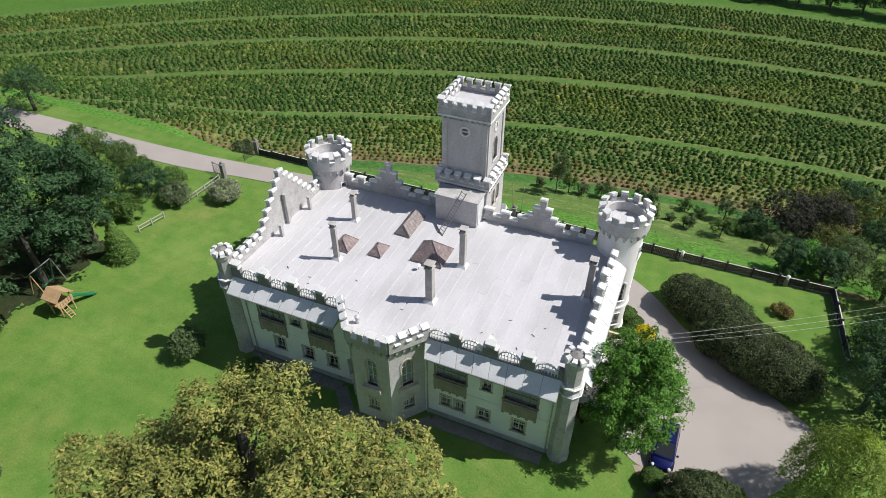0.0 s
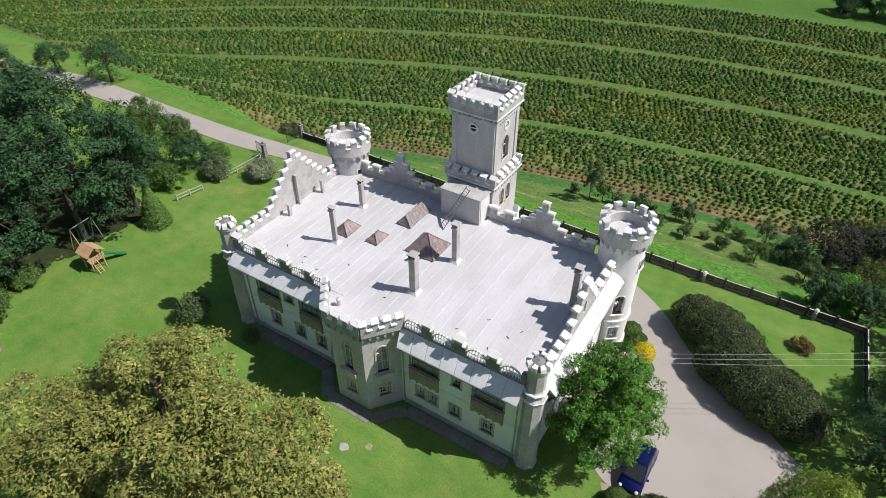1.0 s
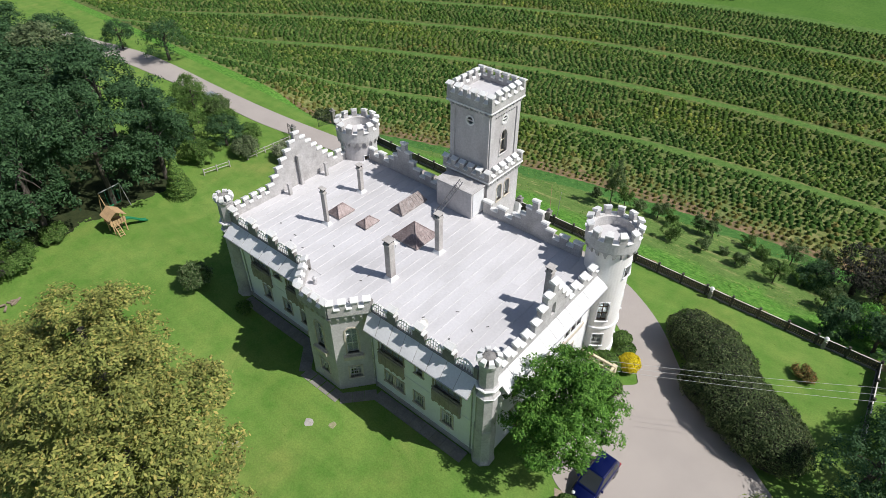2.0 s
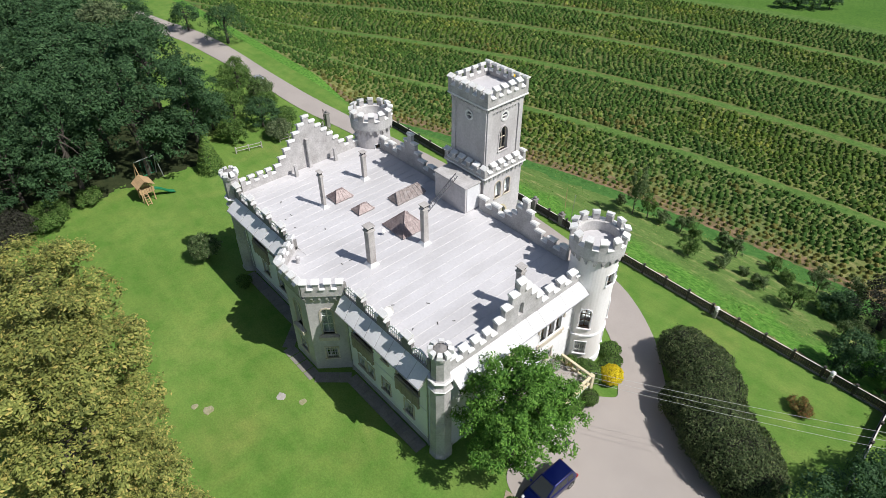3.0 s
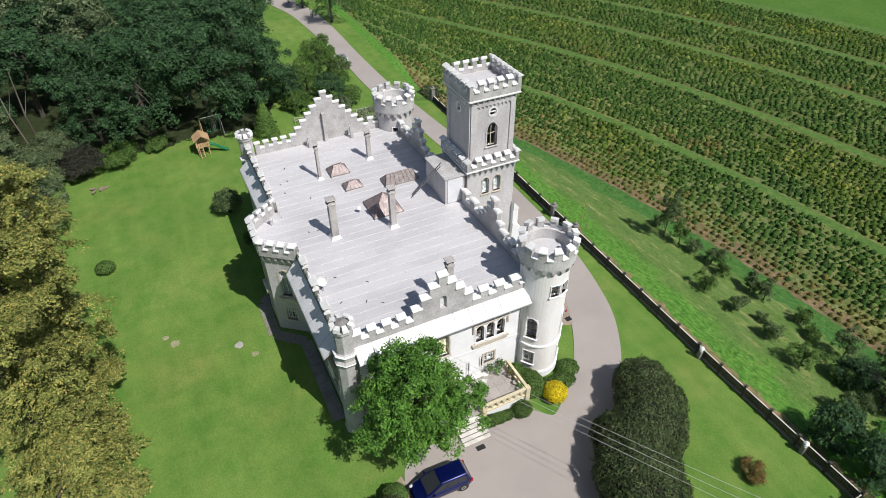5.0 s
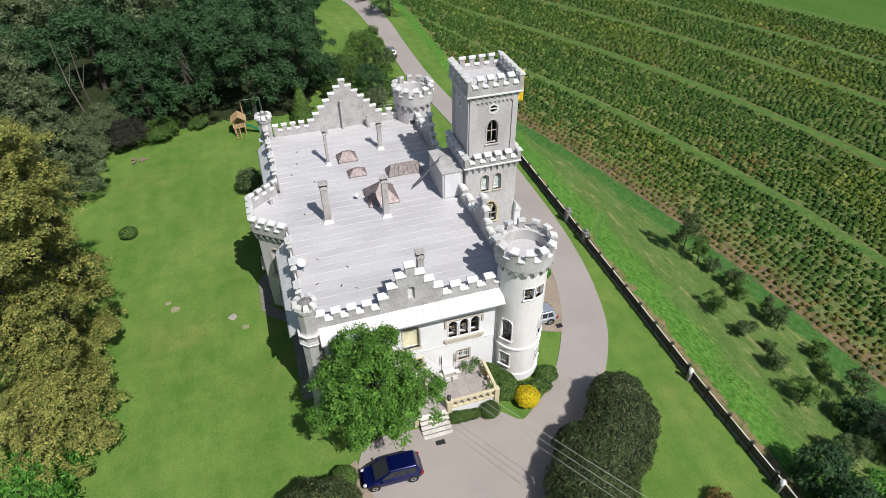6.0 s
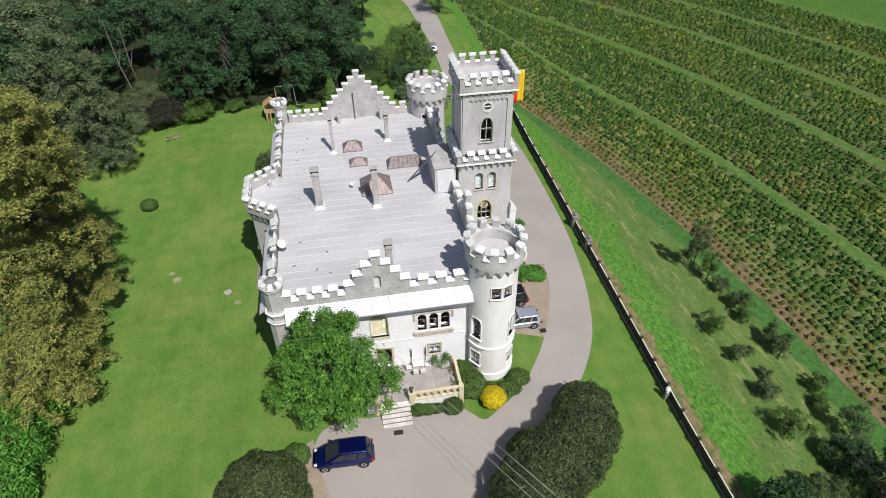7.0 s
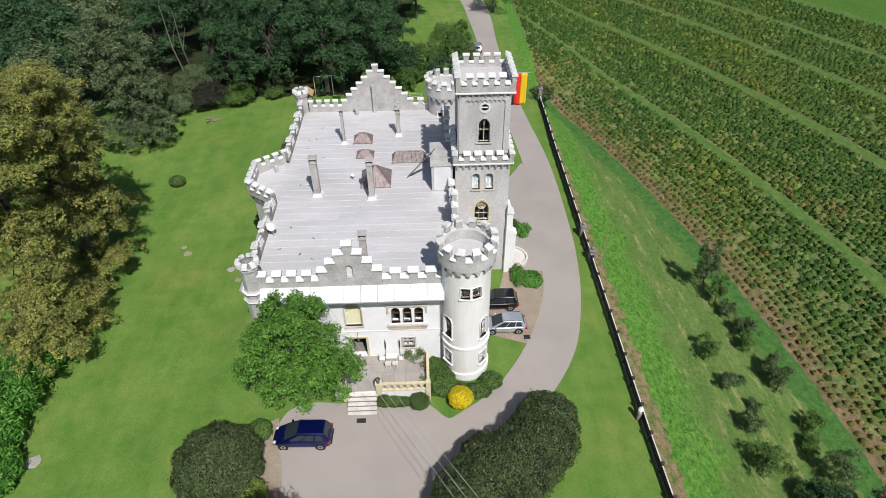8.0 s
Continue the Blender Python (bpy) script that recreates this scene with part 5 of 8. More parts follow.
        crown = part(name, bm, CAPWHITE, low, "white moulded band under the battlement")
        d = 0.34
        zz = z + 0.16
        bm = bmesh.new()
        hz = (zz, zs)
        box(bm, x0, x1, y0, y0 + d, *hz)
        box(bm, x0, x1, y1 - d, y1, *hz)
        box(bm, x0, x0 + d, y0 + d, y1 - d, *hz)
        box(bm, x1 - d, x1, y0 + d, y1 - d, *hz)
        part("parapet", bm, STONE, castle)
        bm = bmesh.new()
        if z > 15:
            box(bm, x0 + d, x1 - d, y0 + d, y1 - d, zz, zs - 0.42)
        else:
            box(bm, x0 + d, x1 - d, y0 + d, uy0 - 0.003, zz, zz + 0.1)
            box(bm, ux1 + 0.003, x1 - d, uy0, uy1, zz, zz + 0.1)
        part("tower_roof", bm, SHEET, castle)
        for (xa, ya), (xb, yb) in (((x0, y0), (x1, y0)), ((x1, y0), (x1, y1)), ((x1, y1), (x0, y1)), ((x0, y1), (x0, y0))):
            L = math.hypot(xb - xa, yb - ya)
            turn = math.degrees(math.atan2(yb - ya, xb - xa))
            q = pose(xa, ya, 0, 0, 0, turn)
            corbels(crown, L - 0.2, 9, z - 0.4, q @ pose(L / 2, 0.26 if z > 15 else 0.1, 0), 0.18, 0.24 if z > 15 else 0.14, 0.39)
            cells = 2 * nm - 1
            w = L / cells
            for i in range(cells):
                c = q @ Vector(((i + 0.5) * w, d / 2, 0))
                if i % 2 == 0:
                    if 0 < i < cells - 1 or xa != xb:
                        merlon(crown, c.x, c.y, zs, turn, w, d, zt - zs)
                else:
                    sill(crown, c.x, c.y, zs, turn, w, d)
    # buttress and porch on the outer corner
    for x, y, t in ((lx1, ly1, 0), (lx0, ly1, 0)):
        bm = bmesh.new()
        box(bm, x - 0.45, x + 0.45, y, y + 1.0, -0.4, 5.0)
        box(bm, x - 0.4, x + 0.4, y, y + 0.6, 5.0, 7.5)
        for y1, z0, dz in ((1.0, 5.0, 0.9), (0.6, 7.5, 0.9)):
            v = [bm.verts.new(p) for p in ((x - 0.5, y, z0 + dz), (x + 0.5, y, z0 + dz), (x + 0.5, y + y1 + 0.1, z0), (x - 0.5, y + y1 + 0.1, z0), (x - 0.5, y, z0), (x + 0.5, y, z0))]
            for f in ((0, 1, 2, 3), (0, 3, 4), (1, 5, 2), (4, 3, 2, 5), (0, 4, 5, 1)):
                bm.faces.new([v[i] for i in f])
        bmesh.ops.recalc_face_normals(bm, faces=bm.faces)
        part("buttress", bm, RENDER, castle)
    bm = bmesh.new()
    lathe(bm, (-16.6, ly1 + 1.0, -0.3), [(1.75, 0), (1.75, 0.75), (1.8, 0.77), (1.8, 0.85), (1.6, 0.85), (1.6, 0.6), (0.05, 0.62)], 28)
    part("porch_terrace", bm, STEPSTONE, castle, "low curved pale terrace at the tower foot")


square_tower()


def stair_house():
    bm = bmesh.new()
    box(bm, -19.4, -15.25, 44.1, 46.06, ROOF - 0.03, 12.72)
    ob = part("stair_house", bm, TOWERSTONE, castle, "grey stair head against the tower")
    bm = bmesh.new()
    box(bm, -19.52, -15.12, 43.98, 46.06, 12.72, 12.85, 0.02)
    part("slab", bm, STONE, ob)
    bm = bmesh.new()
    box(bm, -15.246, -15.21, 44.3, 45.9, ROOF + 0.1, 12.6, 0.01)
    for y in (44.3, 45.84):
        box(bm, -15.209, -15.19, y, y + 0.06, ROOF + 0.1, 12.6, 0.005)
    part("door_panel", bm, EAVE, ob, "pale grey sheet-clad panel")


stair_house()


def roof_ladder():
    a, b = Vector((-18.0, 41.9, ROOF + 0.03)), Vector((-16.6, 44.3, 13.6))
    ob = thing("roof_ladder", a, "grey steel roof ladder leaning against the tower", "ladder")
    d = (b - a).normalized()
    s = d.cross(Vector((0, 0, 1))).normalized()
    for k in (-0.32, 0.32):
        bm = bmesh.new()
        rod(bm, a + s * k, b + s * k, 0.045, n=6)
        part("stringer", bm, LADDERSTEEL, ob)
    for i in range(16):
        p = a.lerp(b, (i + 0.5) / 16)
        bm = bmesh.new()
        rod(bm, p - s * 0.32, p + s * 0.32, 0.03, n=6)
        part("tread", bm, LADDERSTEEL, ob)


roof_ladder()


def chimney(x, y, top, w=0.55, d=0.55):
    bm = bmesh.new()
    box(bm, x - w / 2, x + w / 2, y - d / 2, y + d / 2, ROOF - 0.03, top, 0.02)
    ob = part("chimney", bm, CHIMNEY, castle, "slender weathered rendered chimney")
    bm = bmesh.new()
    vs = [bm.verts.new((x + sx * (w / 2 + o), y + sy * (d / 2 + o), z)) for o, z in ((0.2, ROOF), (0.02, ROOF + 0.3)) for sx in (-1, 1) for sy in (-1, 1)]
    bmesh.ops.convex_hull(bm, input=vs)
    part("flashing", bm, EAVE, ob)
    bm = bmesh.new()
    box(bm, x - w / 2 - 0.07, x + w / 2 + 0.07, y - d / 2 - 0.07, y + d / 2 + 0.07, top - 0.25, top - 0.1, 0.02)
    part("band", bm, CHIMNEY, ob)
    for sx in (-1, 1):
        for sy in (-1, 1):
            bm = bmesh.new()
            cx, cy = x + sx * (w / 2 - 0.05), y + sy * (d / 2 - 0.05)
            box(bm, cx - 0.04, cx + 0.04, cy - 0.04, cy + 0.04, top, top + 0.22)
            part("cowl_post", bm, SOOT, ob)
    bm = bmesh.new()
    box(bm, x - w / 2 - 0.1, x + w / 2 + 0.1, y - d / 2 - 0.1, y + d / 2 + 0.1, top + 0.22, top + 0.3, 0.02)
    part("cowl", bm, CHIMNEY, ob)


chimney(-24.95, 35.0, 13.6, 0.5, 0.26)
chimney(-14.4, 38.5, 13.85, 0.5, 0.52)
chimney(-15.2, 33.35, 13.75, 0.6, 0.6)
chimney(-26.35, 40.75, 12.85, 0.42, 0.42)
chimney(-3.5, 38.6, 14.0, 0.5, 0.5)


def skylight(x0, x1, y0, y1, h, ridge, clad=None):
    """A hipped, rust-stained tile-clad lantern on the roof; ridge: length share of the ridge along y or x."""
    bm = bmesh.new()
    box(bm, x0 + 0.05, x1 - 0.05, y0 + 0.05, y1 - 0.05, ROOF - 0.03, ROOF + 0.18)
    ob = part("roof_lantern", bm, STONE, castle, "low hipped rust-brown roof lantern")
    xm, ym = (x0 + x1) / 2, (y0 + y1) / 2
    z0, z1 = ROOF + 0.18, ROOF + h
    if y1 - y0 > x1 - x0:
        r = [(xm, ym - ridge * (y1 - y0) / 2), (xm, ym + ridge * (y1 - y0) / 2)]
        sides = [((x0, y0), (x1, y0), r[0], r[0]), ((x1, y0), (x1, y1), r[1], r[0]), ((x1, y1), (x0, y1), r[1], r[1]), ((x0, y1), (x0, y0), r[0], r[1])]
    else:
        r = [(xm - ridge * (x1 - x0) / 2, ym), (xm + ridge * (x1 - x0) / 2, ym)]
        sides = [((x0, y0), (x1, y0), r[1], r[0]), ((x1, y0), (x1, y1), r[1], r[1]), ((x1, y1), (x0, y1), r[0], r[1]), ((x0, y1), (x0, y0), r[0], r[0])]
    for a, b, c, d in sides:
        a, b = Vector((*a, z0)), Vector((*b, z0))
        c, d = Vector((*c, z1)), Vector((*d, z1))
        n = max(3, round((b - a).length / 0.5))
        for i in range(n):
            bm = bmesh.new()
            q = [a.lerp(b, (i + 0.03) / n), a.lerp(b, (i + 0.97) / n), d.lerp(c, (i + 0.97) / n), d.lerp(c, (i + 0.03) / n)]
            if (q[2] - q[3]).length < 1e-4:
                q = q[:3]
            f = bm.faces.new([bm.verts.new(v) for v in q])
            f.normal_update()
            if f.normal.z < 0:
                f.normal_flip()
            e = bmesh.ops.extrude_face_region(bm, geom=[f])
            bmesh.ops.translate(bm, verts=[v for v in e["geom"] if isinstance(v, bmesh.types.BMVert)], vec=(0, 0, -0.05))
            bmesh.ops.recalc_face_normals(bm, faces=bm.faces)
            part("roof_panel", bm, clad or RUST, ob)
    bm = bmesh.new()
    rod(bm, (*r[0], z1), (*r[1], z1 + 0.001), 0.07, n=8) if (Vector(r[0]) - Vector(r[1])).length > 0.05 else ball(bm, (*r[0], z1), 0.12, 1, 6)
    for k in ((x0, y0), (x1, y0), (x1, y1), (x0, y1)):
        near = min(r, key=lambda q: math.hypot(q[0] - k[0], q[1] - k[1]))
        rod(bm, (*k, z0), (*near, z1), 0.05, n=6)
    part("ridge", bm, clad or RUST, ob)


skylight(-18.9, -15.9, 37.3, 40.2, 1.7, 0.02)
DULLRUST = surface("dull_brown_tile_slope", (0.26, 0.215, 0.205), (0.40, 0.37, 0.36), 0.85, 1.6, 6, 0.75, 0.35, stretch=(1, 1, 2), relief=0.02)
skylight(-21.9, -20.3, 40.2, 43.7, 1.0, 0.75, DULLRUST)
skylight(-26.1, -24.4, 36.0, 38.0, 0.95, 0.35)
skylight(-22.7, -21.4, 36.5, 38.3, 0.75, 0.3)

# flues and posts against the inner face of the west gable
for y, x, z in ((37.9, -31.9, 13.2), (35.9, -31.3, 11.2), (40.6, -31.3, 11.4)):
    bm = bmesh.new()
    box(bm, x - 0.15, x + 0.15, y - 0.16, y + 0.16, ROOF - 0.03, z, 0.02)
    box(bm, x - 0.19, x + 0.19, y - 0.2, y + 0.2, z, z + 0.1, 0.02)
    part("flue", bm, STONE, castle)

# small things left on the roof
rng = random.Random(4)
for x, y, k, tilt, where in ((-17.7, 36.5, 1.0, 50, "beside the roof lantern"), (-9.0, 30.3, 2.15, 62, "behind the south parapet")):
    ob = thing("satellite_dish", (x, y, ROOF), "white satellite dish on a short mast " + where, "satellite dish")
    bm = bmesh.new()
    lathe(bm, (0, 0, 0), [(0.02, 0), (0.14, 0.02), (0.20, 0.07), (0.19, 0.09), (0.13, 0.04), (0.02, 0.02)], 20)
    bm.transform(pose(x, y, ROOF + 0.5 * k, tilt, 0, 85) @ Matrix.Diagonal((k, k, k, 1)))
    part("dish", bm, WHITEWOOD, ob)
    bm = bmesh.new()
    rod(bm, (x, y, ROOF), (x, y, ROOF + 0.5 * k + 0.04), 0.03)
    part("mast", bm, STEEL, ob)
for i in range(12):
    x, y = rng.uniform(-30, -4), rng.uniform(30.8, 34.5)
    if -15.6 < x < -14 and y > 32:
        continue
    ob = thing("roof_debris", (x, y, ROOF), "small dark scrap of debris on the roof sheets", "debris", group="debris on the roof")
    bm = bmesh.new()
    k = rng.uniform(0.5, 1.6)
    box(bm, -0.12 * k, 0.1 * k, -0.035, 0.04, 0.012, 0.045, 0.012, m=pose(x, y, ROOF, 0, 0, rng.uniform(0, 180)))
    part("scrap", bm, SOOT, ob)


# ---------------------------------------------------------------- entrance terrace
def terrace():
    zt, zb = 1.76, -0.3
    ob = thing("entrance_terrace", (-0.4, 40.0, 0.5), "raised entrance terrace with cream stone balustrade and pale steps", "terrace")
    bm = bmesh.new()
    box(bm, X1 + 0.003, 1.5, 35.6, 43.3, zb, zt - 0.06)
    part("base", bm, RENDER, ob)
    nx, ny = 4, 8
    bm = bmesh.new()
    box(bm, -0.46, 0.46, -0.475, 0.475, 0, 0.06, 0.008)
    slab = mesh_of("slab", bm, PALEFLAG)
    for i in range(nx):
        for j in range(ny):
            piece("slab", slab, ob, pose(X1 + 0.003 + 0.47 + i * 0.936, 35.6 + 0.48 + j * 0.9625, zt - 0.06))
    for i in range(5):
        bm = bmesh.new()
        z1 = zt - 0.2 * (i + 1)
        # step body darkened: slim shade lines below the treads put into its colour
        box(bm, 1.5 + 0.31 * i + 0.003, 1.5 + 0.31 * (i + 1), 36.7, 39.0, zb, z1 - 0.06)
        step = part("step", bm, DARKSTONE, ob, "pale stone step with a riser coloured dark as shade")
        bm = bmesh.new()
        box(bm, 1.5 + 0.31 * i - 0.0 + 0.004, 1.5 + 0.31 * (i + 1) + 0.015, 36.66, 39.04, z1 - 0.06, z1, 0.01)
        part("tread", bm, STEPSTONE, step)
    for y in (36.45, 39.2):
        bm = bmesh.new()
        box(bm, 1.3, 1.72, y - 0.2, y + 0.2, zb, zt + 0.95, 0.02)
        box(bm, 1.24, 1.78, y - 0.26, y + 0.26, zt + 0.95, zt + 1.06, 0.02)
        part("pier", bm, CREAM, ob)
        bm = bmesh.new()
        lathe(bm, (1.51, y, zt + 1.06), [(0.14, 0), (0.05, 0.06), (0.06, 0.2), (0.17, 0.3), (0.19, 0.45), (0.05, 0.55)], 10)
        part("lantern", bm, IRON, ob, "black iron pier lantern")
    runs = (((1.5, 39.42), (1.5, 43.25), 7), ((1.28, 43.25), (-1.75, 43.25), 5))
    for (xa, ya), (xb, yb), n in runs:
        L = math.hypot(xb - xa, yb - ya)
        q = pose((xa + xb) / 2, (ya + yb) / 2, 0, 0, 0, math.degrees(math.atan2(yb - ya, xb - xa)))
        bm = bmesh.new()
        box(bm, -L / 2, L / 2, -0.12, 0.12, zt, zt + 0.16, 0.015, m=q)
        part("balustrade_base", bm, CREAM, ob)
        bm = bmesh.new()
        box(bm, -L / 2, L / 2, -0.12, 0.12, zt + 0.82, zt + 0.92, 0.02, m=q)
        part("balustrade_rail", bm, CREAM, ob)
        bm = bmesh.new()
        scallops(bm, L, n, zt + 0.16, zt + 0.82, 0.56, -0.07, 0.07, q)
        part("balustrade_arcade", bm, CREAM, ob, "cream stone balustrade pierced by small arches")
    for x, y in ((1.5, 43.25),):
        bm = bmesh.new()
        box(bm, x - 0.2, x + 0.2, y - 0.2, y + 0.2, zb, zt + 1.0, 0.02)
        part("pier", bm, CREAM, ob)


terrace()


def flower_pot(x, y, z, h, mat, seed):
    ob = thing("potted_plant", (x, y, z), "leafy plant in a pot on the terrace", "potted plant", group="pots on the terrace")
    bm = bmesh.new()
    lathe(bm, (x, y, z), [(0.13, 0), (0.19, 0.28), (0.21, 0.3), (0.17, 0.3), (0.16, 0.24)], 12)
    part("pot", bm, CONCRETE, ob)
    r = np.random.default_rng(seed)
    pos, nor, _ = clumps(r, [(0, 0, 0.3 + h / 2, h * 0.45, h * 0.45, h / 2)], 12, 30, 0.16)
    piece("leaves", leaves("leaves", pos, nor, 0.12 * r.uniform(0.6, 1.3, len(pos)), r, mat), ob, Matrix.Translation((x, y, z)))


for i, (x, y, z, h, mt) in enumerate(((-1.7, 41.6, 1.76, 0.7, MIDLEAF), (-1.3, 42.2, 1.76, 0.6, LIMELEAF), (-1.8, 42.6, 1.76, 0.8, MIDLEAF), (-0.6, 42.9, 1.76, 0.5, REDLEAF), (0.2, 42.9, 1.76, 0.45, MIDLEAF), (0.9, 42.9, 1.76, 0.5, LIMELEAF))):
    flower_pot(x, y, z, h, mt, 60 + i)


def garden_set():
    x, y, z = -1.55, 40.2, 1.765
    ob = thing("garden_table", (x, y, z), "white painted garden table on the terrace by the wall", "table")
    bm = bmesh.new()
    box(bm, x - 0.3, x + 0.3, y - 0.5, y + 0.5, z + 0.70, z + 0.74, 0.015)
    part("tabletop", bm, WHITEWOOD, ob)
    for sx in (-0.24, 0.24):
        for sy in (-0.42, 0.42):
            bm = bmesh.new()
            rod(bm, (x + sx, y + sy, z), (x + sx, y + sy, z + 0.70), 0.025, n=6)
            part("leg", bm, WHITEWOOD, ob)
    first = None
    for cx, cy, t in ((x + 0.6, y - 0.3, 90), (x + 0.6, y + 0.3, 90), (x, y - 0.8, 0), (x, y + 0.8, 180)):
        if first:
            copy_thing(first, pose(cx, cy, z, 0, 0, t))
            continue
        first = thing("garden_chair", (cx, cy, z), "white painted garden chair on the terrace", "chair", group="chairs round the garden table")
        for nm, dims in (("seat", (-0.22, 0.22, -0.22, 0.22, 0.42, 0.46)), ("backrest", (-0.22, 0.22, -0.25, -0.21, 0.48, 0.88))):
            bm = bmesh.new()
            box(bm, *dims, 0.01)
            piece(nm, mesh_of(nm, bm, WHITEWOOD), first, Matrix.Translation((cx, cy, z)))
        for sx in (-0.19, 0.19):
            for sy in (-0.19, 0.19):
                bm = bmesh.new()
                rod(bm, (sx, sy, 0), (sx, sy, 0.42), 0.016, n=6)
                piece("leg", mesh_of("leg", bm, WHITEWOOD), first, Matrix.Translation((cx, cy, z)))
        first.rotation_euler = (0, 0, radians(t))
    for px, py in ((-2.05, 39.7), (-2.05, 40.9)):
        ob = thing("parasol", (px, py, z), "closed parasol standing against the house wall", "parasol", group="closed parasols")
        bm = bmesh.new()
        rod(bm, (px, py, z), (px, py, z + 2.2), 0.02, n=6)
        part("pole", bm, IRON, ob)
        bm = bmesh.new()
        lathe(bm, (px, py, z + 1.1), [(0.025, 0), (0.055, 0.1), (0.045, 0.8), (0.02, 1.05)], 8)
        part("canopy", bm, IRON, ob)


garden_set()


def flat_thing(name, x, y, w, d, mat, label, category, z=None, turn=0, h=0.03):
    z = float(gz(x, y)) + 0.06 if z is None else z
    bm = bmesh.new()
    q = pose(x, y, z, 0, 0, turn)
    ob = thing(name, (x, y, z), label, category)
    box(bm, -w / 2, w / 2, -d / 2, d / 2, -0.05, h, 0.01, m=q)
    part("frame", bm, mat, ob)
    for i in range(5):
        bm = bmesh.new()
        box(bm, -w / 2 + 0.05, w / 2 - 0.05, -d / 2 + d * (i + 0.25) / 5, -d / 2 + d * (i + 0.75) / 5, h, h + 0.012, m=q)
        part("bar", bm, mat, ob)


flat_thing("drain_grate", 3.6, 37.8, 0.42, 0.75, IRON, "dark iron drain grate in the forecourt", "drain")
flat_thing("drain_grate", -5.4, 52.5, 0.5, 0.6, IRON, "dark iron drain grate beside the drive", "drain")
flat_thing("door_mat", -1.55, 37.5, 0.55, 0.9, BROWNWOOD, "brown door mat before the open door", "door mat", z=1.81, h=0.015)

# paving along the south front and round the bay
def south_path():
    ob = thing("south_path", (-17.4, 28.8, 0.85), "narrow dark flagstone path along the shaded wall", "path", kind="structure")
    line = [(-31.5, 28.75), (-21.9, 28.75), (-19.8, 26.4), (-15.2, 26.4), (-13.1, 28.75), (-3.6, 28.75)]
    me = []
    for k in range(3):
        bm = bmesh.new()
        box(bm, -0.514, 0.514, -0.54, 0.54, -0.25, 0.05 + 0.002 * k, 0.006)
        me.append(mesh_of("flagstone", bm, FLAG))
    n = 0
    for a, b in zip(line, line[1:]):
        a, b = Vector(a), Vector(b)
        L = (b - a).length
        k = max(1, round(L / 1.03))
        t = math.degrees(math.atan2(b.y - a.y, b.x - a.x))
        for i in range(k):
            p = a.lerp(b, (i + 0.5) / k)
            piece("flagstone", me[n % 3], ob, pose(p.x, p.y, float(gz(p.x, p.y)), 0, 0, t))
            n += 1


south_path()
WORNSTONE = surface("mossy_lawn_stone", (0.34, 0.32, 0.20), (0.20, 0.23, 0.09), 0.95, 2.0, 9, 0.8, 0.25, relief=0.01)
for i, (x, y, r, mt) in enumerate(((-15.4, 23.1, 0.42, CONCRETE), (-13.7, 24.2, 0.34, WORNSTONE), (-18.2, 17.9, 0.45, WORNSTONE), (-19.3, 17.2, 0.3, WORNSTONE), (-12.2, 11.5, 0.4, WORNSTONE), (6.4, 13.2, 0.6, CONCRETE))):
    ob = thing("lawn_stone", (x, y, float(gz(x, y))), "flat pale stone lying in the lawn", "stone", group="stones in the lawn")
    bm = bmesh.new()
    lathe(bm, (x, y, float(gz(x, y)) - 0.05), [(r, 0), (r * 0.97, 0.06), (r * 0.8, 0.08), (0.05, 0.085)], 9)
    for v in bm.verts:
        v.co.x = x + (v.co.x - x) * (1 + 0.25 * math.sin(v.co.y * 9))
    part("slab", bm, mt, ob)


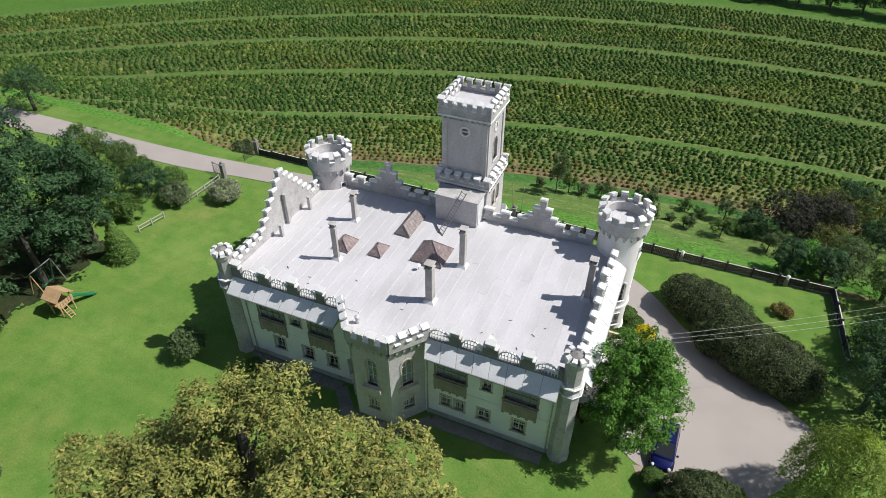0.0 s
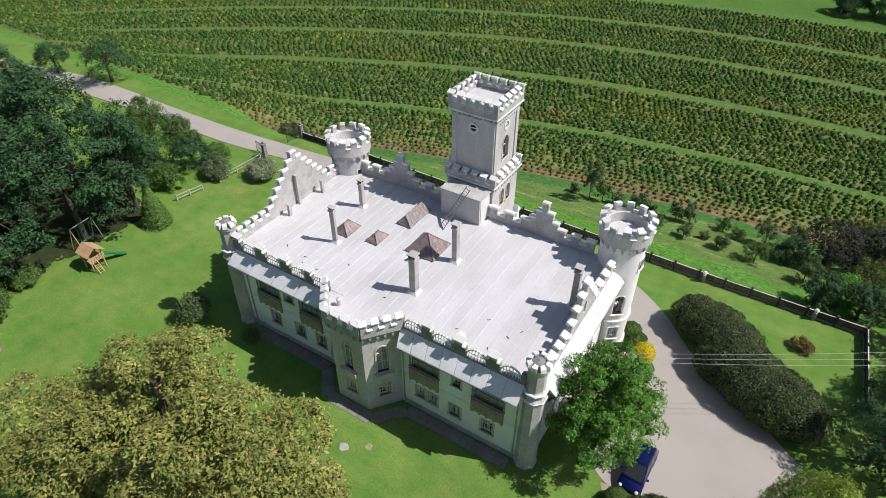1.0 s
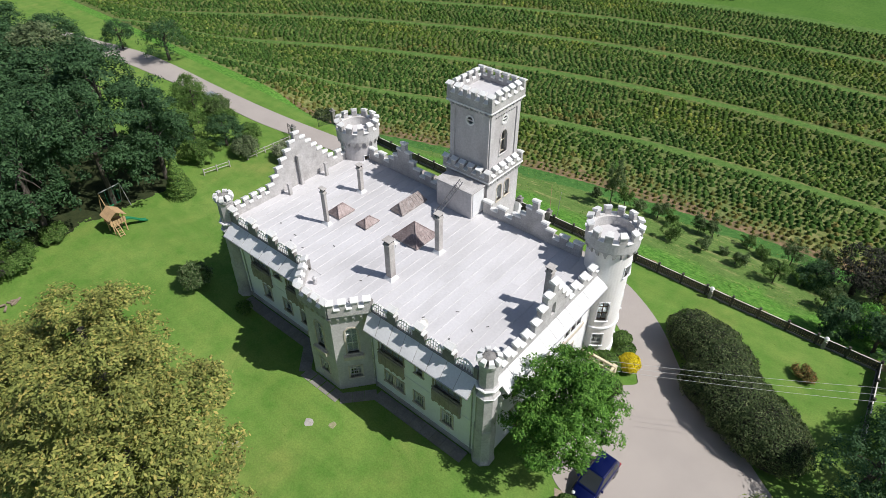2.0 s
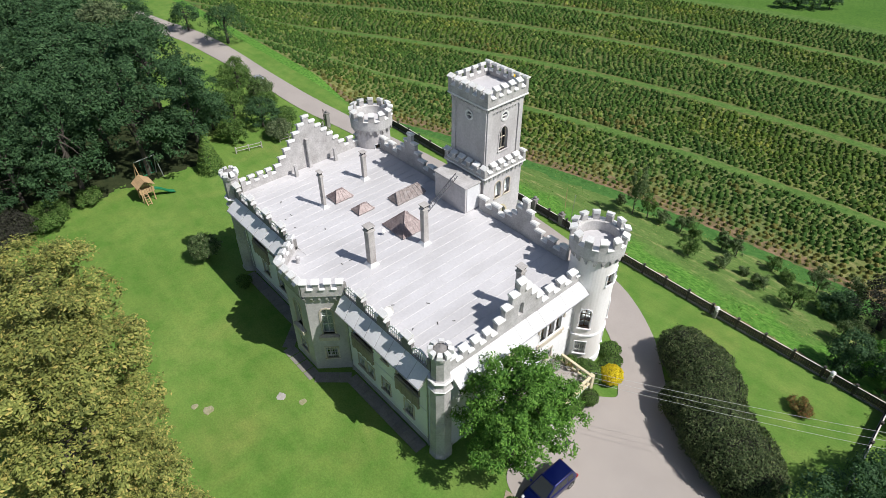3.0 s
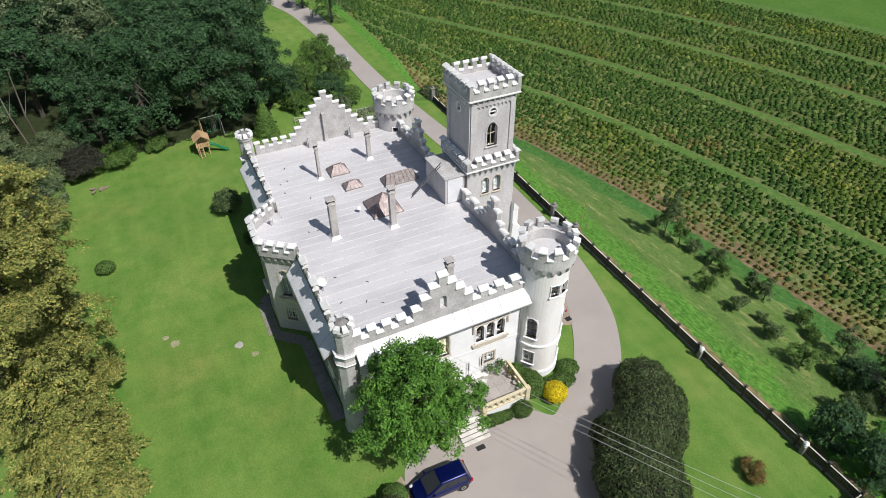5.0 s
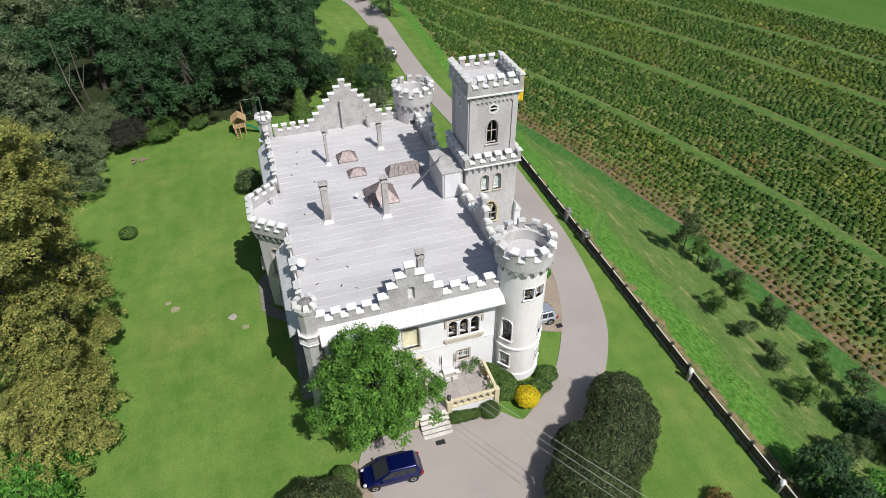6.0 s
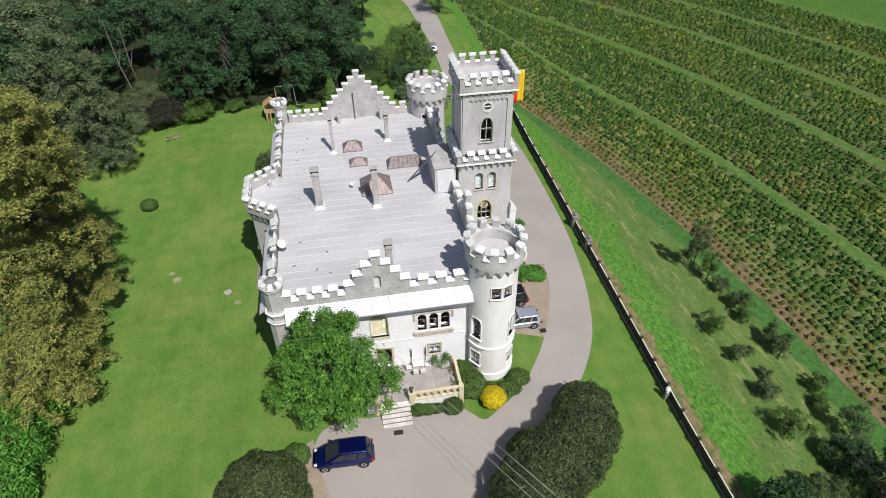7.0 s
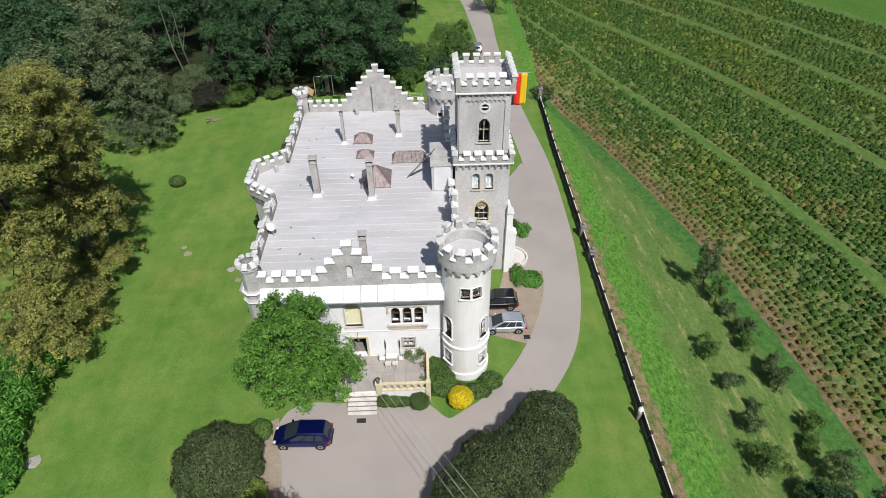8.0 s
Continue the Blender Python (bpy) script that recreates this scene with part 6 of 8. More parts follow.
# ---------------------------------------------------------------- fence and gate
def fence():
    ob = thing("garden_fence", (-18, 60.6, 0), "dark slatted timber fence with pale rails and concrete posts", "fence")
    line = [(-55.0, 61.6), (-40.0, 61.1), (-26.0, 60.9), (-10.0, 60.7), (6.0, 60.5), (19.4, 60.6), (20.1, 50.5)]
    bm = bmesh.new()
    box(bm, -0.1, 0.1, -0.1, 0.1, -0.4, 1.25, 0.015)
    box(bm, -0.13, 0.13, -0.13, 0.13, 1.25, 1.31, 0.015)
    post = mesh_of("post", bm, DARKWOOD)
    bm = bmesh.new()
    box(bm, -0.086, 0.086, -0.012, 0.012, 0.12, 1.0, 0.004)
    slat = mesh_of("slat", bm, DARKWOOD)
    rest = bmesh.new()
    for a, b in zip(line, line[1:]):
        a, b = Vector(a), Vector(b)
        L = (b - a).length
        k = round(L / 2.55)
        t = math.degrees(math.atan2(b.y - a.y, b.x - a.x))
        for i in range(k):
            p, e = a.lerp(b, i / k), a.lerp(b, (i + 1) / k)
            zp, ze = float(gz(*p)), float(gz(*e))
            piece("post", post, ob, pose(p.x, p.y, zp, 0, 0, t))
            bm = bmesh.new()
            w = (e - p).length
            q = pose((p.x + e.x) / 2, (p.y + e.y) / 2, (zp + ze) / 2, 0, 0, t)
            box(bm, -w / 2 + 0.1, w / 2 - 0.1, -0.09, 0.09, -0.4, 0.14, 0.01, m=q)
            part("plinth", bm, DARKSTONE, ob)
            for z in (0.42, 0.98):
                bm = bmesh.new()
                box(bm, -w / 2 + 0.1, w / 2 - 0.1, -0.06, -0.015, z - 0.03, z + 0.035, 0.006, m=q)
                part("rail", bm, DARKWOOD, ob)
            bm = bmesh.new()
            box(bm, -w / 2 + 0.1, w / 2 - 0.1, -0.05, 0.05, 1.003, 1.055, 0.008, m=q)
            part("cap_rail", bm, STEPSTONE, ob, "pale weathered cap rail")
            for j in range(14):
                m = q @ pose(-w / 2 + w * (j + 0.5) / 14, 0, 0)
                if p.x > -14 and b.x > -14:
                    piece("slat", slat, ob, m)
                else:
                    box(rest, -0.086, 0.086, -0.012, 0.012, 0.12, 1.05, m=m)
    tagged(part("far_slats", rest, DARKWOOD, ob), kind="stuff")


fence()


def gate_pillar(x, y, h, label, mat):
    z = float(gz(x, y))
    ob = thing("gate_pillar", (x, y, z), label, "gate pillar", group="gate pillars")
    bm = bmesh.new()
    box(bm, x - 0.28, x + 0.28, y - 0.28, y + 0.28, z - 0.3, z + h, 0.03)
    part("shaft", bm, mat, ob)
    bm = bmesh.new()
    box(bm, x - 0.36, x + 0.36, y - 0.36, y + 0.36, z + h, z + h + 0.14, 0.03)
    part("cap", bm, mat, ob)
    bm = bmesh.new()
    ball(bm, (x, y, z + h + 0.3), 0.2, 1, 8)
    part("ball", bm, mat, ob)


for x, y, h, mt in ((-20.3, 60.8, 1.45, DARKSTONE), (-16.2, 60.9, 1.3, DARKSTONE), (-55.2, 61.6, 2.2, DARKSTONE), (-54.8, 53.8, 2.2, DARKSTONE)):
    gate_pillar(x, y, h, "grey stone gate pillar with a cap and ball", mt)


def iron_gate(x, y, turn, w, h):
    z = float(gz(x, y))
    ob = thing("iron_gate", (x, y, z), "dark iron gate leaf standing beside its stone pillar", "gate")
    m = pose(x, y, z, 0, 0, turn)
    bm = bmesh.new()
    for a, b in (((0, 0.1), (0, h)), ((w, 0.1), (w, h)), ((0, 0.15), (w, 0.15)), ((0, h - 0.1), (w, h - 0.1))):
        rod(bm, m @ Vector((a[0], 0, a[1])), m @ Vector((b[0], 0, b[1])), 0.035, n=6)
    part("gate_frame", bm, IRON, ob)
    for i in range(1, 14):
        bm = bmesh.new()
        rod(bm, m @ Vector((w * i / 14, 0, 0.15)), m @ Vector((w * i / 14, 0, h + 0.05)), 0.022, 0.01, 6)
        part("bar", bm, IRON, ob)


iron_gate(-55.2, 61.2, -95, 2.4, 1.7)
iron_gate(-54.9, 54.2, 170, 2.4, 1.7)


def leaning_pole():
    x, y = -16.75, 62.2
    z = float(gz(x, y))
    ob = thing("pole", (x, y, z), "thin pale pole leaning beside the gate pillar", "pole")
    bm = bmesh.new()
    rod(bm, (x, y, z - 0.2), (x - 0.4, y + 0.35, 3.9), 0.035, 0.02, 6)
    part("rod", bm, PALEWOOD, ob)


leaning_pole()


def fence_urn(x, y):
    z = float(gz(x, y))
    ob = thing("fence_ornament", (x, y, z), "white stone ornament on the fence plinth", "ornament")
    bm = bmesh.new()
    box(bm, x - 0.16, x + 0.16, y - 0.16, y + 0.16, z - 0.2, z + 0.9, 0.02)
    part("plinth", bm, DARKSTONE, ob)
    bm = bmesh.new()
    lathe(bm, (x, y, z + 0.9), [(0.12, 0), (0.08, 0.06), (0.18, 0.18), (0.22, 0.32), (0.14, 0.36), (0.2, 0.46), (0.08, 0.56)], 14)
    part("urn", bm, CAPWHITE, ob)


fence_urn(3.9, 60.25)
fence_urn(14.8, 60.35)


def low_fence(pts):
    """The short white rail fence by the west lawn."""
    ob = thing("rail_fence", (*pts[0], float(gz(*pts[0]))), "short weathered wooden rail fence on the lawn edge", "fence")
    for a, b in zip(pts, pts[1:]):
        a, b = Vector(a), Vector(b)
        k = max(1, round((b - a).length / 1.6))
        for i in range(k + 1):
            p = a.lerp(b, i / k)
            z = float(gz(*p))
            bm = bmesh.new()
            box(bm, p.x - 0.07, p.x + 0.07, p.y - 0.07, p.y + 0.07, z - 0.2, z + 0.95, 0.01)
            part("post", bm, CONCRETE, ob)
        za, zb = float(gz(*a)), float(gz(*b))
        for h in (0.35, 0.8):
            bm = bmesh.new()
            rod(bm, (*a, za + h), (*b, zb + h), 0.05, n=6)
            part("rail", bm, CONCRETE, ob)


low_fence([(-55.8, 39.6), (-55.4, 43.2)])
low_fence([(-55.3, 46.0), (-55.2, 53.2)])

# thin pole by the north gate, and the power line
ob = thing("flag_pole", (-15.6, 61.9, -0.3), "thin white metal pole on the meadow edge", "pole")
bm = bmesh.new()
rod(bm, (-15.6, 61.9, -0.5), (-15.5, 62.0, 3.8), 0.035, 0.02, 8)
part("shaft", bm, STEEL, ob)
bm = bmesh.new()
ball(bm, (-15.5, 62.0, 3.82), 0.05, 1, 6)
part("knob", bm, STEEL, ob)


def power_line():
    bx, by = 25.0, 52.0
    z = float(gz(bx, by))
    ob = thing("utility_pole", (bx, by, z), "weathered wooden utility pole with a crossarm", "utility pole")
    bm = bmesh.new()
    rod(bm, (bx, by, z - 0.5), (bx, by, z + 8.9), 0.15, 0.11, 10)
    part("post", bm, BARK, ob)
    bm = bmesh.new()
    box(bm, -0.9, 0.9, -0.05, 0.05, 8.4, 8.52, 0.01, m=pose(bx, by, z, 0, 0, 120))
    part("crossarm", bm, BARK, ob)
    for k in (-0.75, 0.0, 0.75):
        p = pose(bx, by, z, 0, 0, 120) @ Vector((k, 0, 8.52))
        bm = bmesh.new()
        lathe(bm, p, [(0.04, 0), (0.06, 0.05), (0.04, 0.1), (0.05, 0.15), (0.02, 0.18)], 8)
        part("insulator", bm, WHITEWOOD, ob)
        a, b = Vector((X1 + 0.02, 34.6 + k * 0.45, 8.95 + k * 0.12)), p + Vector((0, 0, 0.16))
        w = thing("power_cable", a, "thin pale overhead power cable to the house", "cable", group="overhead cables")
        bm = bmesh.new()
        side = (b - a).cross(Vector((0, 0, 1))).normalized()
        rings = []
        for i in range(19):
            s = i / 18
            q = a.lerp(b, s) + Vector((0, 0, -0.5 * 4 * s * (1 - s)))
            rings.append([bm.verts.new(q + side * 0.011 * math.cos(u * math.tau / 5) + Vector((0, 0, 0.011 * math.sin(u * math.tau / 5)))) for u in range(5)])
        for ra, rb in zip(rings, rings[1:]):
            for u in range(5):
                bm.faces.new((ra[u], ra[(u + 1) % 5], rb[(u + 1) % 5], rb[u]))
        bm.faces.new(rings[0][::-1]), bm.faces.new(rings[-1])
        part("strand", bm, CABLE, w)


power_line()


# ---------------------------------------------------------------- tower banner
def banner():
    x, y0, y1, z0, z1 = -18.0, 51.15, 52.8, 17.3, 20.3
    ob = thing("tower_banner", (x, y0, z1), "vertical red and yellow striped cloth banner hanging from the tower", "banner")
    bm = bmesh.new()
    rod(bm, (x, y0 - 0.2, z1 + 0.05), (x, y1 + 0.15, z1 + 0.05), 0.035, n=8)
    part("staff", bm, STEEL, ob)
    cols = ((0.02, 0.02, 0.02), (0.75, 0.03, 0.02), (0.85, 0.55, 0.01))
    w = (y1 - y0) / 3
    for k, (nm, col) in enumerate(zip(("black_stripe", "red_stripe", "yellow_stripe"), cols)):
        bm = bmesh.new()
        rows = []
        for j in range(15):
            z = z1 - (z1 - z0) * j / 14
            rows.append([bm.verts.new((x + 0.07 * math.sin(7 * (y0 + w * (k + i / 4)) + 0.8 * z) * j / 14, y0 + w * (k + i / 4), z)) for i in range(5)])
        for p, q in zip(rows, rows[1:]):
            for i in range(4):
                bm.faces.new((p[i], p[i + 1], q[i + 1], q[i]))
        r = bmesh.ops.extrude_face_region(bm, geom=list(bm.faces))
        bmesh.ops.translate(bm, verts=[v for v in r["geom"] if isinstance(v, bmesh.types.BMVert)], vec=(0.012, 0, 0))
        bmesh.ops.recalc_face_normals(bm, faces=bm.faces)
        part(nm, bm, plain(nm + "_cloth", col, 0.8), ob, smooth=True)


banner()


# ---------------------------------------------------------------- cars
def soften(ob, width):
    """Rounded panel edges."""
    m = ob.modifiers.new("edges", "BEVEL")
    m.width, m.segments, m.limit_method, m.angle_limit, m.harden_normals = width, 3, "ANGLE", radians(18), False


def car(at, heading, L, W, H, paint_col, label, hatch=0.2, metal=0.3):
    """A parked car, nose towards +x before it is turned: lofted body, cabin with separate panes, wheels, lamps, mirrors."""
    paint = plain("car_paint", paint_col, 0.28, metal, 0.8)
    m = pose(*at, 0, 0, heading)
    ob = thing("car", at, label, "car")

    def put(name, bm, mat, parent=ob, lab="", sm=False):
        me = mesh_of(name, bm, mat, sm)
        return tagged(piece(name, me, parent, m), lab)
    hl, hw = L / 2, W / 2
    gc = 0.28
    belt = H * 0.59
    # body: rings across, from tail to nose
    st = [(-hl, 0.70, 0.50, belt * 0.80), (-hl + 0.08, 0.88, 0.34, belt * 0.96), (-hl + 0.45, 1.0, gc, belt * 1.0), (-0.3, 1.0, gc, belt * 0.985), (hl * 0.38, 1.0, gc, belt * 0.96),
          (hl * 0.62, 0.98, gc, belt * 0.90), (hl - 0.38, 0.92, gc + 0.02, belt * 0.80), (hl - 0.10, 0.76, 0.36, belt * 0.66), (hl, 0.52, 0.44, belt * 0.54)]
    bm = bmesh.new()
    rings = []
    for x, ws, z0, z1 in st:
        w = hw * ws
        sec = [(-w * 0.94, z0), (-w, z0 + 0.12), (-w, z0 + (z1 - z0) * 0.6), (-w * 0.96, z1 - 0.08), (-w * 0.86, z1), (w * 0.86, z1), (w * 0.96, z1 - 0.08), (w, z0 + (z1 - z0) * 0.6), (w, z0 + 0.12), (w * 0.94, z0)]
        rings.append([bm.verts.new((x, y, z)) for y, z in sec])
    for p, q in zip(rings, rings[1:]):
        for i in range(len(p)):
            j = (i + 1) % len(p)
            bm.faces.new((p[i], q[i], q[j], p[j]))
    bm.faces.new(rings[0]), bm.faces.new(rings[-1][::-1])
    bmesh.ops.recalc_face_normals(bm, faces=bm.faces)
    body = put("body", bm, paint, sm=True)
    soften(body, 0.17)
    # cabin
    a0, a1 = -hl + 0.10, hl * 0.64
    b0, b1 = -hl + 0.14 + 0.5 * (hatch + 0.4), hl * 0.10
    wb, wt_ = hw * 0.93, hw * 0.74
    bot = [(a0, -wb), (a1, -wb * 0.96), (a1, wb * 0.96), (a0, wb)]
    top = [(b0, -wt_), (b1, -wt_), (b1, wt_), (b0, wt_)]
    bm = bmesh.new()
    lo = [bm.verts.new((x, y, belt * 0.95)) for x, y in bot]
    hi = [bm.verts.new((x, y, H - 0.05)) for x, y in top]
    cap = [bm.verts.new((x * 0.96 + 0.03 * (b0 + b1) / 2, y * 0.9, H)) for x, y in top]
    for p, q in ((lo, hi), (hi, cap)):
        for i in range(4):
            bm.faces.new((p[i], p[(i + 1) % 4], q[(i + 1) % 4], q[i]))
    bm.faces.new(cap)
    bmesh.ops.recalc_face_normals(bm, faces=bm.faces)
    cabin = put("cabin", bm, paint, sm=True)
    soften(cabin, 0.11)

    def pane(name, q, s0, s1, t0, t1):
        """A pane on one side of the cabin, between shares of its width and height, set just proud."""
        A, B, C, D = (Vector(v) for v in q)
        f = lambda s, t: A.lerp(B, s).lerp(D.lerp(C, s), t)
        pts = [f(s0, t0), f(s1, t0), f(s1, t1), f(s0, t1)]
        n = (pts[1] - pts[0]).cross(pts[3] - pts[0]).normalized()
        c = sum(pts, Vector()) / 4
        if n.dot(c - Vector(((b0 + b1) / 2, 0, belt))) < 0:
            n = -n
        bm = bmesh.new()
        vs = [bm.verts.new(p + n * 0.008) for p in pts] + [bm.verts.new(p - n * 0.02) for p in pts]
        bm.faces.new(vs[:4])
        for i in range(4):
            bm.faces.new((vs[i], vs[4 + i], vs[4 + (i + 1) % 4], vs[(i + 1) % 4]))
        bmesh.ops.recalc_face_normals(bm, faces=bm.faces)
        put(name, bm, CARGLASS, cabin, "dark car glass")
    L3 = [(x, y, belt * 0.95) for x, y in bot]
    H3 = [(x, y, H - 0.05) for x, y in top]
    pane("windscreen", (L3[1], L3[2], H3[2], H3[1]), 0.06, 0.94, 0.1, 0.96)
    pane("rear_window", (L3[3], L3[0], H3[0], H3[3]), 0.1, 0.9, 0.3, 0.94)
    for q in ((L3[0], L3[1], H3[1], H3[0]), (L3[3], L3[2], H3[2], H3[3])):
        pane("side_window", q, 0.10, 0.30, 0.16, 0.88)
        pane("side_window", q, 0.34, 0.60, 0.14, 0.90)
        pane("side_window", q, 0.63, 0.90, 0.12, 0.90)
    for sx in (-hl + 0.78, hl - 0.82):
        for sy in (-1, 1):
            y = sy * (hw - 0.1)
            bm = bmesh.new()
            prof = [(0.20, -0.11), (0.31, -0.10), (0.335, -0.06), (0.335, 0.06), (0.31, 0.10), (0.20, 0.11)]
            lathe(bm, (0, 0, 0), prof, 20)
            bm.transform(pose(sx, y, 0.335, 90, 0, 0))
            wheel = put("wheel", bm, TYRE, ob, "black tyre")
            bm = bmesh.new()
            lathe(bm, (0, 0, 0), [(0.21, -0.115), (0.21, 0.115), (0.17, 0.125), (0.05, 0.10)], 14)
            if sy > 0:
                bm.transform(pose(0, 0, 0, 180, 0, 0))
            bm.transform(pose(sx, y, 0.335, 90, 0, 0))
            put("rim", bm, STEEL, wheel, "silver alloy rim")
            bm = bmesh.new()      # dark wheel arch
            lathe(bm, (0, 0, 0), [(0.40, -0.02), (0.40, 0.02), (0.34, 0.03)], 20)
            bm.transform(pose(sx, sy * (hw - 0.012), 0.35, 90, 0, 0))
            put("wheel_arch", bm, TYRE, ob)
    for sy in (-1, 1):
        bm = bmesh.new()
        ball(bm, (0, 0, 0), 0.17, 0.6, 6)
        bm.transform(pose(hl - 0.16, sy * hw * 0.68, belt * 0.66) @ Matrix.Diagonal((1.0, 0.8, 1, 1)))
        put("headlight", bm, LAMPGLASS, body, "clear headlight")
        bm = bmesh.new()
        box(bm, -hl - 0.012, -hl + 0.22, sy * hw * 0.86 - 0.09, sy * hw * 0.86 + 0.09, belt * 0.66, belt * 0.95, 0.03)
        put("tail_light", bm, TAILGLASS, body, "red tail light")
        bm = bmesh.new()
        box(bm, hl * 0.40 - 0.08, hl * 0.40 + 0.08, sy * (hw + 0.09) - 0.09, sy * (hw + 0.09) + 0.09, belt * 0.98, belt * 0.98 + 0.15, 0.03)
        put("mirror", bm, paint, body)
    for x, nm in ((hl - 0.03, "front_bumper"), (-hl + 0.02, "rear_bumper")):
        bm = bmesh.new()
        box(bm, x - 0.09, x + 0.05, -hw * 0.74, hw * 0.74, 0.34, 0.52, 0.04)
        put(nm, bm, TYRE, body)
    for sy in (-1, 1):
        bm = bmesh.new()
        rod(bm, (b0 + 0.1, sy * wt_ * 0.9, H + 0.03), (b1 - 0.1, sy * wt_ * 0.9, H + 0.03), 0.018, n=6)
        put("roof_rail", bm, TYRE, cabin)
    return ob


CARGLASS = plain("car_glass", (0.03, 0.035, 0.04), 0.06)
TYRE = plain("tyre_rubber", (0.02, 0.02, 0.02), 0.85)
LAMPGLASS = plain("lamp_glass", (0.75, 0.78, 0.8), 0.1, 0.2)
TAILGLASS = plain("tail_glass", (0.35, 0.01, 0.01), 0.15)
car((5.3, 33.5, float(gz(5.3, 33.5)) + 0.065), -92, 4.45, 1.84, 1.66, (0.003, 0.008, 0.10), "dark blue family car parked on the forecourt under the tree", metal=0.55)
car((-6.65, 50.5, float(gz(-6.65, 50.5)) + 0.05), -90, 4.05, 1.74, 1.5, (0.50, 0.54, 0.62), "silver-blue hatchback parked beside the round tower", metal=0.5)
car((-9.75, 50.0, float(gz(-9.75, 50.0)) + 0.05), -90, 4.3, 1.78, 1.6, (0.008, 0.008, 0.01), "black car parked beside the round tower")
car((-75.4, 53.4, float(gz(-75.4, 53.4)) + 0.02), 178, 4.2, 1.75, 1.5, (0.40, 0.42, 0.45), "silver car parked on the grass beside the drive", metal=0.5)


# ---------------------------------------------------------------- play tower
def play_tower():
    x, y = -52.4, 26.2
    z = float(gz(x, y))
    ob = thing("play_tower", (x, y, z), "wooden play tower with pitched roof, green slide and swing", "play tower")
    for sx in (-0.7, 0.7):
        for sy in (-0.7, 0.7):
            bm = bmesh.new()
            box(bm, x + sx - 0.06, x + sx + 0.06, y + sy - 0.06, y + sy + 0.06, z - 0.2, z + 2.3, 0.01)
            part("post", bm, PALEWOOD, ob)
    bm = bmesh.new()
    box(bm, x - 0.8, x + 0.8, y - 0.8, y + 0.8, z + 1.2, z + 1.28, 0.01)
    part("platform", bm, PALEWOOD, ob)
    for i in range(6):
        for side in (-1, 1):
            bm = bmesh.new()
            a = -0.75 + 0.3 * i
            box(bm, x + side * 0.74, x + side * 0.79, y + a - 0.12, y + a + 0.12, z + 1.28, z + 1.85, 0.008)
            part("plank", bm, PALEWOOD, ob)
    for side in (-1, 1):
        for i in range(6):
            bm = bmesh.new()
            u0, u1 = i / 6, (i + 0.97) / 6
            q = [Vector((x - 1.05, y + side * 1.05 * (1 - u), z + 2.2 + 0.75 * u)) for u in (u0, u1)]
            r = [Vector((x + 1.05, v.y, v.z)) for v in q]
            f = bm.faces.new([bm.verts.new(v) for v in (q[0], r[0], r[1], q[1])])
            e = bmesh.ops.extrude_face_region(bm, geom=[f])
            bmesh.ops.translate(bm, verts=[v for v in e["geom"] if isinstance(v, bmesh.types.BMVert)], vec=(0, 0, -0.04))
            bmesh.ops.recalc_face_normals(bm, faces=bm.faces)
            part("roof_board", bm, PALEWOOD, ob)
    for k in (-0.25, 0.25):
        bm = bmesh.new()
        rod(bm, (x + 1.5, y + k - 0.3, z), (x + 0.75, y + k - 0.3, z + 1.25), 0.05, n=6)
        part("ladder_rail", bm, PALEWOOD, ob)
    for i in range(5):
        s = (i + 0.5) / 5
        bm = bmesh.new()
        rod(bm, (x + 1.5 - 0.75 * s, y - 0.58, z + 1.25 * s), (x + 1.5 - 0.75 * s, y - 0.02, z + 1.25 * s), 0.035, n=6)
        part("rung", bm, PALEWOOD, ob)
    bm = bmesh.new()
    rows = []
    for i in range(10):
        s = i / 9
        c = Vector((x + 0.3 + 0.4 * s, y + 0.8 + 2.3 * s, z + 1.25 - 1.1 * s + 0.12 * math.sin(s * 6)))
        rows.append([bm.verts.new(c + Vector((u, 0, h))) for u, h in ((-0.28, 0.14), (-0.25, 0.0), (0.25, 0.0), (0.28, 0.14))])
    for p, q in zip(rows, rows[1:]):
        for i in range(3):
            bm.faces.new((p[i], p[i + 1], q[i + 1], q[i]))
    e = bmesh.ops.extrude_face_region(bm, geom=list(bm.faces))
    bmesh.ops.translate(bm, verts=[v for v in e["geom"] if isinstance(v, bmesh.types.BMVert)], vec=(0, 0, -0.03))
    bmesh.ops.recalc_face_normals(bm, faces=bm.faces)
    part("slide", bm, plain("green_plastic", (0.02, 0.20, 0.09), 0.4), ob, "dark green plastic slide")
    sx, sy, ex, ey = x - 4.2, y + 0.6, x - 4.5, y + 3.3
    bm = bmesh.new()
    rod(bm, (sx, sy, z + 2.9), (ex, ey, z + 2.9), 0.06, n=8)
    part("swing_beam", bm, STEEL, ob)
    for px, py in ((sx, sy), (ex, ey)):
        for s in (-1, 1):
            bm = bmesh.new()
            rod(bm, (px + s * 0.9, py + s * 0.15, z - 0.1), (px, py, z + 2.9), 0.05, n=8)
            part("swing_leg", bm, PALEWOOD if px == sx else STEEL, ob)
    for s in (0.35, 0.7):
        p = Vector((sx, sy, z + 2.9)).lerp(Vector((ex, ey, z + 2.9)), s)
        bm = bmesh.new()
        for k in (-0.22, 0.22):
            rod(bm, p + Vector((0, k, 0)), p + Vector((0, k, -2.2)), 0.012, n=5)
        box(bm, p.x - 0.1, p.x + 0.1, p.y - 0.26, p.y + 0.26, p.z - 2.24, p.z - 2.20)
        part("swing", bm, plain("swing_green", (0.02, 0.25, 0.12), 0.5), ob, "green swing on ropes")


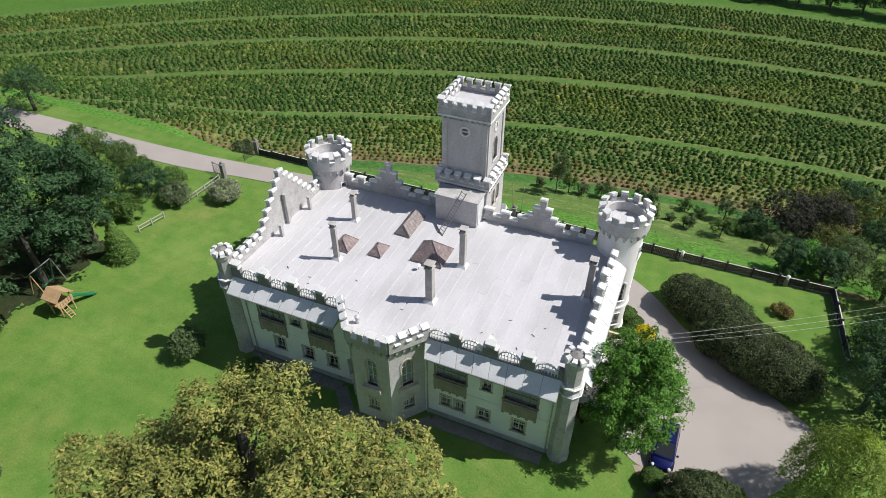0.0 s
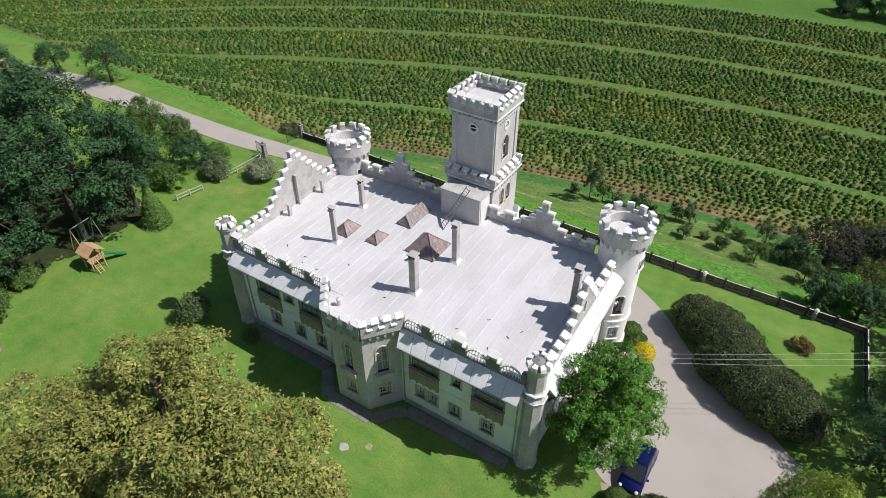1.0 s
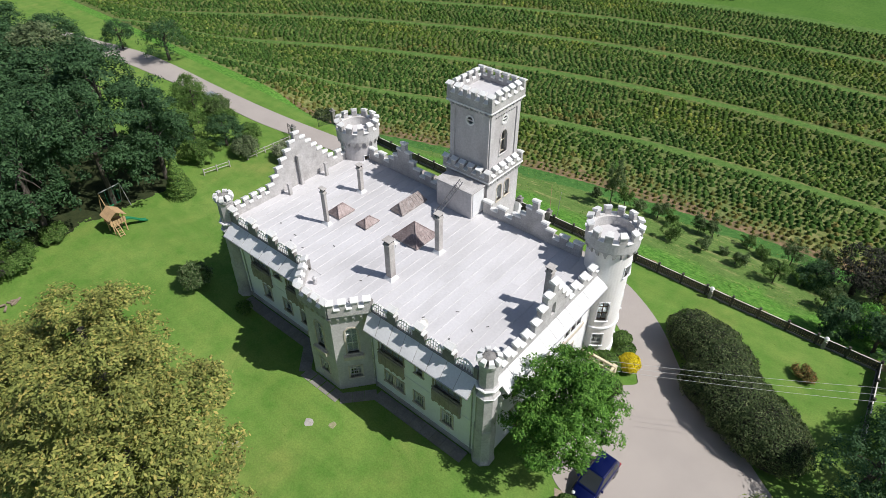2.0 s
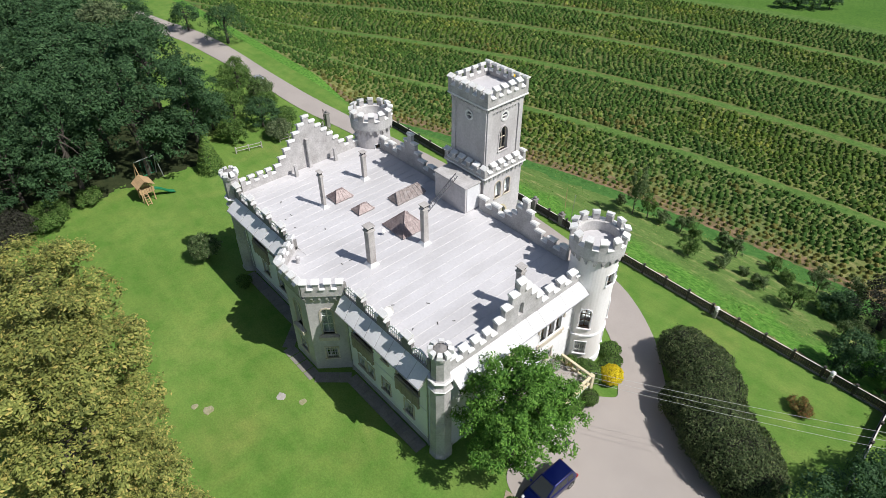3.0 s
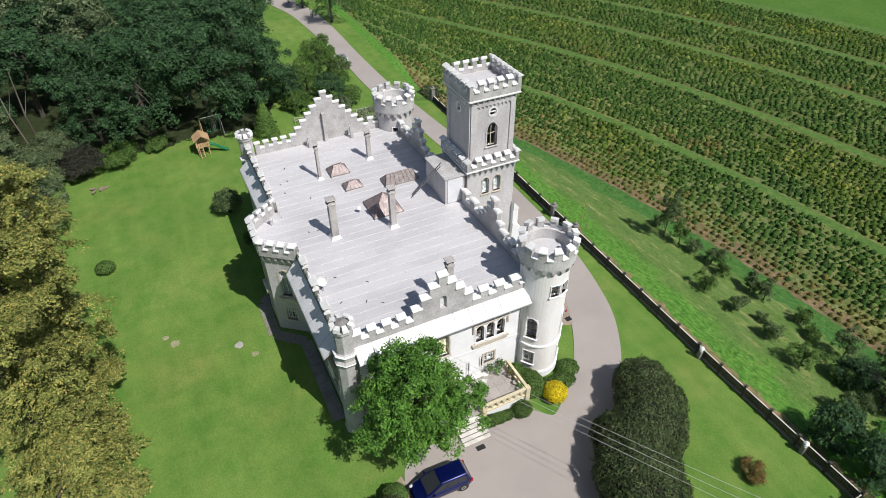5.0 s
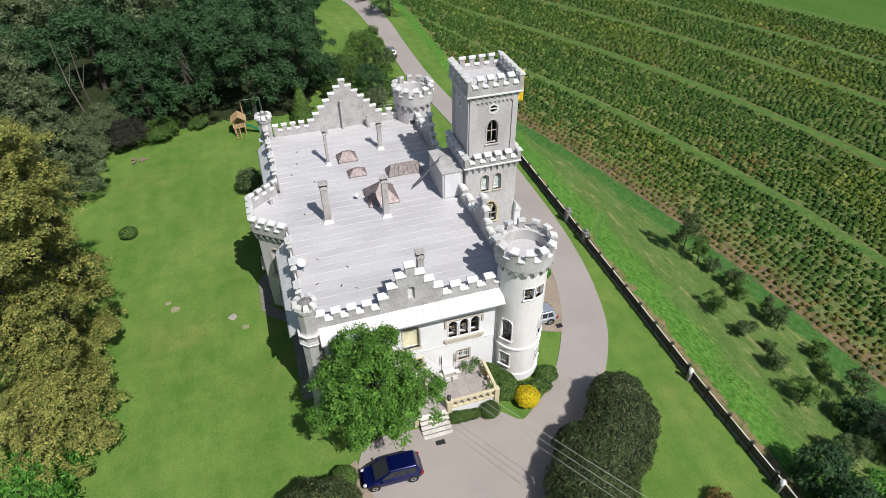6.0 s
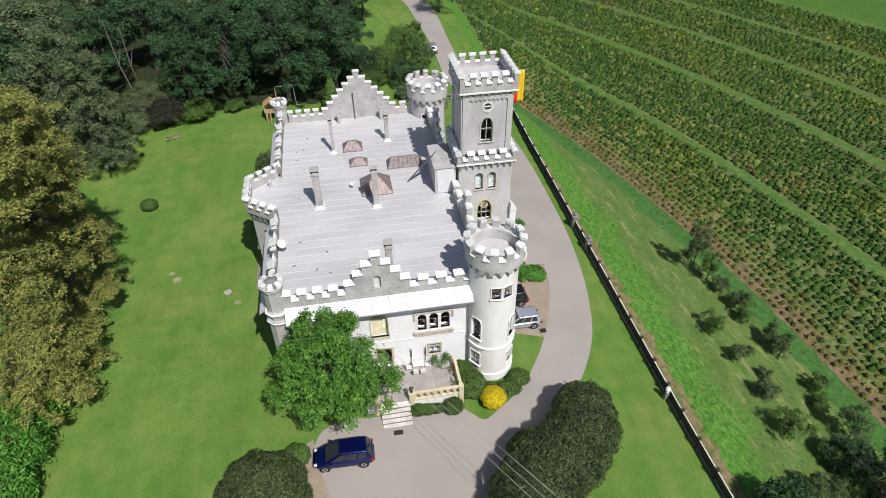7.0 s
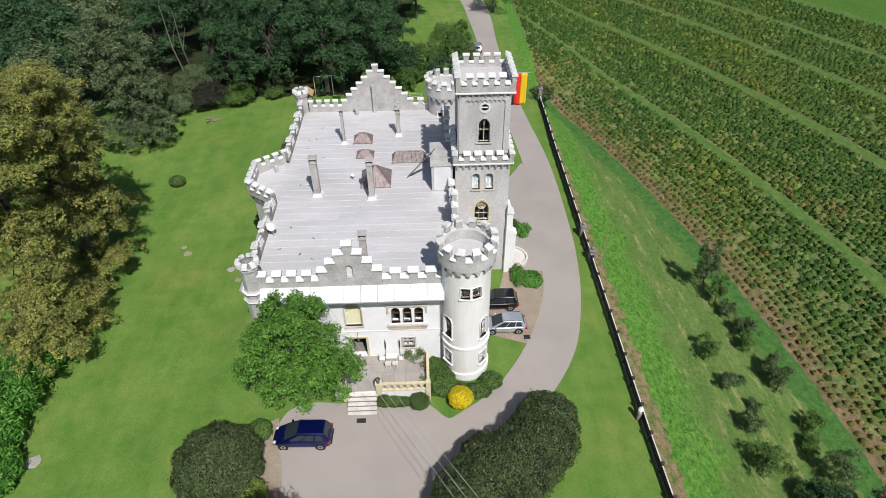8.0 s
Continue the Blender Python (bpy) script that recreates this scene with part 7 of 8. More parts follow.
play_tower()


# ---------------------------------------------------------------- trees
def G(x, y, dz=0.0):
    return (x, y, float(gz(x, y)) + dz)


tree("maple_tree", G(1.7, 33.3), [(0, 0, 7.5, 3.1, 3.2, 3.7), (-0.8, -1.5, 6.2, 2.8, 2.5, 2.7), (1.2, 1.8, 5.8, 2.9, 2.9, 2.5), (1.6, -0.5, 5.6, 2.7, 2.9, 2.4), (0.3, 0.4, 9.4, 1.9, 1.9, 2.6), (0.4, 2.3, 5.0, 2.6, 2.5, 1.9), (-1.2, 0.9, 8.0, 2.0, 1.9, 2.3), (0.6, -0.4, 3.6, 2.9, 2.9, 1.8), (-0.6, 0.8, 3.4, 2.2, 2.4, 1.6), (-0.2, -2.7, 5.0, 2.3, 2.1, 2.3), (-0.6, -1.6, 9.4, 1.0, 1.0, 1.5)], 11, BRIGHTLEAF,
     "broad bright green maple tree in front of the castle", n_clump=420, per=108, radius=0.55, size=0.23, bough=1.15, trunk=0.2, limbs=14, ragged=0.5)
CHEST = "tall horse chestnut tree with olive leaves turning yellow"
tree("chestnut_tree", G(-15.0, 9.8), [(0.8, 2.6, 19.4, 4.7, 2.7, 4.5), (-0.2, -0.4, 14.3, 3.4, 5.5, 6.3), (0.2, 0.6, 8.0, 3.6, 4.2, 5.0), (0.6, 0.7, 2.2, 4.1, 4.8, 2.4), (3.2, -1.0, 7.5, 3.2, 3.6, 5.0)], 21, CHESTNUT,
     CHEST, n_clump=1000, per=102, radius=0.62, size=0.20, bough=1.6, up=1.5, trunk=0.5, limbs=24, ragged=0.3)
tree("chestnut_tree", G(-7.6, 9.4), [(-0.6, 0.5, 18.3, 5.0, 4.7, 6.3), (0, 0.2, 10.5, 4.0, 4.4, 6.0), (-0.3, 1.1, 2.2, 3.1, 4.7, 3.3), (1.8, 1.4, 6.2, 3.2, 3.2, 3.8)], 22, CHESTNUT,
     CHEST, n_clump=1080, per=102, radius=0.62, size=0.20, bough=1.6, up=1.5, trunk=0.5, limbs=24, ragged=0.3)
tree("chestnut_tree", G(-19.6, 8.2), [(0.8, 0.2, 14.9, 4.7, 3.9, 6.1), (0, 0.2, 8.0, 3.6, 3.6, 5.0), (-1.9, 1.0, 2.4, 4.1, 2.9, 2.5), (3.0, 0.6, 15.0, 2.6, 3.6, 5.2), (0.8, 2.6, 13.0, 2.8, 2.6, 4.4)], 23, CHESTNUT,
     CHEST, n_clump=940, per=102, radius=0.62, size=0.20, bough=1.6, up=1.5, trunk=0.45, limbs=20, ragged=0.3)
tree("chestnut_tree", G(-3.2, 10.6), [(0, 0.5, 4.1, 4.3, 4.1, 3.2), (-1.0, -0.5, 6.5, 2.8, 3.0, 2.6)], 24, CHESTNUT,
     "low young horse chestnut with olive yellowing leaves", n_clump=420, per=84, radius=0.58, size=0.21, bough=1.3, up=1.1, trunk=0.25, limbs=14)
tree("lime_tree", G(-42.0, 6.2), [(0, 0, 7.2, 4.2, 4.2, 4.6), (1.0, 1.6, 4.0, 3.2, 3.0, 3.2), (-1.6, 0.8, 4.4, 3.4, 3.6, 3.4), (0.4, 0.6, 2.2, 4.0, 3.8, 2.3), (2.4, -3.2, 3.0, 3.2, 3.0, 3.2)], 25, DULLLEAF,
     "spreading grey-green lime tree at the lawn edge", n_clump=560, per=72, radius=0.6, size=0.26, bough=1.4, trunk=0.3, limbs=16)
tree("lime_tree", G(-45.5, 3.0), [(0, 0, 11.5, 4.8, 4.8, 6.0), (1.4, 2.4, 7.0, 3.6, 3.6, 5.0), (-1.8, 1.4, 6.0, 3.6, 3.6, 4.8)], 26, DULLLEAF,
     "tall grey-green lime tree at the lawn edge", n_clump=620, per=72, radius=0.65, size=0.28, bough=1.5, trunk=0.35, limbs=18)

# the dark wood beyond the west lawn: three grown trees, repeated with other turns and sizes
ROBINIA = "tall dark green robinia at the edge of a wood"
wood = [tree("robinia_tree", G(-58, 28.5), [(0, 0, 10.5, 4.6, 4.6, 5.4), (3.0, 1.5, 6.0, 3.2, 3.2, 4.6), (-2.4, -2.8, 7.0, 3.6, 3.4, 5.0), (1.2, -3.0, 11, 2.8, 2.8, 3.8), (0.5, 2.8, 5.0, 3.4, 2.8, 4.0)], 31, DARKLEAF,
             ROBINIA, n_clump=420, per=54, radius=0.8, size=0.40, bough=1.7, trunk=0.3, limbs=9, group="trees of the west wood"),
        tree("robinia_tree", G(-57.5, 20.5), [(0, 0, 11.0, 4.4, 4.4, 5.6), (2.8, -2.2, 6.0, 3.4, 3.2, 4.8), (-1.8, 2.8, 7.5, 3.4, 3.6, 5.0), (2.2, 2.0, 5.0, 3.0, 2.8, 4.0)], 32, DARKLEAF,
             ROBINIA, n_clump=420, per=54, radius=0.8, size=0.40, bough=1.7, trunk=0.3, limbs=9, group="trees of the west wood"),
        tree("robinia_tree", G(-51.5, 1.0), [(0, 0, 11.5, 4.2, 4.6, 5.8), (2.4, 2.8, 6.5, 3.2, 3.0, 5.0), (-2.8, 0.5, 7.5, 3.4, 3.6, 5.2), (0.5, -3.0, 6.0, 3.4, 3.0, 4.8)], 33, DULLLEAF,
             ROBINIA, n_clump=420, per=54, radius=0.8, size=0.40, bough=1.7, trunk=0.3, limbs=9, group="trees of the west wood")]
r = random.Random(8)
deep = [tree("robinia_tree", G(-70, 35.5), [(0, 0, 10.5, 4.6, 4.6, 5.0), (2.6, 1.5, 7.0, 3.4, 3.4, 4.0), (-2.4, -2.4, 7.4, 3.6, 3.4, 4.2)], 34, DARKLEAF,
             "tall dark green robinia inside the wood", n_clump=95, per=108, radius=1.25, size=0.46, trunk=0.3, limbs=10, group="trees of the west wood"),
        tree("robinia_tree", G(-78, 15), [(0, 0, 11.5, 4.4, 4.6, 5.2), (2.4, -2.0, 7.5, 3.4, 3.4, 4.2), (-2.0, 2.4, 7.8, 3.4, 3.6, 4.4)], 35, DULLLEAF,
             "tall dull green tree inside the wood", n_clump=95, per=108, radius=1.25, size=0.46, trunk=0.3, limbs=10, group="trees of the west wood")]
for i, (x, y, s) in enumerate(((-58.5, 35.8, 0.92), (-64, 13.5, 0.95), (-65, 39.0, 0.7), (-68, 19, 1.08), (-69, 27, 1.1), (-79, 24, 1.12), (-80, 33, 1.05), (-88, 20, 1.1), (-90, 29, 1.1), (-91, 37, 0.95),
                               (-100, 33, 1.05), (-101, 24, 1.1), (-112, 30, 1.0), (-113, 39, 0.9), (-41, -3.5, 0.95), (-52, -7, 1.1), (-68, 0, 1.05), (-74, 6.5, 1.15), (-84, 9, 1.1), (-66, -8, 1.1), (-98, 14, 1.1), (-110, 18, 1.1), (-124, 32, 1.0), (-125, 22, 1.05), (-80, -3, 1.1), (-36, -12, 1.0), (-92, 42.5, 0.8), (-106, 44, 0.85), (-58, 14.5, 0.8), (-96, 4, 1.1), (-108, 8, 1.1), (-92, -6, 1.1), (-122, 12, 1.1), (-138, 18, 1.1), (-140, 30, 1.05), (-106, -8, 1.1), (-120, 0, 1.1), (-136, 6, 1.1), (-60, -14, 1.1), (-76, -14, 1.1), (-48, -16, 1.0))):
    o = copy_thing(deep[i % 5 // 4] if x < -70 or y < -5 else wood[i % 2 if x < -55 else 2], pose(*G(x, y), 0, 0, r.uniform(0, 360)))
    k = 0.92 if x > -66 else 0.78
    o.scale = (s, s, s * k * r.uniform(0.94, 1.06))

# dead pale stems showing inside the wood
DEADWOOD = surface("bleached_dead_wood", (0.27, 0.24, 0.20), (0.15, 0.13, 0.11), 0.95, 2.0, 12, 0.6, 0.3, relief=0.01)
ob = thing("dead_tree", G(-63.3, 6.6), "bare pale leaning tree stems inside the wood", "dead tree")
for a, b, w in (((-63.3, 6.6), (-58.5, 7.6), 0.15), ((-62.6, 5.6), (-60.8, 5.0), 0.11)):
    mx, my = (a[0] + b[0]) / 2 + 0.5, (a[1] + b[1]) / 2 - 0.2
    bm = bmesh.new()
    rod(bm, G(*a, -0.2), (mx, my, 7.0), w, w * 0.75, 7)
    rod(bm, (mx, my, 7.0), (*b, 13.5), w * 0.75, 0.04, 7)
    rod(bm, (mx, my, 7.0), (mx + 0.4, my + 1.3, 10.5), w * 0.45, 0.02, 6)
    part("stem", bm, DEADWOOD, ob)

PALELEAF = leaf("flowering_leaf", (0.13, 0.17, 0.09), (0.26, 0.30, 0.17), (0.48, 0.48, 0.38), 0.2)
# shrubs at the foot of the wood and the lawn
for i, (x, y, rx, h, mt, lab, nm) in enumerate((
        (-53.0, 12.0, 3.0, 4.3, PURPLELEAF, "dark purple-leaved shrub at the edge of the wood", "shrub"), (-57.0, 8.8, 3.8, 5.4, DULLLEAF, "bushy grey-green shrub at the edge of the wood", "shrub"),
        (-54.4, 16.0, 2.9, 3.2, MIDLEAF, "bushy green shrub at the edge of the wood", "shrub"), (-51.5, 7.8, 2.6, 3.2, DULLLEAF, "bushy grey-green shrub at the edge of the wood", "shrub"),
        (-65.3, 49.6, 2.0, 3.4, MIDLEAF, "loose green shrub beside the drive", "shrub"), (-69.6, 51.0, 2.4, 4.0, GREYLEAF, "loose grey-green shrub beside the drive", "shrub"), (-56.8, 46.8, 2.3, 2.8, DULLLEAF, "loose grey-green shrub beside the rail fence", "shrub"),
        (-59.6, 49.6, 2.2, 3.0, MIDLEAF, "loose green shrub beside the rail fence", "shrub"),
        (-56.3, 20.8, 1.8, 2.0, MIDLEAF, "bushy green shrub at the edge of the wood", "shrub"), (-36.8, 26.6, 1.8, 3.3, GREYLEAF, "green shrub on the lawn beside the castle corner", "shrub"),
         (-30.2, 27.6, 0.9, 1.3, MIDLEAF, "small green shrub against the castle wall", "shrub"),
        (-51.6, 50.0, 2.5, 2.6, PALELEAF, "pale flowering shrub beside the gate", "shrub"), (-58.5, 62.6, 2.4, 3.0, HEDGELEAF, "dark shrub beside the gate pillar", "shrub"),
        (-34.6, 36.0, 1.0, 1.4, MIDLEAF, "green shrub on the lawn beside the west wall", "shrub"), (-62.0, 42.5, 1.6, 1.8, MIDLEAF, "rounded shrub beside the lawn path", "shrub"),
        (-1.4, 33.6, 0.85, 2.4, REDLEAF, "tall copper-leaved shrub beside the corner turret", "shrub"), (14.4, 55.5, 1.15, 1.15, REDLEAF, "reddish copper-leaved shrub on the lawn", "shrub"), 
        
        (-13.2, 53.2, 1.35, 1.0, LIMELEAF, "lush green shrub in the bed beside the drive", "shrub"),
        (-14.6, 52.6, 0.8, 0.9, MIDLEAF, "green shrub in the bed beside the drive", "shrub"), (-21.2, 54.3, 1.15, 1.1, LIMELEAF, "lush green shrub in the bed beside the drive", "shrub"), (-22.2, 53.2, 0.9, 1.0, MIDLEAF, "green shrub beside the tower", "shrub"))):
    area = rx * rx * 4 + rx * h * 4
    bush(nm, G(x, y), [(0, 0, h * 0.45, rx * 0.88, rx * 0.88, h * 0.5), (rx * 0.25, -rx * 0.2, h * 0.35, rx * 0.7, rx * 0.7, h * 0.38)], 100 + i, mt, lab,
         n_clump=int(36 + area * 1.1), per=108, radius=0.55 if rx > 1.5 else 0.3, size=0.2 if rx > 1.5 else 0.13)


def hedge(name, at, blobs, seed, label, n, mat=None, size=0.16, core=None, aspect=0.5, wild=0.0):
    """A clipped evergreen mass: a solid core, near black unless given, under a close coat of small leaves."""
    rng = np.random.default_rng(seed)
    ob = thing(name, at, label, "hedge")
    bm = bmesh.new()
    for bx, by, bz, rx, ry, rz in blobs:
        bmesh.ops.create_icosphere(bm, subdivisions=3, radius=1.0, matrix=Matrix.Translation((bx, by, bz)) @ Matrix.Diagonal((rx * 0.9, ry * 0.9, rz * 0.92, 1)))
    piece("core", mesh_of("core", bm, core or DARKCORE), ob, Matrix.Translation(at))
    vol = np.array([b[3] * b[4] + b[4] * b[5] + b[3] * b[5] for b in blobs])
    k = rng.choice(len(blobs), n, p=vol / vol.sum())
    d = rng.normal(size=(n, 3))
    d /= np.linalg.norm(d, axis=1, keepdims=True)
    d[:, 2] = np.abs(d[:, 2]) * np.where(rng.uniform(size=n) < 0.15, -0.6, 1)
    b = np.array(blobs)[k]
    lump = 1 + 0.07 * np.sin(d[:, 0] * 9 + b[:, 0]) * np.sin(d[:, 1] * 8 + b[:, 1]) + (0.03 + 0.06 * wild) * rng.normal(size=n)
    pos = b[:, :3] + d * b[:, 3:] * lump[:, None]
    keep = pos[:, 2] > 0.0
    for j, q in enumerate(blobs):
        keep &= ((((pos - np.array(q[:3])) / np.array(q[3:])) ** 2).sum(1) > 0.86) | (k == j)
    pos, d = pos[keep], d[keep]
    nor = d + rng.normal(size=d.shape) * (0.5 + 0.5 * wild)
    piece("foliage", leaves("foliage", pos, nor, size * rng.uniform(0.6, 1.4, len(pos)), rng, mat or HEDGELEAF, aspect), ob, Matrix.Translation(at))
    return ob


WEEPLEAF = leaf("willow_leaf", (0.15, 0.23, 0.05), (0.33, 0.42, 0.10), (0.46, 0.50, 0.18), 0.4)
YELLOWTWIG = surface("golden_twigs", (0.30, 0.24, 0.02), (0.2, 0.16, 0.02), 0.9, 3, 20, 0.6, 0.3, relief=0.02)
DARKCORE = surface("dark_hedge_core", (0.018, 0.022, 0.010), (0.03, 0.03, 0.016), 0.95, 3, 20, 0.6, 0.4, relief=0.02)
hx, hy = 10.0, 48.4
hedge("laurel_hedge", G(hx, hy), [(x - hx, y - hy, h * 0.42, w, w, h * 0.6) for x, y, w, h in
      ((5.0, 52.4, 2.45, 3.6), (6.9, 51.6, 2.8, 3.9), (8.6, 50.0, 2.9, 4.0), (9.6, 48.0, 3.0, 4.0), (11.2, 46.6, 3.2, 4.1), (13.2, 45.8, 3.2, 4.0), (14.6, 45.2, 2.8, 3.7), (8.2, 47.6, 2.3, 3.2))], 41,
      "long rounded dark evergreen hedge beside the drive", 64000, size=0.23, aspect=0.36)
hedge("laurel_mound", G(8.3, 28.0), [(0, 0, 1.7, 3.1, 3.1, 2.3)], 42, "large domed dark evergreen bush on the lawn", 16000, size=0.22, aspect=0.36)
hedge("box_hedge", G(2.0, 40.2), [(0, -0.6, 0.45, 0.5, 0.75, 0.62), (0, 0.2, 0.35, 0.5, 0.8, 0.5), (0, 0.9, 0.3, 0.48, 0.8, 0.42)], 43, "clipped low box hedge below the balustrade", 6000, MIDLEAF, 0.09)
hedge("lush_shrubbery", G(0.8, 8.0), [(0, 0, 1.6, 4.6, 3.6, 2.6), (-3.2, 1.6, 1.3, 2.4, 2.2, 2.6), (4.2, 1.6, 1.0, 3.0, 2.2, 1.9), (7.0, 3.5, 0.6, 2.0, 1.5, 1.2)], 44, "bright green leafy shrubbery under the chestnut trees", 30000, LIMELEAF, 0.44, aspect=0.3, wild=1.0)
hedge("grassy_shrub", G(10.3, 30.6), [(0, 0, 0.6, 1.1, 1.0, 1.2)], 45, "yellow-green ornamental grass beside the forecourt", 2600, WEEPLEAF, 0.34, aspect=0.2, wild=1.0)


hedge("golden_shrub", G(1.9, 45.9), [(0, 0, 0.75, 1.0, 1.0, 0.95)], 46, "round golden yellow shrub beside the drive", 3200, YELLOWLEAF, 0.15, YELLOWTWIG)
hedge("box_ball", G(2.1, 42.5), [(0, 0, 0.55, 0.8, 0.85, 0.72)], 47, "clipped round box ball below the terrace", 2600, MIDLEAF, 0.1)
hedge("round_shrub", G(4.8, 30.1), [(0, 0, 0.6, 0.95, 0.95, 0.8)], 48, "clipped round green shrub on the lawn edge", 3200, MIDLEAF, 0.14)
hedge("round_shrub", G(-31.8, 12.9), [(0, 0, 0.5, 0.95, 0.95, 0.65)], 49, "small round shrub alone on the lawn", 2200, MIDLEAF, 0.14)
hedge("tower_shrubbery", G(0.2, 44.7), [(0, -0.3, 0.7, 1.4, 1.2, 1.2), (-1.2, -0.9, 0.7, 1.1, 0.9, 1.3), (0.8, 1.0, 0.4, 1.0, 1.0, 0.6), (0.7, 2.6, 0.3, 0.8, 1.3, 0.55), (-0.3, 3.9, 0.3, 0.9, 1.0, 0.6), (-1.6, -0.2, 0.4, 0.9, 0.9, 0.7)], 50, "leafy shrubbery between terrace and round tower", 12000, MIDLEAF, 0.17)


hedge("ground_cover", G(-13.3, 54.2), [(0, 0, 0.05, 1.35, 1.0, 0.4)], 53, "low bright green ground cover in the bed beside the drive", 2600, LIMELEAF, 0.16)


def weeping_tree():
    at = G(16.6, 33.0)
    rng = np.random.default_rng(51)
    ob = thing("weeping_tree", at, "light green weeping tree beside the forecourt", "tree")
    pos, nor = [], []
    for i in range(520):
        a, rr = rng.uniform(0, math.tau), 3.1 * math.sqrt(rng.uniform())
        top = np.array([rr * math.cos(a), rr * math.sin(a), 8.2 - 0.28 * rr * rr + rng.normal() * 0.4])
        drop = rng.uniform(1.0, 3.4) * (0.4 + rr / 3.1)
        k = 30
        s = np.linspace(0, 1, k)[:, None]
        p = top + s * np.array([math.cos(a) * 0.5, math.sin(a) * 0.5, -drop]) + rng.normal(size=(k, 3)) * 0.13
        pos.append(p)
        nor.append(np.tile([math.cos(a), math.sin(a), 0.7], (k, 1)) + rng.normal(size=(k, 3)) * 0.4)
    pos, nor = np.concatenate(pos), np.concatenate(nor)
    piece("crown", leaves("crown", pos, nor, 0.24 * rng.uniform(0.6, 1.3, len(pos)), rng, WEEPLEAF, 0.4), ob, Matrix.Translation(at))
    piece("trunk", mesh_of("trunk", trunk_mesh((0, 0, -0.4), (0, 0, 6.0), 0.22, pos[::200], rng, 12), BARK), ob, Matrix.Translation(at))


weeping_tree()


def spruce(at, h, rad, seed):
    rng = np.random.default_rng(seed)
    ob = thing("spruce_tree", at, "young conical spruce at the edge of the wood", "tree")
    n = 5200
    t = 1 - np.sqrt(rng.uniform(0, 1, n))
    a = rng.uniform(0, math.tau, n)
    tier = 0.78 + 0.22 * np.abs(np.sin(t * 26 + a * 0.2))
    rr = rad * (1 - t) * tier * rng.uniform(0.75, 1.05, n) + 0.05
    pos = np.stack([rr * np.cos(a), rr * np.sin(a), 0.3 + t * h - 0.12 * rr], 1)
    nor = np.stack([np.cos(a) * 0.8, np.sin(a) * 0.8, np.full(n, 0.8)], 1) + rng.normal(size=(n, 3)) * 0.35
    piece("crown", leaves("crown", pos, nor, 0.24 * rng.uniform(0.6, 1.3, n), rng, SPRUCELEAF, 0.45), ob, Matrix.Translation(at))
    bm = bmesh.new()
    rod(bm, (0, 0, -0.3), (0, 0, h), 0.14, 0.02, 8)
    piece("trunk", mesh_of("trunk", bm, BARK), ob, Matrix.Translation(at))


spruce(G(-53.6, 35.0), 5.8, 1.9, 52)

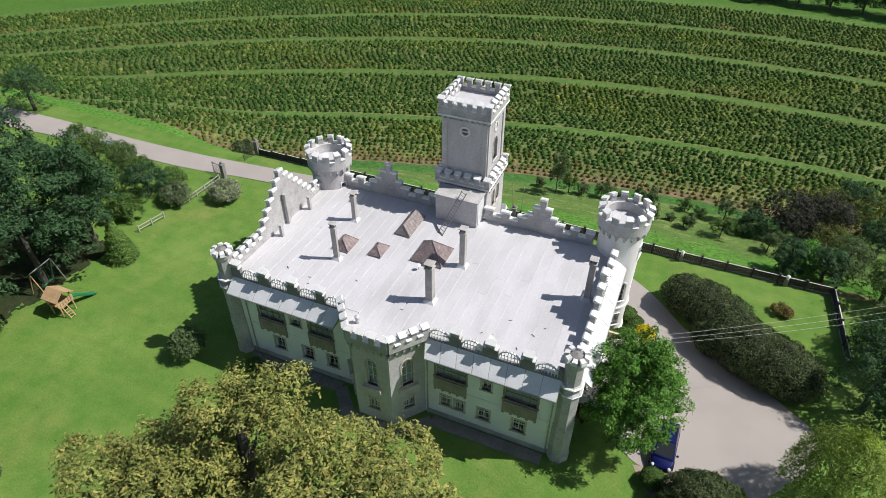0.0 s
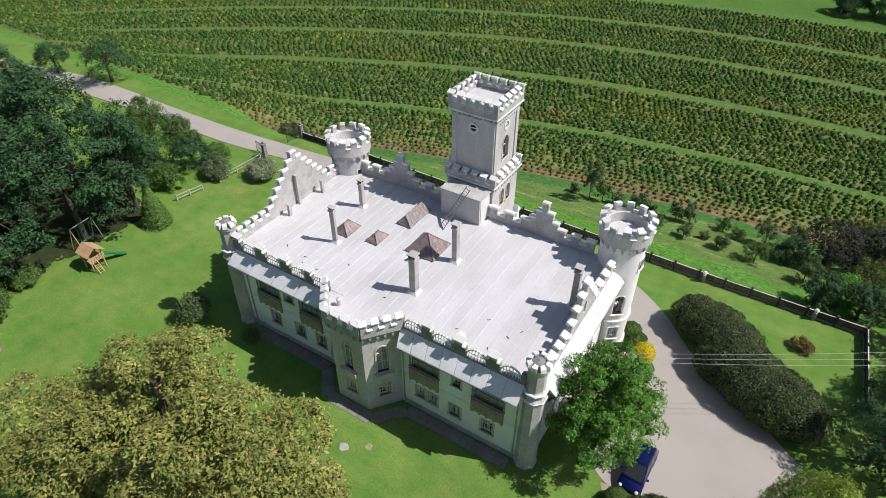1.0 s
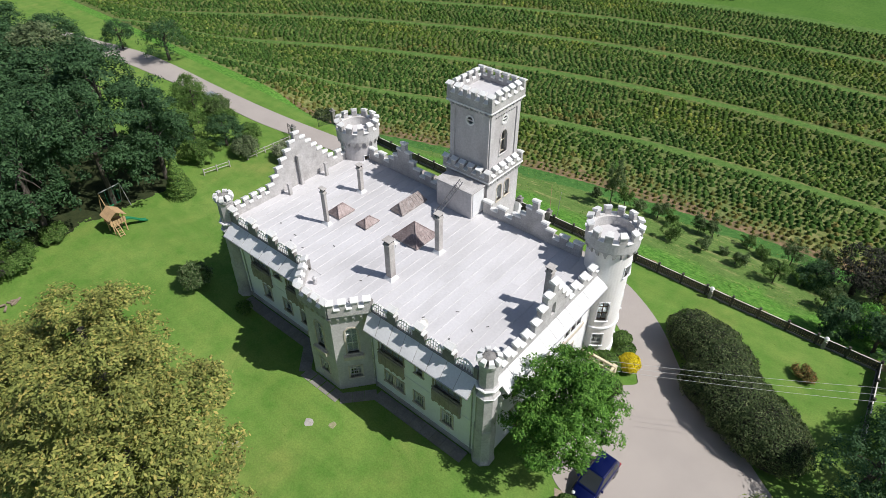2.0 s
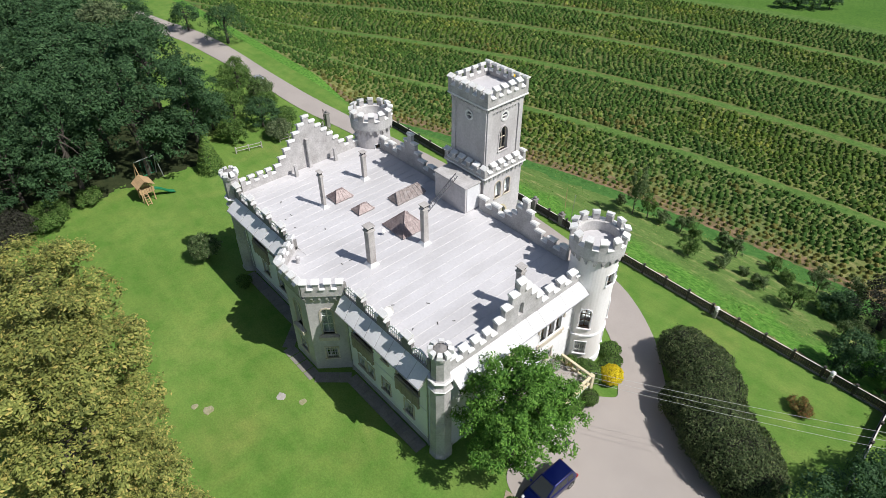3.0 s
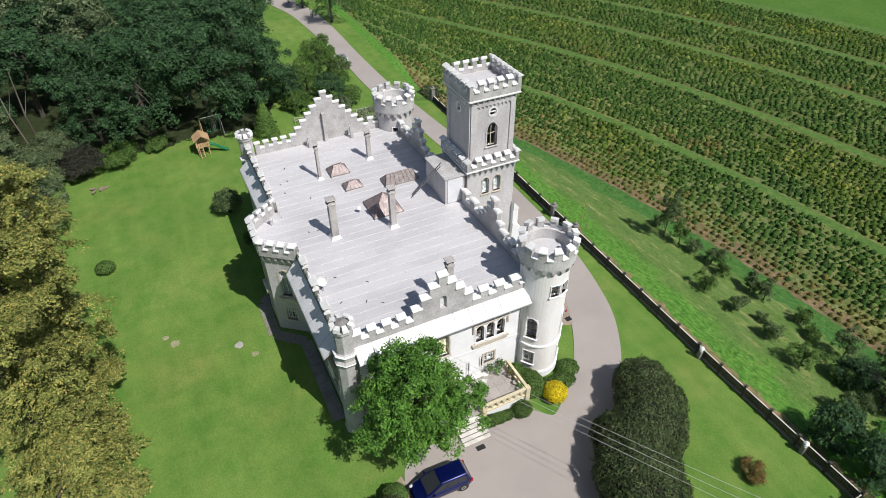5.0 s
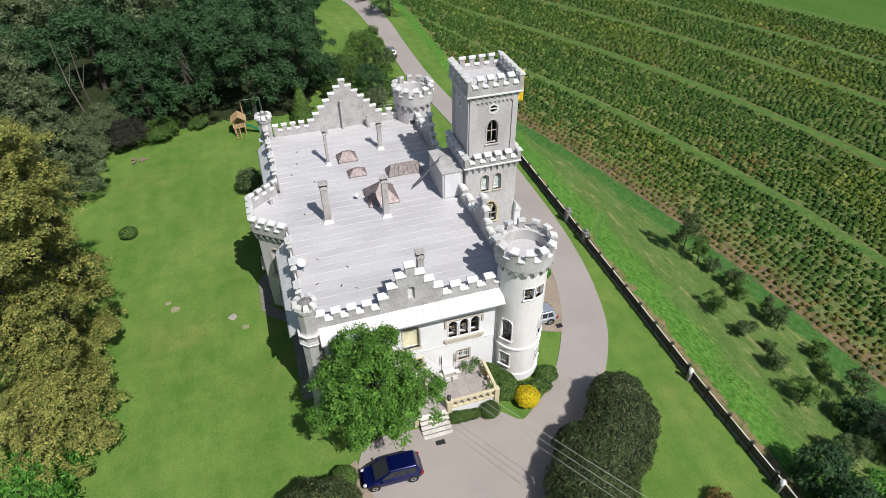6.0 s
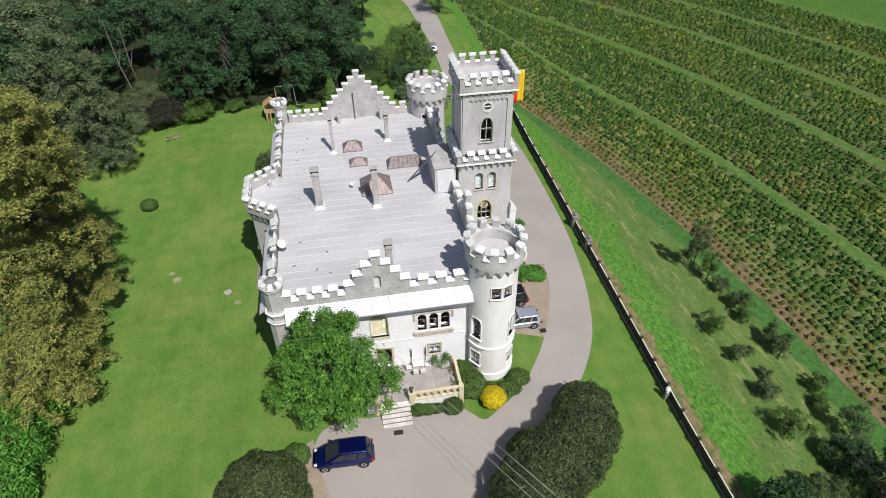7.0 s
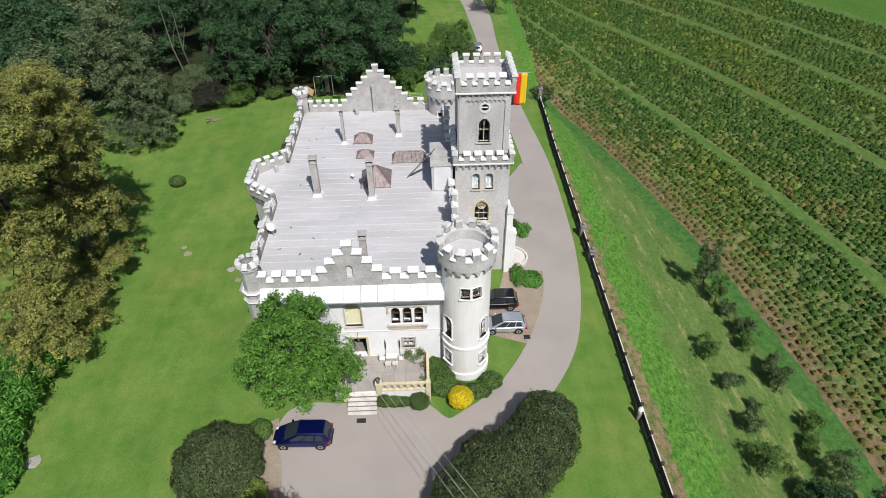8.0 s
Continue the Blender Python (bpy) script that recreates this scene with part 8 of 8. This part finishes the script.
for i, (x, y, h, rad, mt, lab) in enumerate((
        (-70.2, 47.8, 7.4, 3.6, MIDLEAF, "rounded green tree beside the drive"), (-66.0, 44.4, 5.6, 2.9, MIDLEAF, "small green tree on the grass"), (-61.0, 46.6, 5.0, 2.7, DARKLEAF, "small dark green tree beside the rail fence"),
        (-59.2, 41.2, 3.6, 2.2, MIDLEAF, "small green tree beside the rail fence"), (-64.5, 40.4, 4.6, 2.6, DARKLEAF, "small dark green tree on the grass"), (-76.5, 50.6, 5.4, 2.1, MIDLEAF, "small green tree beside the drive"), (-96.0, 58.4, 8.4, 4.0, DARKLEAF, "dark green tree standing at the field corner"), (-107.5, 55.6, 6.0, 3.0, DARKLEAF, "dark green tree beside the drive"),
        (20.6, 44.6, 9.5, 3.5, DARKLEAF, "dark green tree beyond the fence corner"), (23.0, 42.6, 8.5, 2.8, DARKLEAF, "dark green tree beside the forecourt"), (27.0, 57.5, 8.0, 3.4, DARKLEAF, "dark green tree beyond the fence"), (21.7, 50.8, 6.5, 2.6, DARKLEAF, "dark green tree beyond the fence corner"), (23.5, 54.0, 7.0, 2.9, MIDLEAF, "green tree beyond the fence corner"), (25.5, 49.0, 9.0, 3.4, DARKLEAF, "dark green tree beyond the fence corner"), (24.0, 61.5, 6.5, 3.0, MIDLEAF, "green tree beyond the fence"),
        (21.0, 66.0, 5.5, 2.7, GREYLEAF, "old fruit tree in the rough meadow"), (25.5, 73.0, 6.5, 3.2, DARKLEAF, "dark green tree at the field edge"), (31.0, 66.0, 8.0, 3.6, DARKLEAF, "dark green tree beyond the fence"),
        (23.5, 83.5, 6.0, 3.0, DARKLEAF, "dark green tree at the field edge"), (33.0, 77.0, 7.0, 3.4, DARKLEAF, "dark green tree at the field edge"), (14.9, 63.6, 4.6, 1.9, DARKLEAF, "dense dark green tree behind the fence"), (18.6, 63.4, 4.6, 2.2, DARKLEAF, "dense dark green tree behind the fence"), (17.0, 66.6, 3.4, 1.9, LIMELEAF, "bright leafy tree behind the fence"), (15.2, 74.4, 6.6, 3.7, PURPLELEAF, "very dark-leaved tree at the field edge"),
        (19.6, 76.0, 6.4, 3.6, PURPLELEAF, "very dark-leaved tree at the field edge"), (20.0, 80.4, 6.0, 3.4, OLIVELEAF, "olive-green tree at the field edge"), (11.4, 72.6, 3.4, 2.0, DARKLEAF, "dark green tree in the rough meadow"), (19.8, 70.4, 4.6, 2.6, OLIVELEAF, "olive-green tree in the rough meadow"), (26.0, 78.0, 7.0, 3.8, OLIVELEAF, "olive-green tree at the field edge"))):
    tree("round_tree" if "fruit" not in lab else "fruit_tree", G(x, y), [(0, 0, h * 0.58, rad * 0.85, rad * 0.85, h * 0.38), (rad * 0.35, rad * 0.2, h * 0.38, rad * 0.7, rad * 0.7, h * 0.32), (-rad * 0.3, -rad * 0.3, h * 0.40, rad * 0.7, rad * 0.7, h * 0.34), (rad * 0.1, -rad * 0.4, h * 0.24, rad * 0.75, rad * 0.6, h * 0.2)],
         200 + i, mt, lab, n_clump=int(40 + rad * rad * 4), per=120, radius=0.3 * rad, size=0.24, trunk=0.06 * rad + 0.05, limbs=12)

# old orchard in the rough meadow: scraggy bushes of several upright shoots, the tallest at its west end
for i, (x, y, s, h) in enumerate(((-3.9, 69.2, 1.3, 1.1), (-0.4, 69.9, 1.1, 1.0), (3.6, 70.0, 1.25, 1.0), (8.0, 69.2, 1.5, 1.2), (13.3, 68.0, 1.5, 1.3), (-13.6, 72.4, 1.5, 2.5), (-12.0, 73.4, 1.3, 1.5), (-10.2, 73.9, 1.0, 1.2), (-7.6, 74.2, 1.15, 1.3),
                                  (-5.8, 74.0, 1.05, 1.2), (-2.4, 74.6, 1.15, 1.3), (-0.6, 74.7, 1.2, 1.3), (3.4, 75.6, 1.2, 0.9), (8.4, 75.4, 1.5, 1.3), (11.8, 76.4, 1.5, 1.5), (5.4, 74.6, 1.0, 0.8), (1.8, 71.2, 0.6, 0.8), (-16.2, 73.6, 0.8, 0.9), (10.6, 71.4, 1.1, 1.0))):
    ro = random.Random(900 + i)
    shoots = [(ro.uniform(-0.75, 0.75) * s, ro.uniform(-0.65, 0.65) * s, s * h * ro.uniform(0.5, 1.25), s * ro.uniform(0.18, 0.32), s * ro.uniform(0.18, 0.32), s * h * ro.uniform(0.35, 0.7)) for _ in range(9)]
    tree("orchard_bush", G(x, y), [(0, 0, s * h * 0.62, s * 0.55, s * 0.5, s * h * 0.48)] + shoots, 300 + i, GREYLEAF if i % 3 else MIDLEAF,
         "scrubby fruit bush with upright shoots in the rough meadow", "fruit bush", n_clump=int(34 + 26 * s * h), per=48, radius=0.22 * s ** 0.5, size=0.16, trunk=0.07, limbs=12, group="fruit bushes in the meadow", ragged=0.9)

# far trees past the crop field
for i, (x, y, s) in enumerate(((7.5, 181.5, 0.7), (14, 182.0, 0.85), (20, 182.5, 0.9), (27, 181.0, 0.85), (34, 180.0, 0.95), (41, 178.5, 0.9), (48, 178.0, 1.0), (56, 177.0, 1.0), (65, 176.0, 1.0), (76, 177.0, 1.05), (88, 178.0, 1.0))):
    o = copy_thing(deep[0], pose(*G(x, y, -3.8), 0, 0, r.uniform(0, 360)))
    o.scale = (s, s, s * 0.9)
    tagged(o, "dark tree in the row beyond the crop field", group="trees beyond the field")

for x, y, s in ((-39.5, 169.8, 0.34), (-37.0, 172.0, 0.38), (-34.4, 174.4, 0.36), (-31.6, 177.0, 0.4)):
    o = copy_thing(deep[0], pose(*G(x, y, -1.2), 0, 0, r.uniform(0, 360)))
    o.scale = (s, s, s * 0.8)
    tagged(o, "low dark bush on the grass beyond the crop field", "bush", group="bushes beyond the field")

# ---------------------------------------------------------------- crops and meadow
def crops():
    """Low bushes in rows: each a compact dome of leaves with a pale tip or two."""
    rng = np.random.default_rng(71)
    P, S, Y = [], [], []
    v = 80.3
    rows = []
    while v < 169.5:
        if all(abs(v - s) > w + 0.45 for s, w in STRIPS):
            rows.append(v)
        v += 0.98
    for v in rows:
        step = 0.92 if v < 118 else 1.0
        x = np.arange(-168, 58, step) + rng.uniform(-0.6, 0.6)
        x = x + rng.normal(size=len(x)) * 0.07
        y = v - 0.0027 * (x - 15) ** 2 + rng.normal(size=len(x)) * 0.06
        lim = np.maximum(62.8, np.where(x < -60, 62.8 + 0.02 * (-60 - x), 0))
        keep = (y > lim) & (rng.uniform(size=len(x)) > 0.04) & ~((x > 34) & (y < 84))
        x, y = x[keep], y[keep]
        P.append(np.stack([x, y, gz(x, y)], 1))
        near = np.clip(1 - (v - 80) / 7.0, 0, 1)
        S.append(rng.uniform(0.72, 1.22, len(x)) * (1 - 0.35 * near))
        patch = (np.sin(x * 0.11 + v) > 0.75) * (v < 92) + 1.6 * (np.sin(x * 0.083 + 1.0) * np.sin(v * 0.17 + 0.4) > 0.86)
        Y.append(rng.uniform(size=len(x)) < 0.85 * near + 0.22 * patch)
    P, S, Y = np.concatenate(P), np.concatenate(S), np.concatenate(Y)
    for sel, mat, nm, lab in ((~Y, CROPLEAF, "crop_rows", "long rows of low leafy green crop bushes"), (Y, CROPYELLOW, "yellowing_crop_rows", "yellowing low crop bushes along the field edge")):
        p, s = P[sel], S[sel]
        n, ring = 8, np.linspace(0, math.tau, 8, endpoint=False)
        # a low uneven dome of foliage: two rings and a top
        wob = rng.uniform(0.55, 1.15, (len(p), 2, n)) * s[:, None, None]
        rad = np.array([0.45, 0.33])[None, :, None] * wob
        co = np.stack([p[:, 0, None, None] + rad * np.cos(ring), p[:, 1, None, None] + rad * np.sin(ring), p[:, 2, None, None] + np.array([0.0, 0.40])[None, :, None] * wob], -1)
        top = p + np.stack([rng.normal(size=len(p)) * 0.06, rng.normal(size=len(p)) * 0.06, 0.52 * s], 1)
        verts = np.concatenate([co.reshape(len(p), -1, 3), top[:, None]], 1).reshape(-1, 3)
        j = np.arange(n)
        tri = [np.stack([j, (j + 1) % n, n + (j + 1) % n], 1), np.stack([j, n + (j + 1) % n, n + j], 1)]
        tri = np.concatenate(tri + [np.stack([n + j, n + (j + 1) % n, np.full(n, 2 * n)], 1)])
        faces = (np.arange(len(p)) * (2 * n + 1))[:, None, None] + tri
        me = bpy.data.meshes.new(nm)
        me.vertices.add(len(verts))
        me.vertices.foreach_set("co", verts.reshape(-1).astype(np.float32))
        me.loops.add(faces.size)
        me.loops.foreach_set("vertex_index", faces.reshape(-1).astype(np.int32))
        me.polygons.add(faces.size // 3)
        me.polygons.foreach_set("loop_start", (np.arange(faces.size // 3) * 3).astype(np.int32))
        me.update(calc_edges=True)
        me.validate()
        me.materials.append(mat)
        tagged(new(nm, me), lab, "crop", kind="stuff")
        k = 7           # loose leaves standing off the domes
        e = rng.normal(size=(len(p), k, 3))
        e /= np.linalg.norm(e, axis=2, keepdims=True)
        e[:, :, 2] = np.abs(e[:, :, 2])
        pos = p[:, None] + e * np.array([0.44, 0.44, 0.60]) * s[:, None, None] * rng.uniform(0.78, 1.12, (len(p), k, 1))
        nor = e + rng.normal(size=e.shape) * 0.5
        size = (0.34 * s[:, None] * rng.uniform(0.6, 1.25, (len(p), k))).reshape(-1)
        me = leaves(nm, pos.reshape(-1, 3), nor.reshape(-1, 3), size, rng, mat, 0.85)
        tagged(new("loose_" + nm[:-5] + "_leaves", me), "loose leaves standing off " + lab, "crop", kind="stuff")


crops()


def meadow():
    rng = np.random.default_rng(72)
    n = 14000
    x, y = rng.uniform(-56, 40, n), rng.uniform(61.2, 81, n)
    keep = y < 79.2 - 0.0027 * (x - 15) ** 2
    dens = np.sin(x * 0.4) * np.sin(y * 0.9 + x * 0.1) + rng.normal(size=n) * 0.5
    keep &= (dens > 0.15) & (y > 62.2 + 0.5 * np.sin(x * 0.7))
    x, y = x[keep], y[keep]
    pos = np.stack([x, y, gz(x, y) + 0.06], 1)
    nor = rng.normal(size=pos.shape) * np.array([0.4, 0.4, 0.3]) + np.array([0.25, 0.1, 1.0])
    tagged(new("meadow_tufts", leaves("meadow_tufts", pos, nor, rng.uniform(0.12, 0.3, len(x)), rng, MEADOWLEAF, 0.4)), "tall grass tufts in the rough meadow", "grass", kind="stuff")
    n = 9000          # short lawn tufts near the castle, for a broken surface
    x, y = rng.uniform(-56, 20, n), rng.uniform(10, 60, n)
    keep = ~((x > -33.5) & (x < 3.2) & (y > 27.5) & (y < 56)) & ~((y > 52) & (x < 0)) & ~((x > -6) & (y > 30) & (y < 56))
    x, y = x[keep], y[keep]
    pos = np.stack([x, y, gz(x, y) + 0.03], 1)
    nor = rng.normal(size=pos.shape) * np.array([0.6, 0.6, 1.0]) + np.array([0, 0, 0.6])
    tagged(new("lawn_tufts", leaves("lawn_tufts", pos, nor, rng.uniform(0.05, 0.13, len(x)), rng, LAWNLEAF, 0.5)), "short tufts in the mown lawn", "grass", kind="stuff")


LAWNLEAF = leaf("lawn_tuft", (0.11, 0.21, 0.03), (0.16, 0.26, 0.04), (0.24, 0.28, 0.08), 0.1)
meadow()


# split logs lying at the lawn edge under the purple shrub
OLDLOG = surface("weathered_log", (0.30, 0.235, 0.18), (0.17, 0.13, 0.10), 0.95, 2.0, 12, 0.6, 0.3, relief=0.01)
lr = random.Random(12)
ob = thing("log_pile", G(-48.6, 13.2), "small pile of pale split logs at the lawn edge", "log pile")
for i in range(7):
    x, y, a = -48.6 + lr.uniform(-0.5, 0.5), 13.2 + lr.uniform(-0.9, 0.9), lr.uniform(0, math.pi)
    z = float(gz(x, y)) + 0.11 + 0.16 * (i % 2)
    bm = bmesh.new()
    rod(bm, (x - 0.35 * math.cos(a), y - 0.35 * math.sin(a), z), (x + 0.35 * math.cos(a), y + 0.35 * math.sin(a), z + 0.03), 0.12, 0.10, 8)
    part("log", bm, OLDLOG, ob)
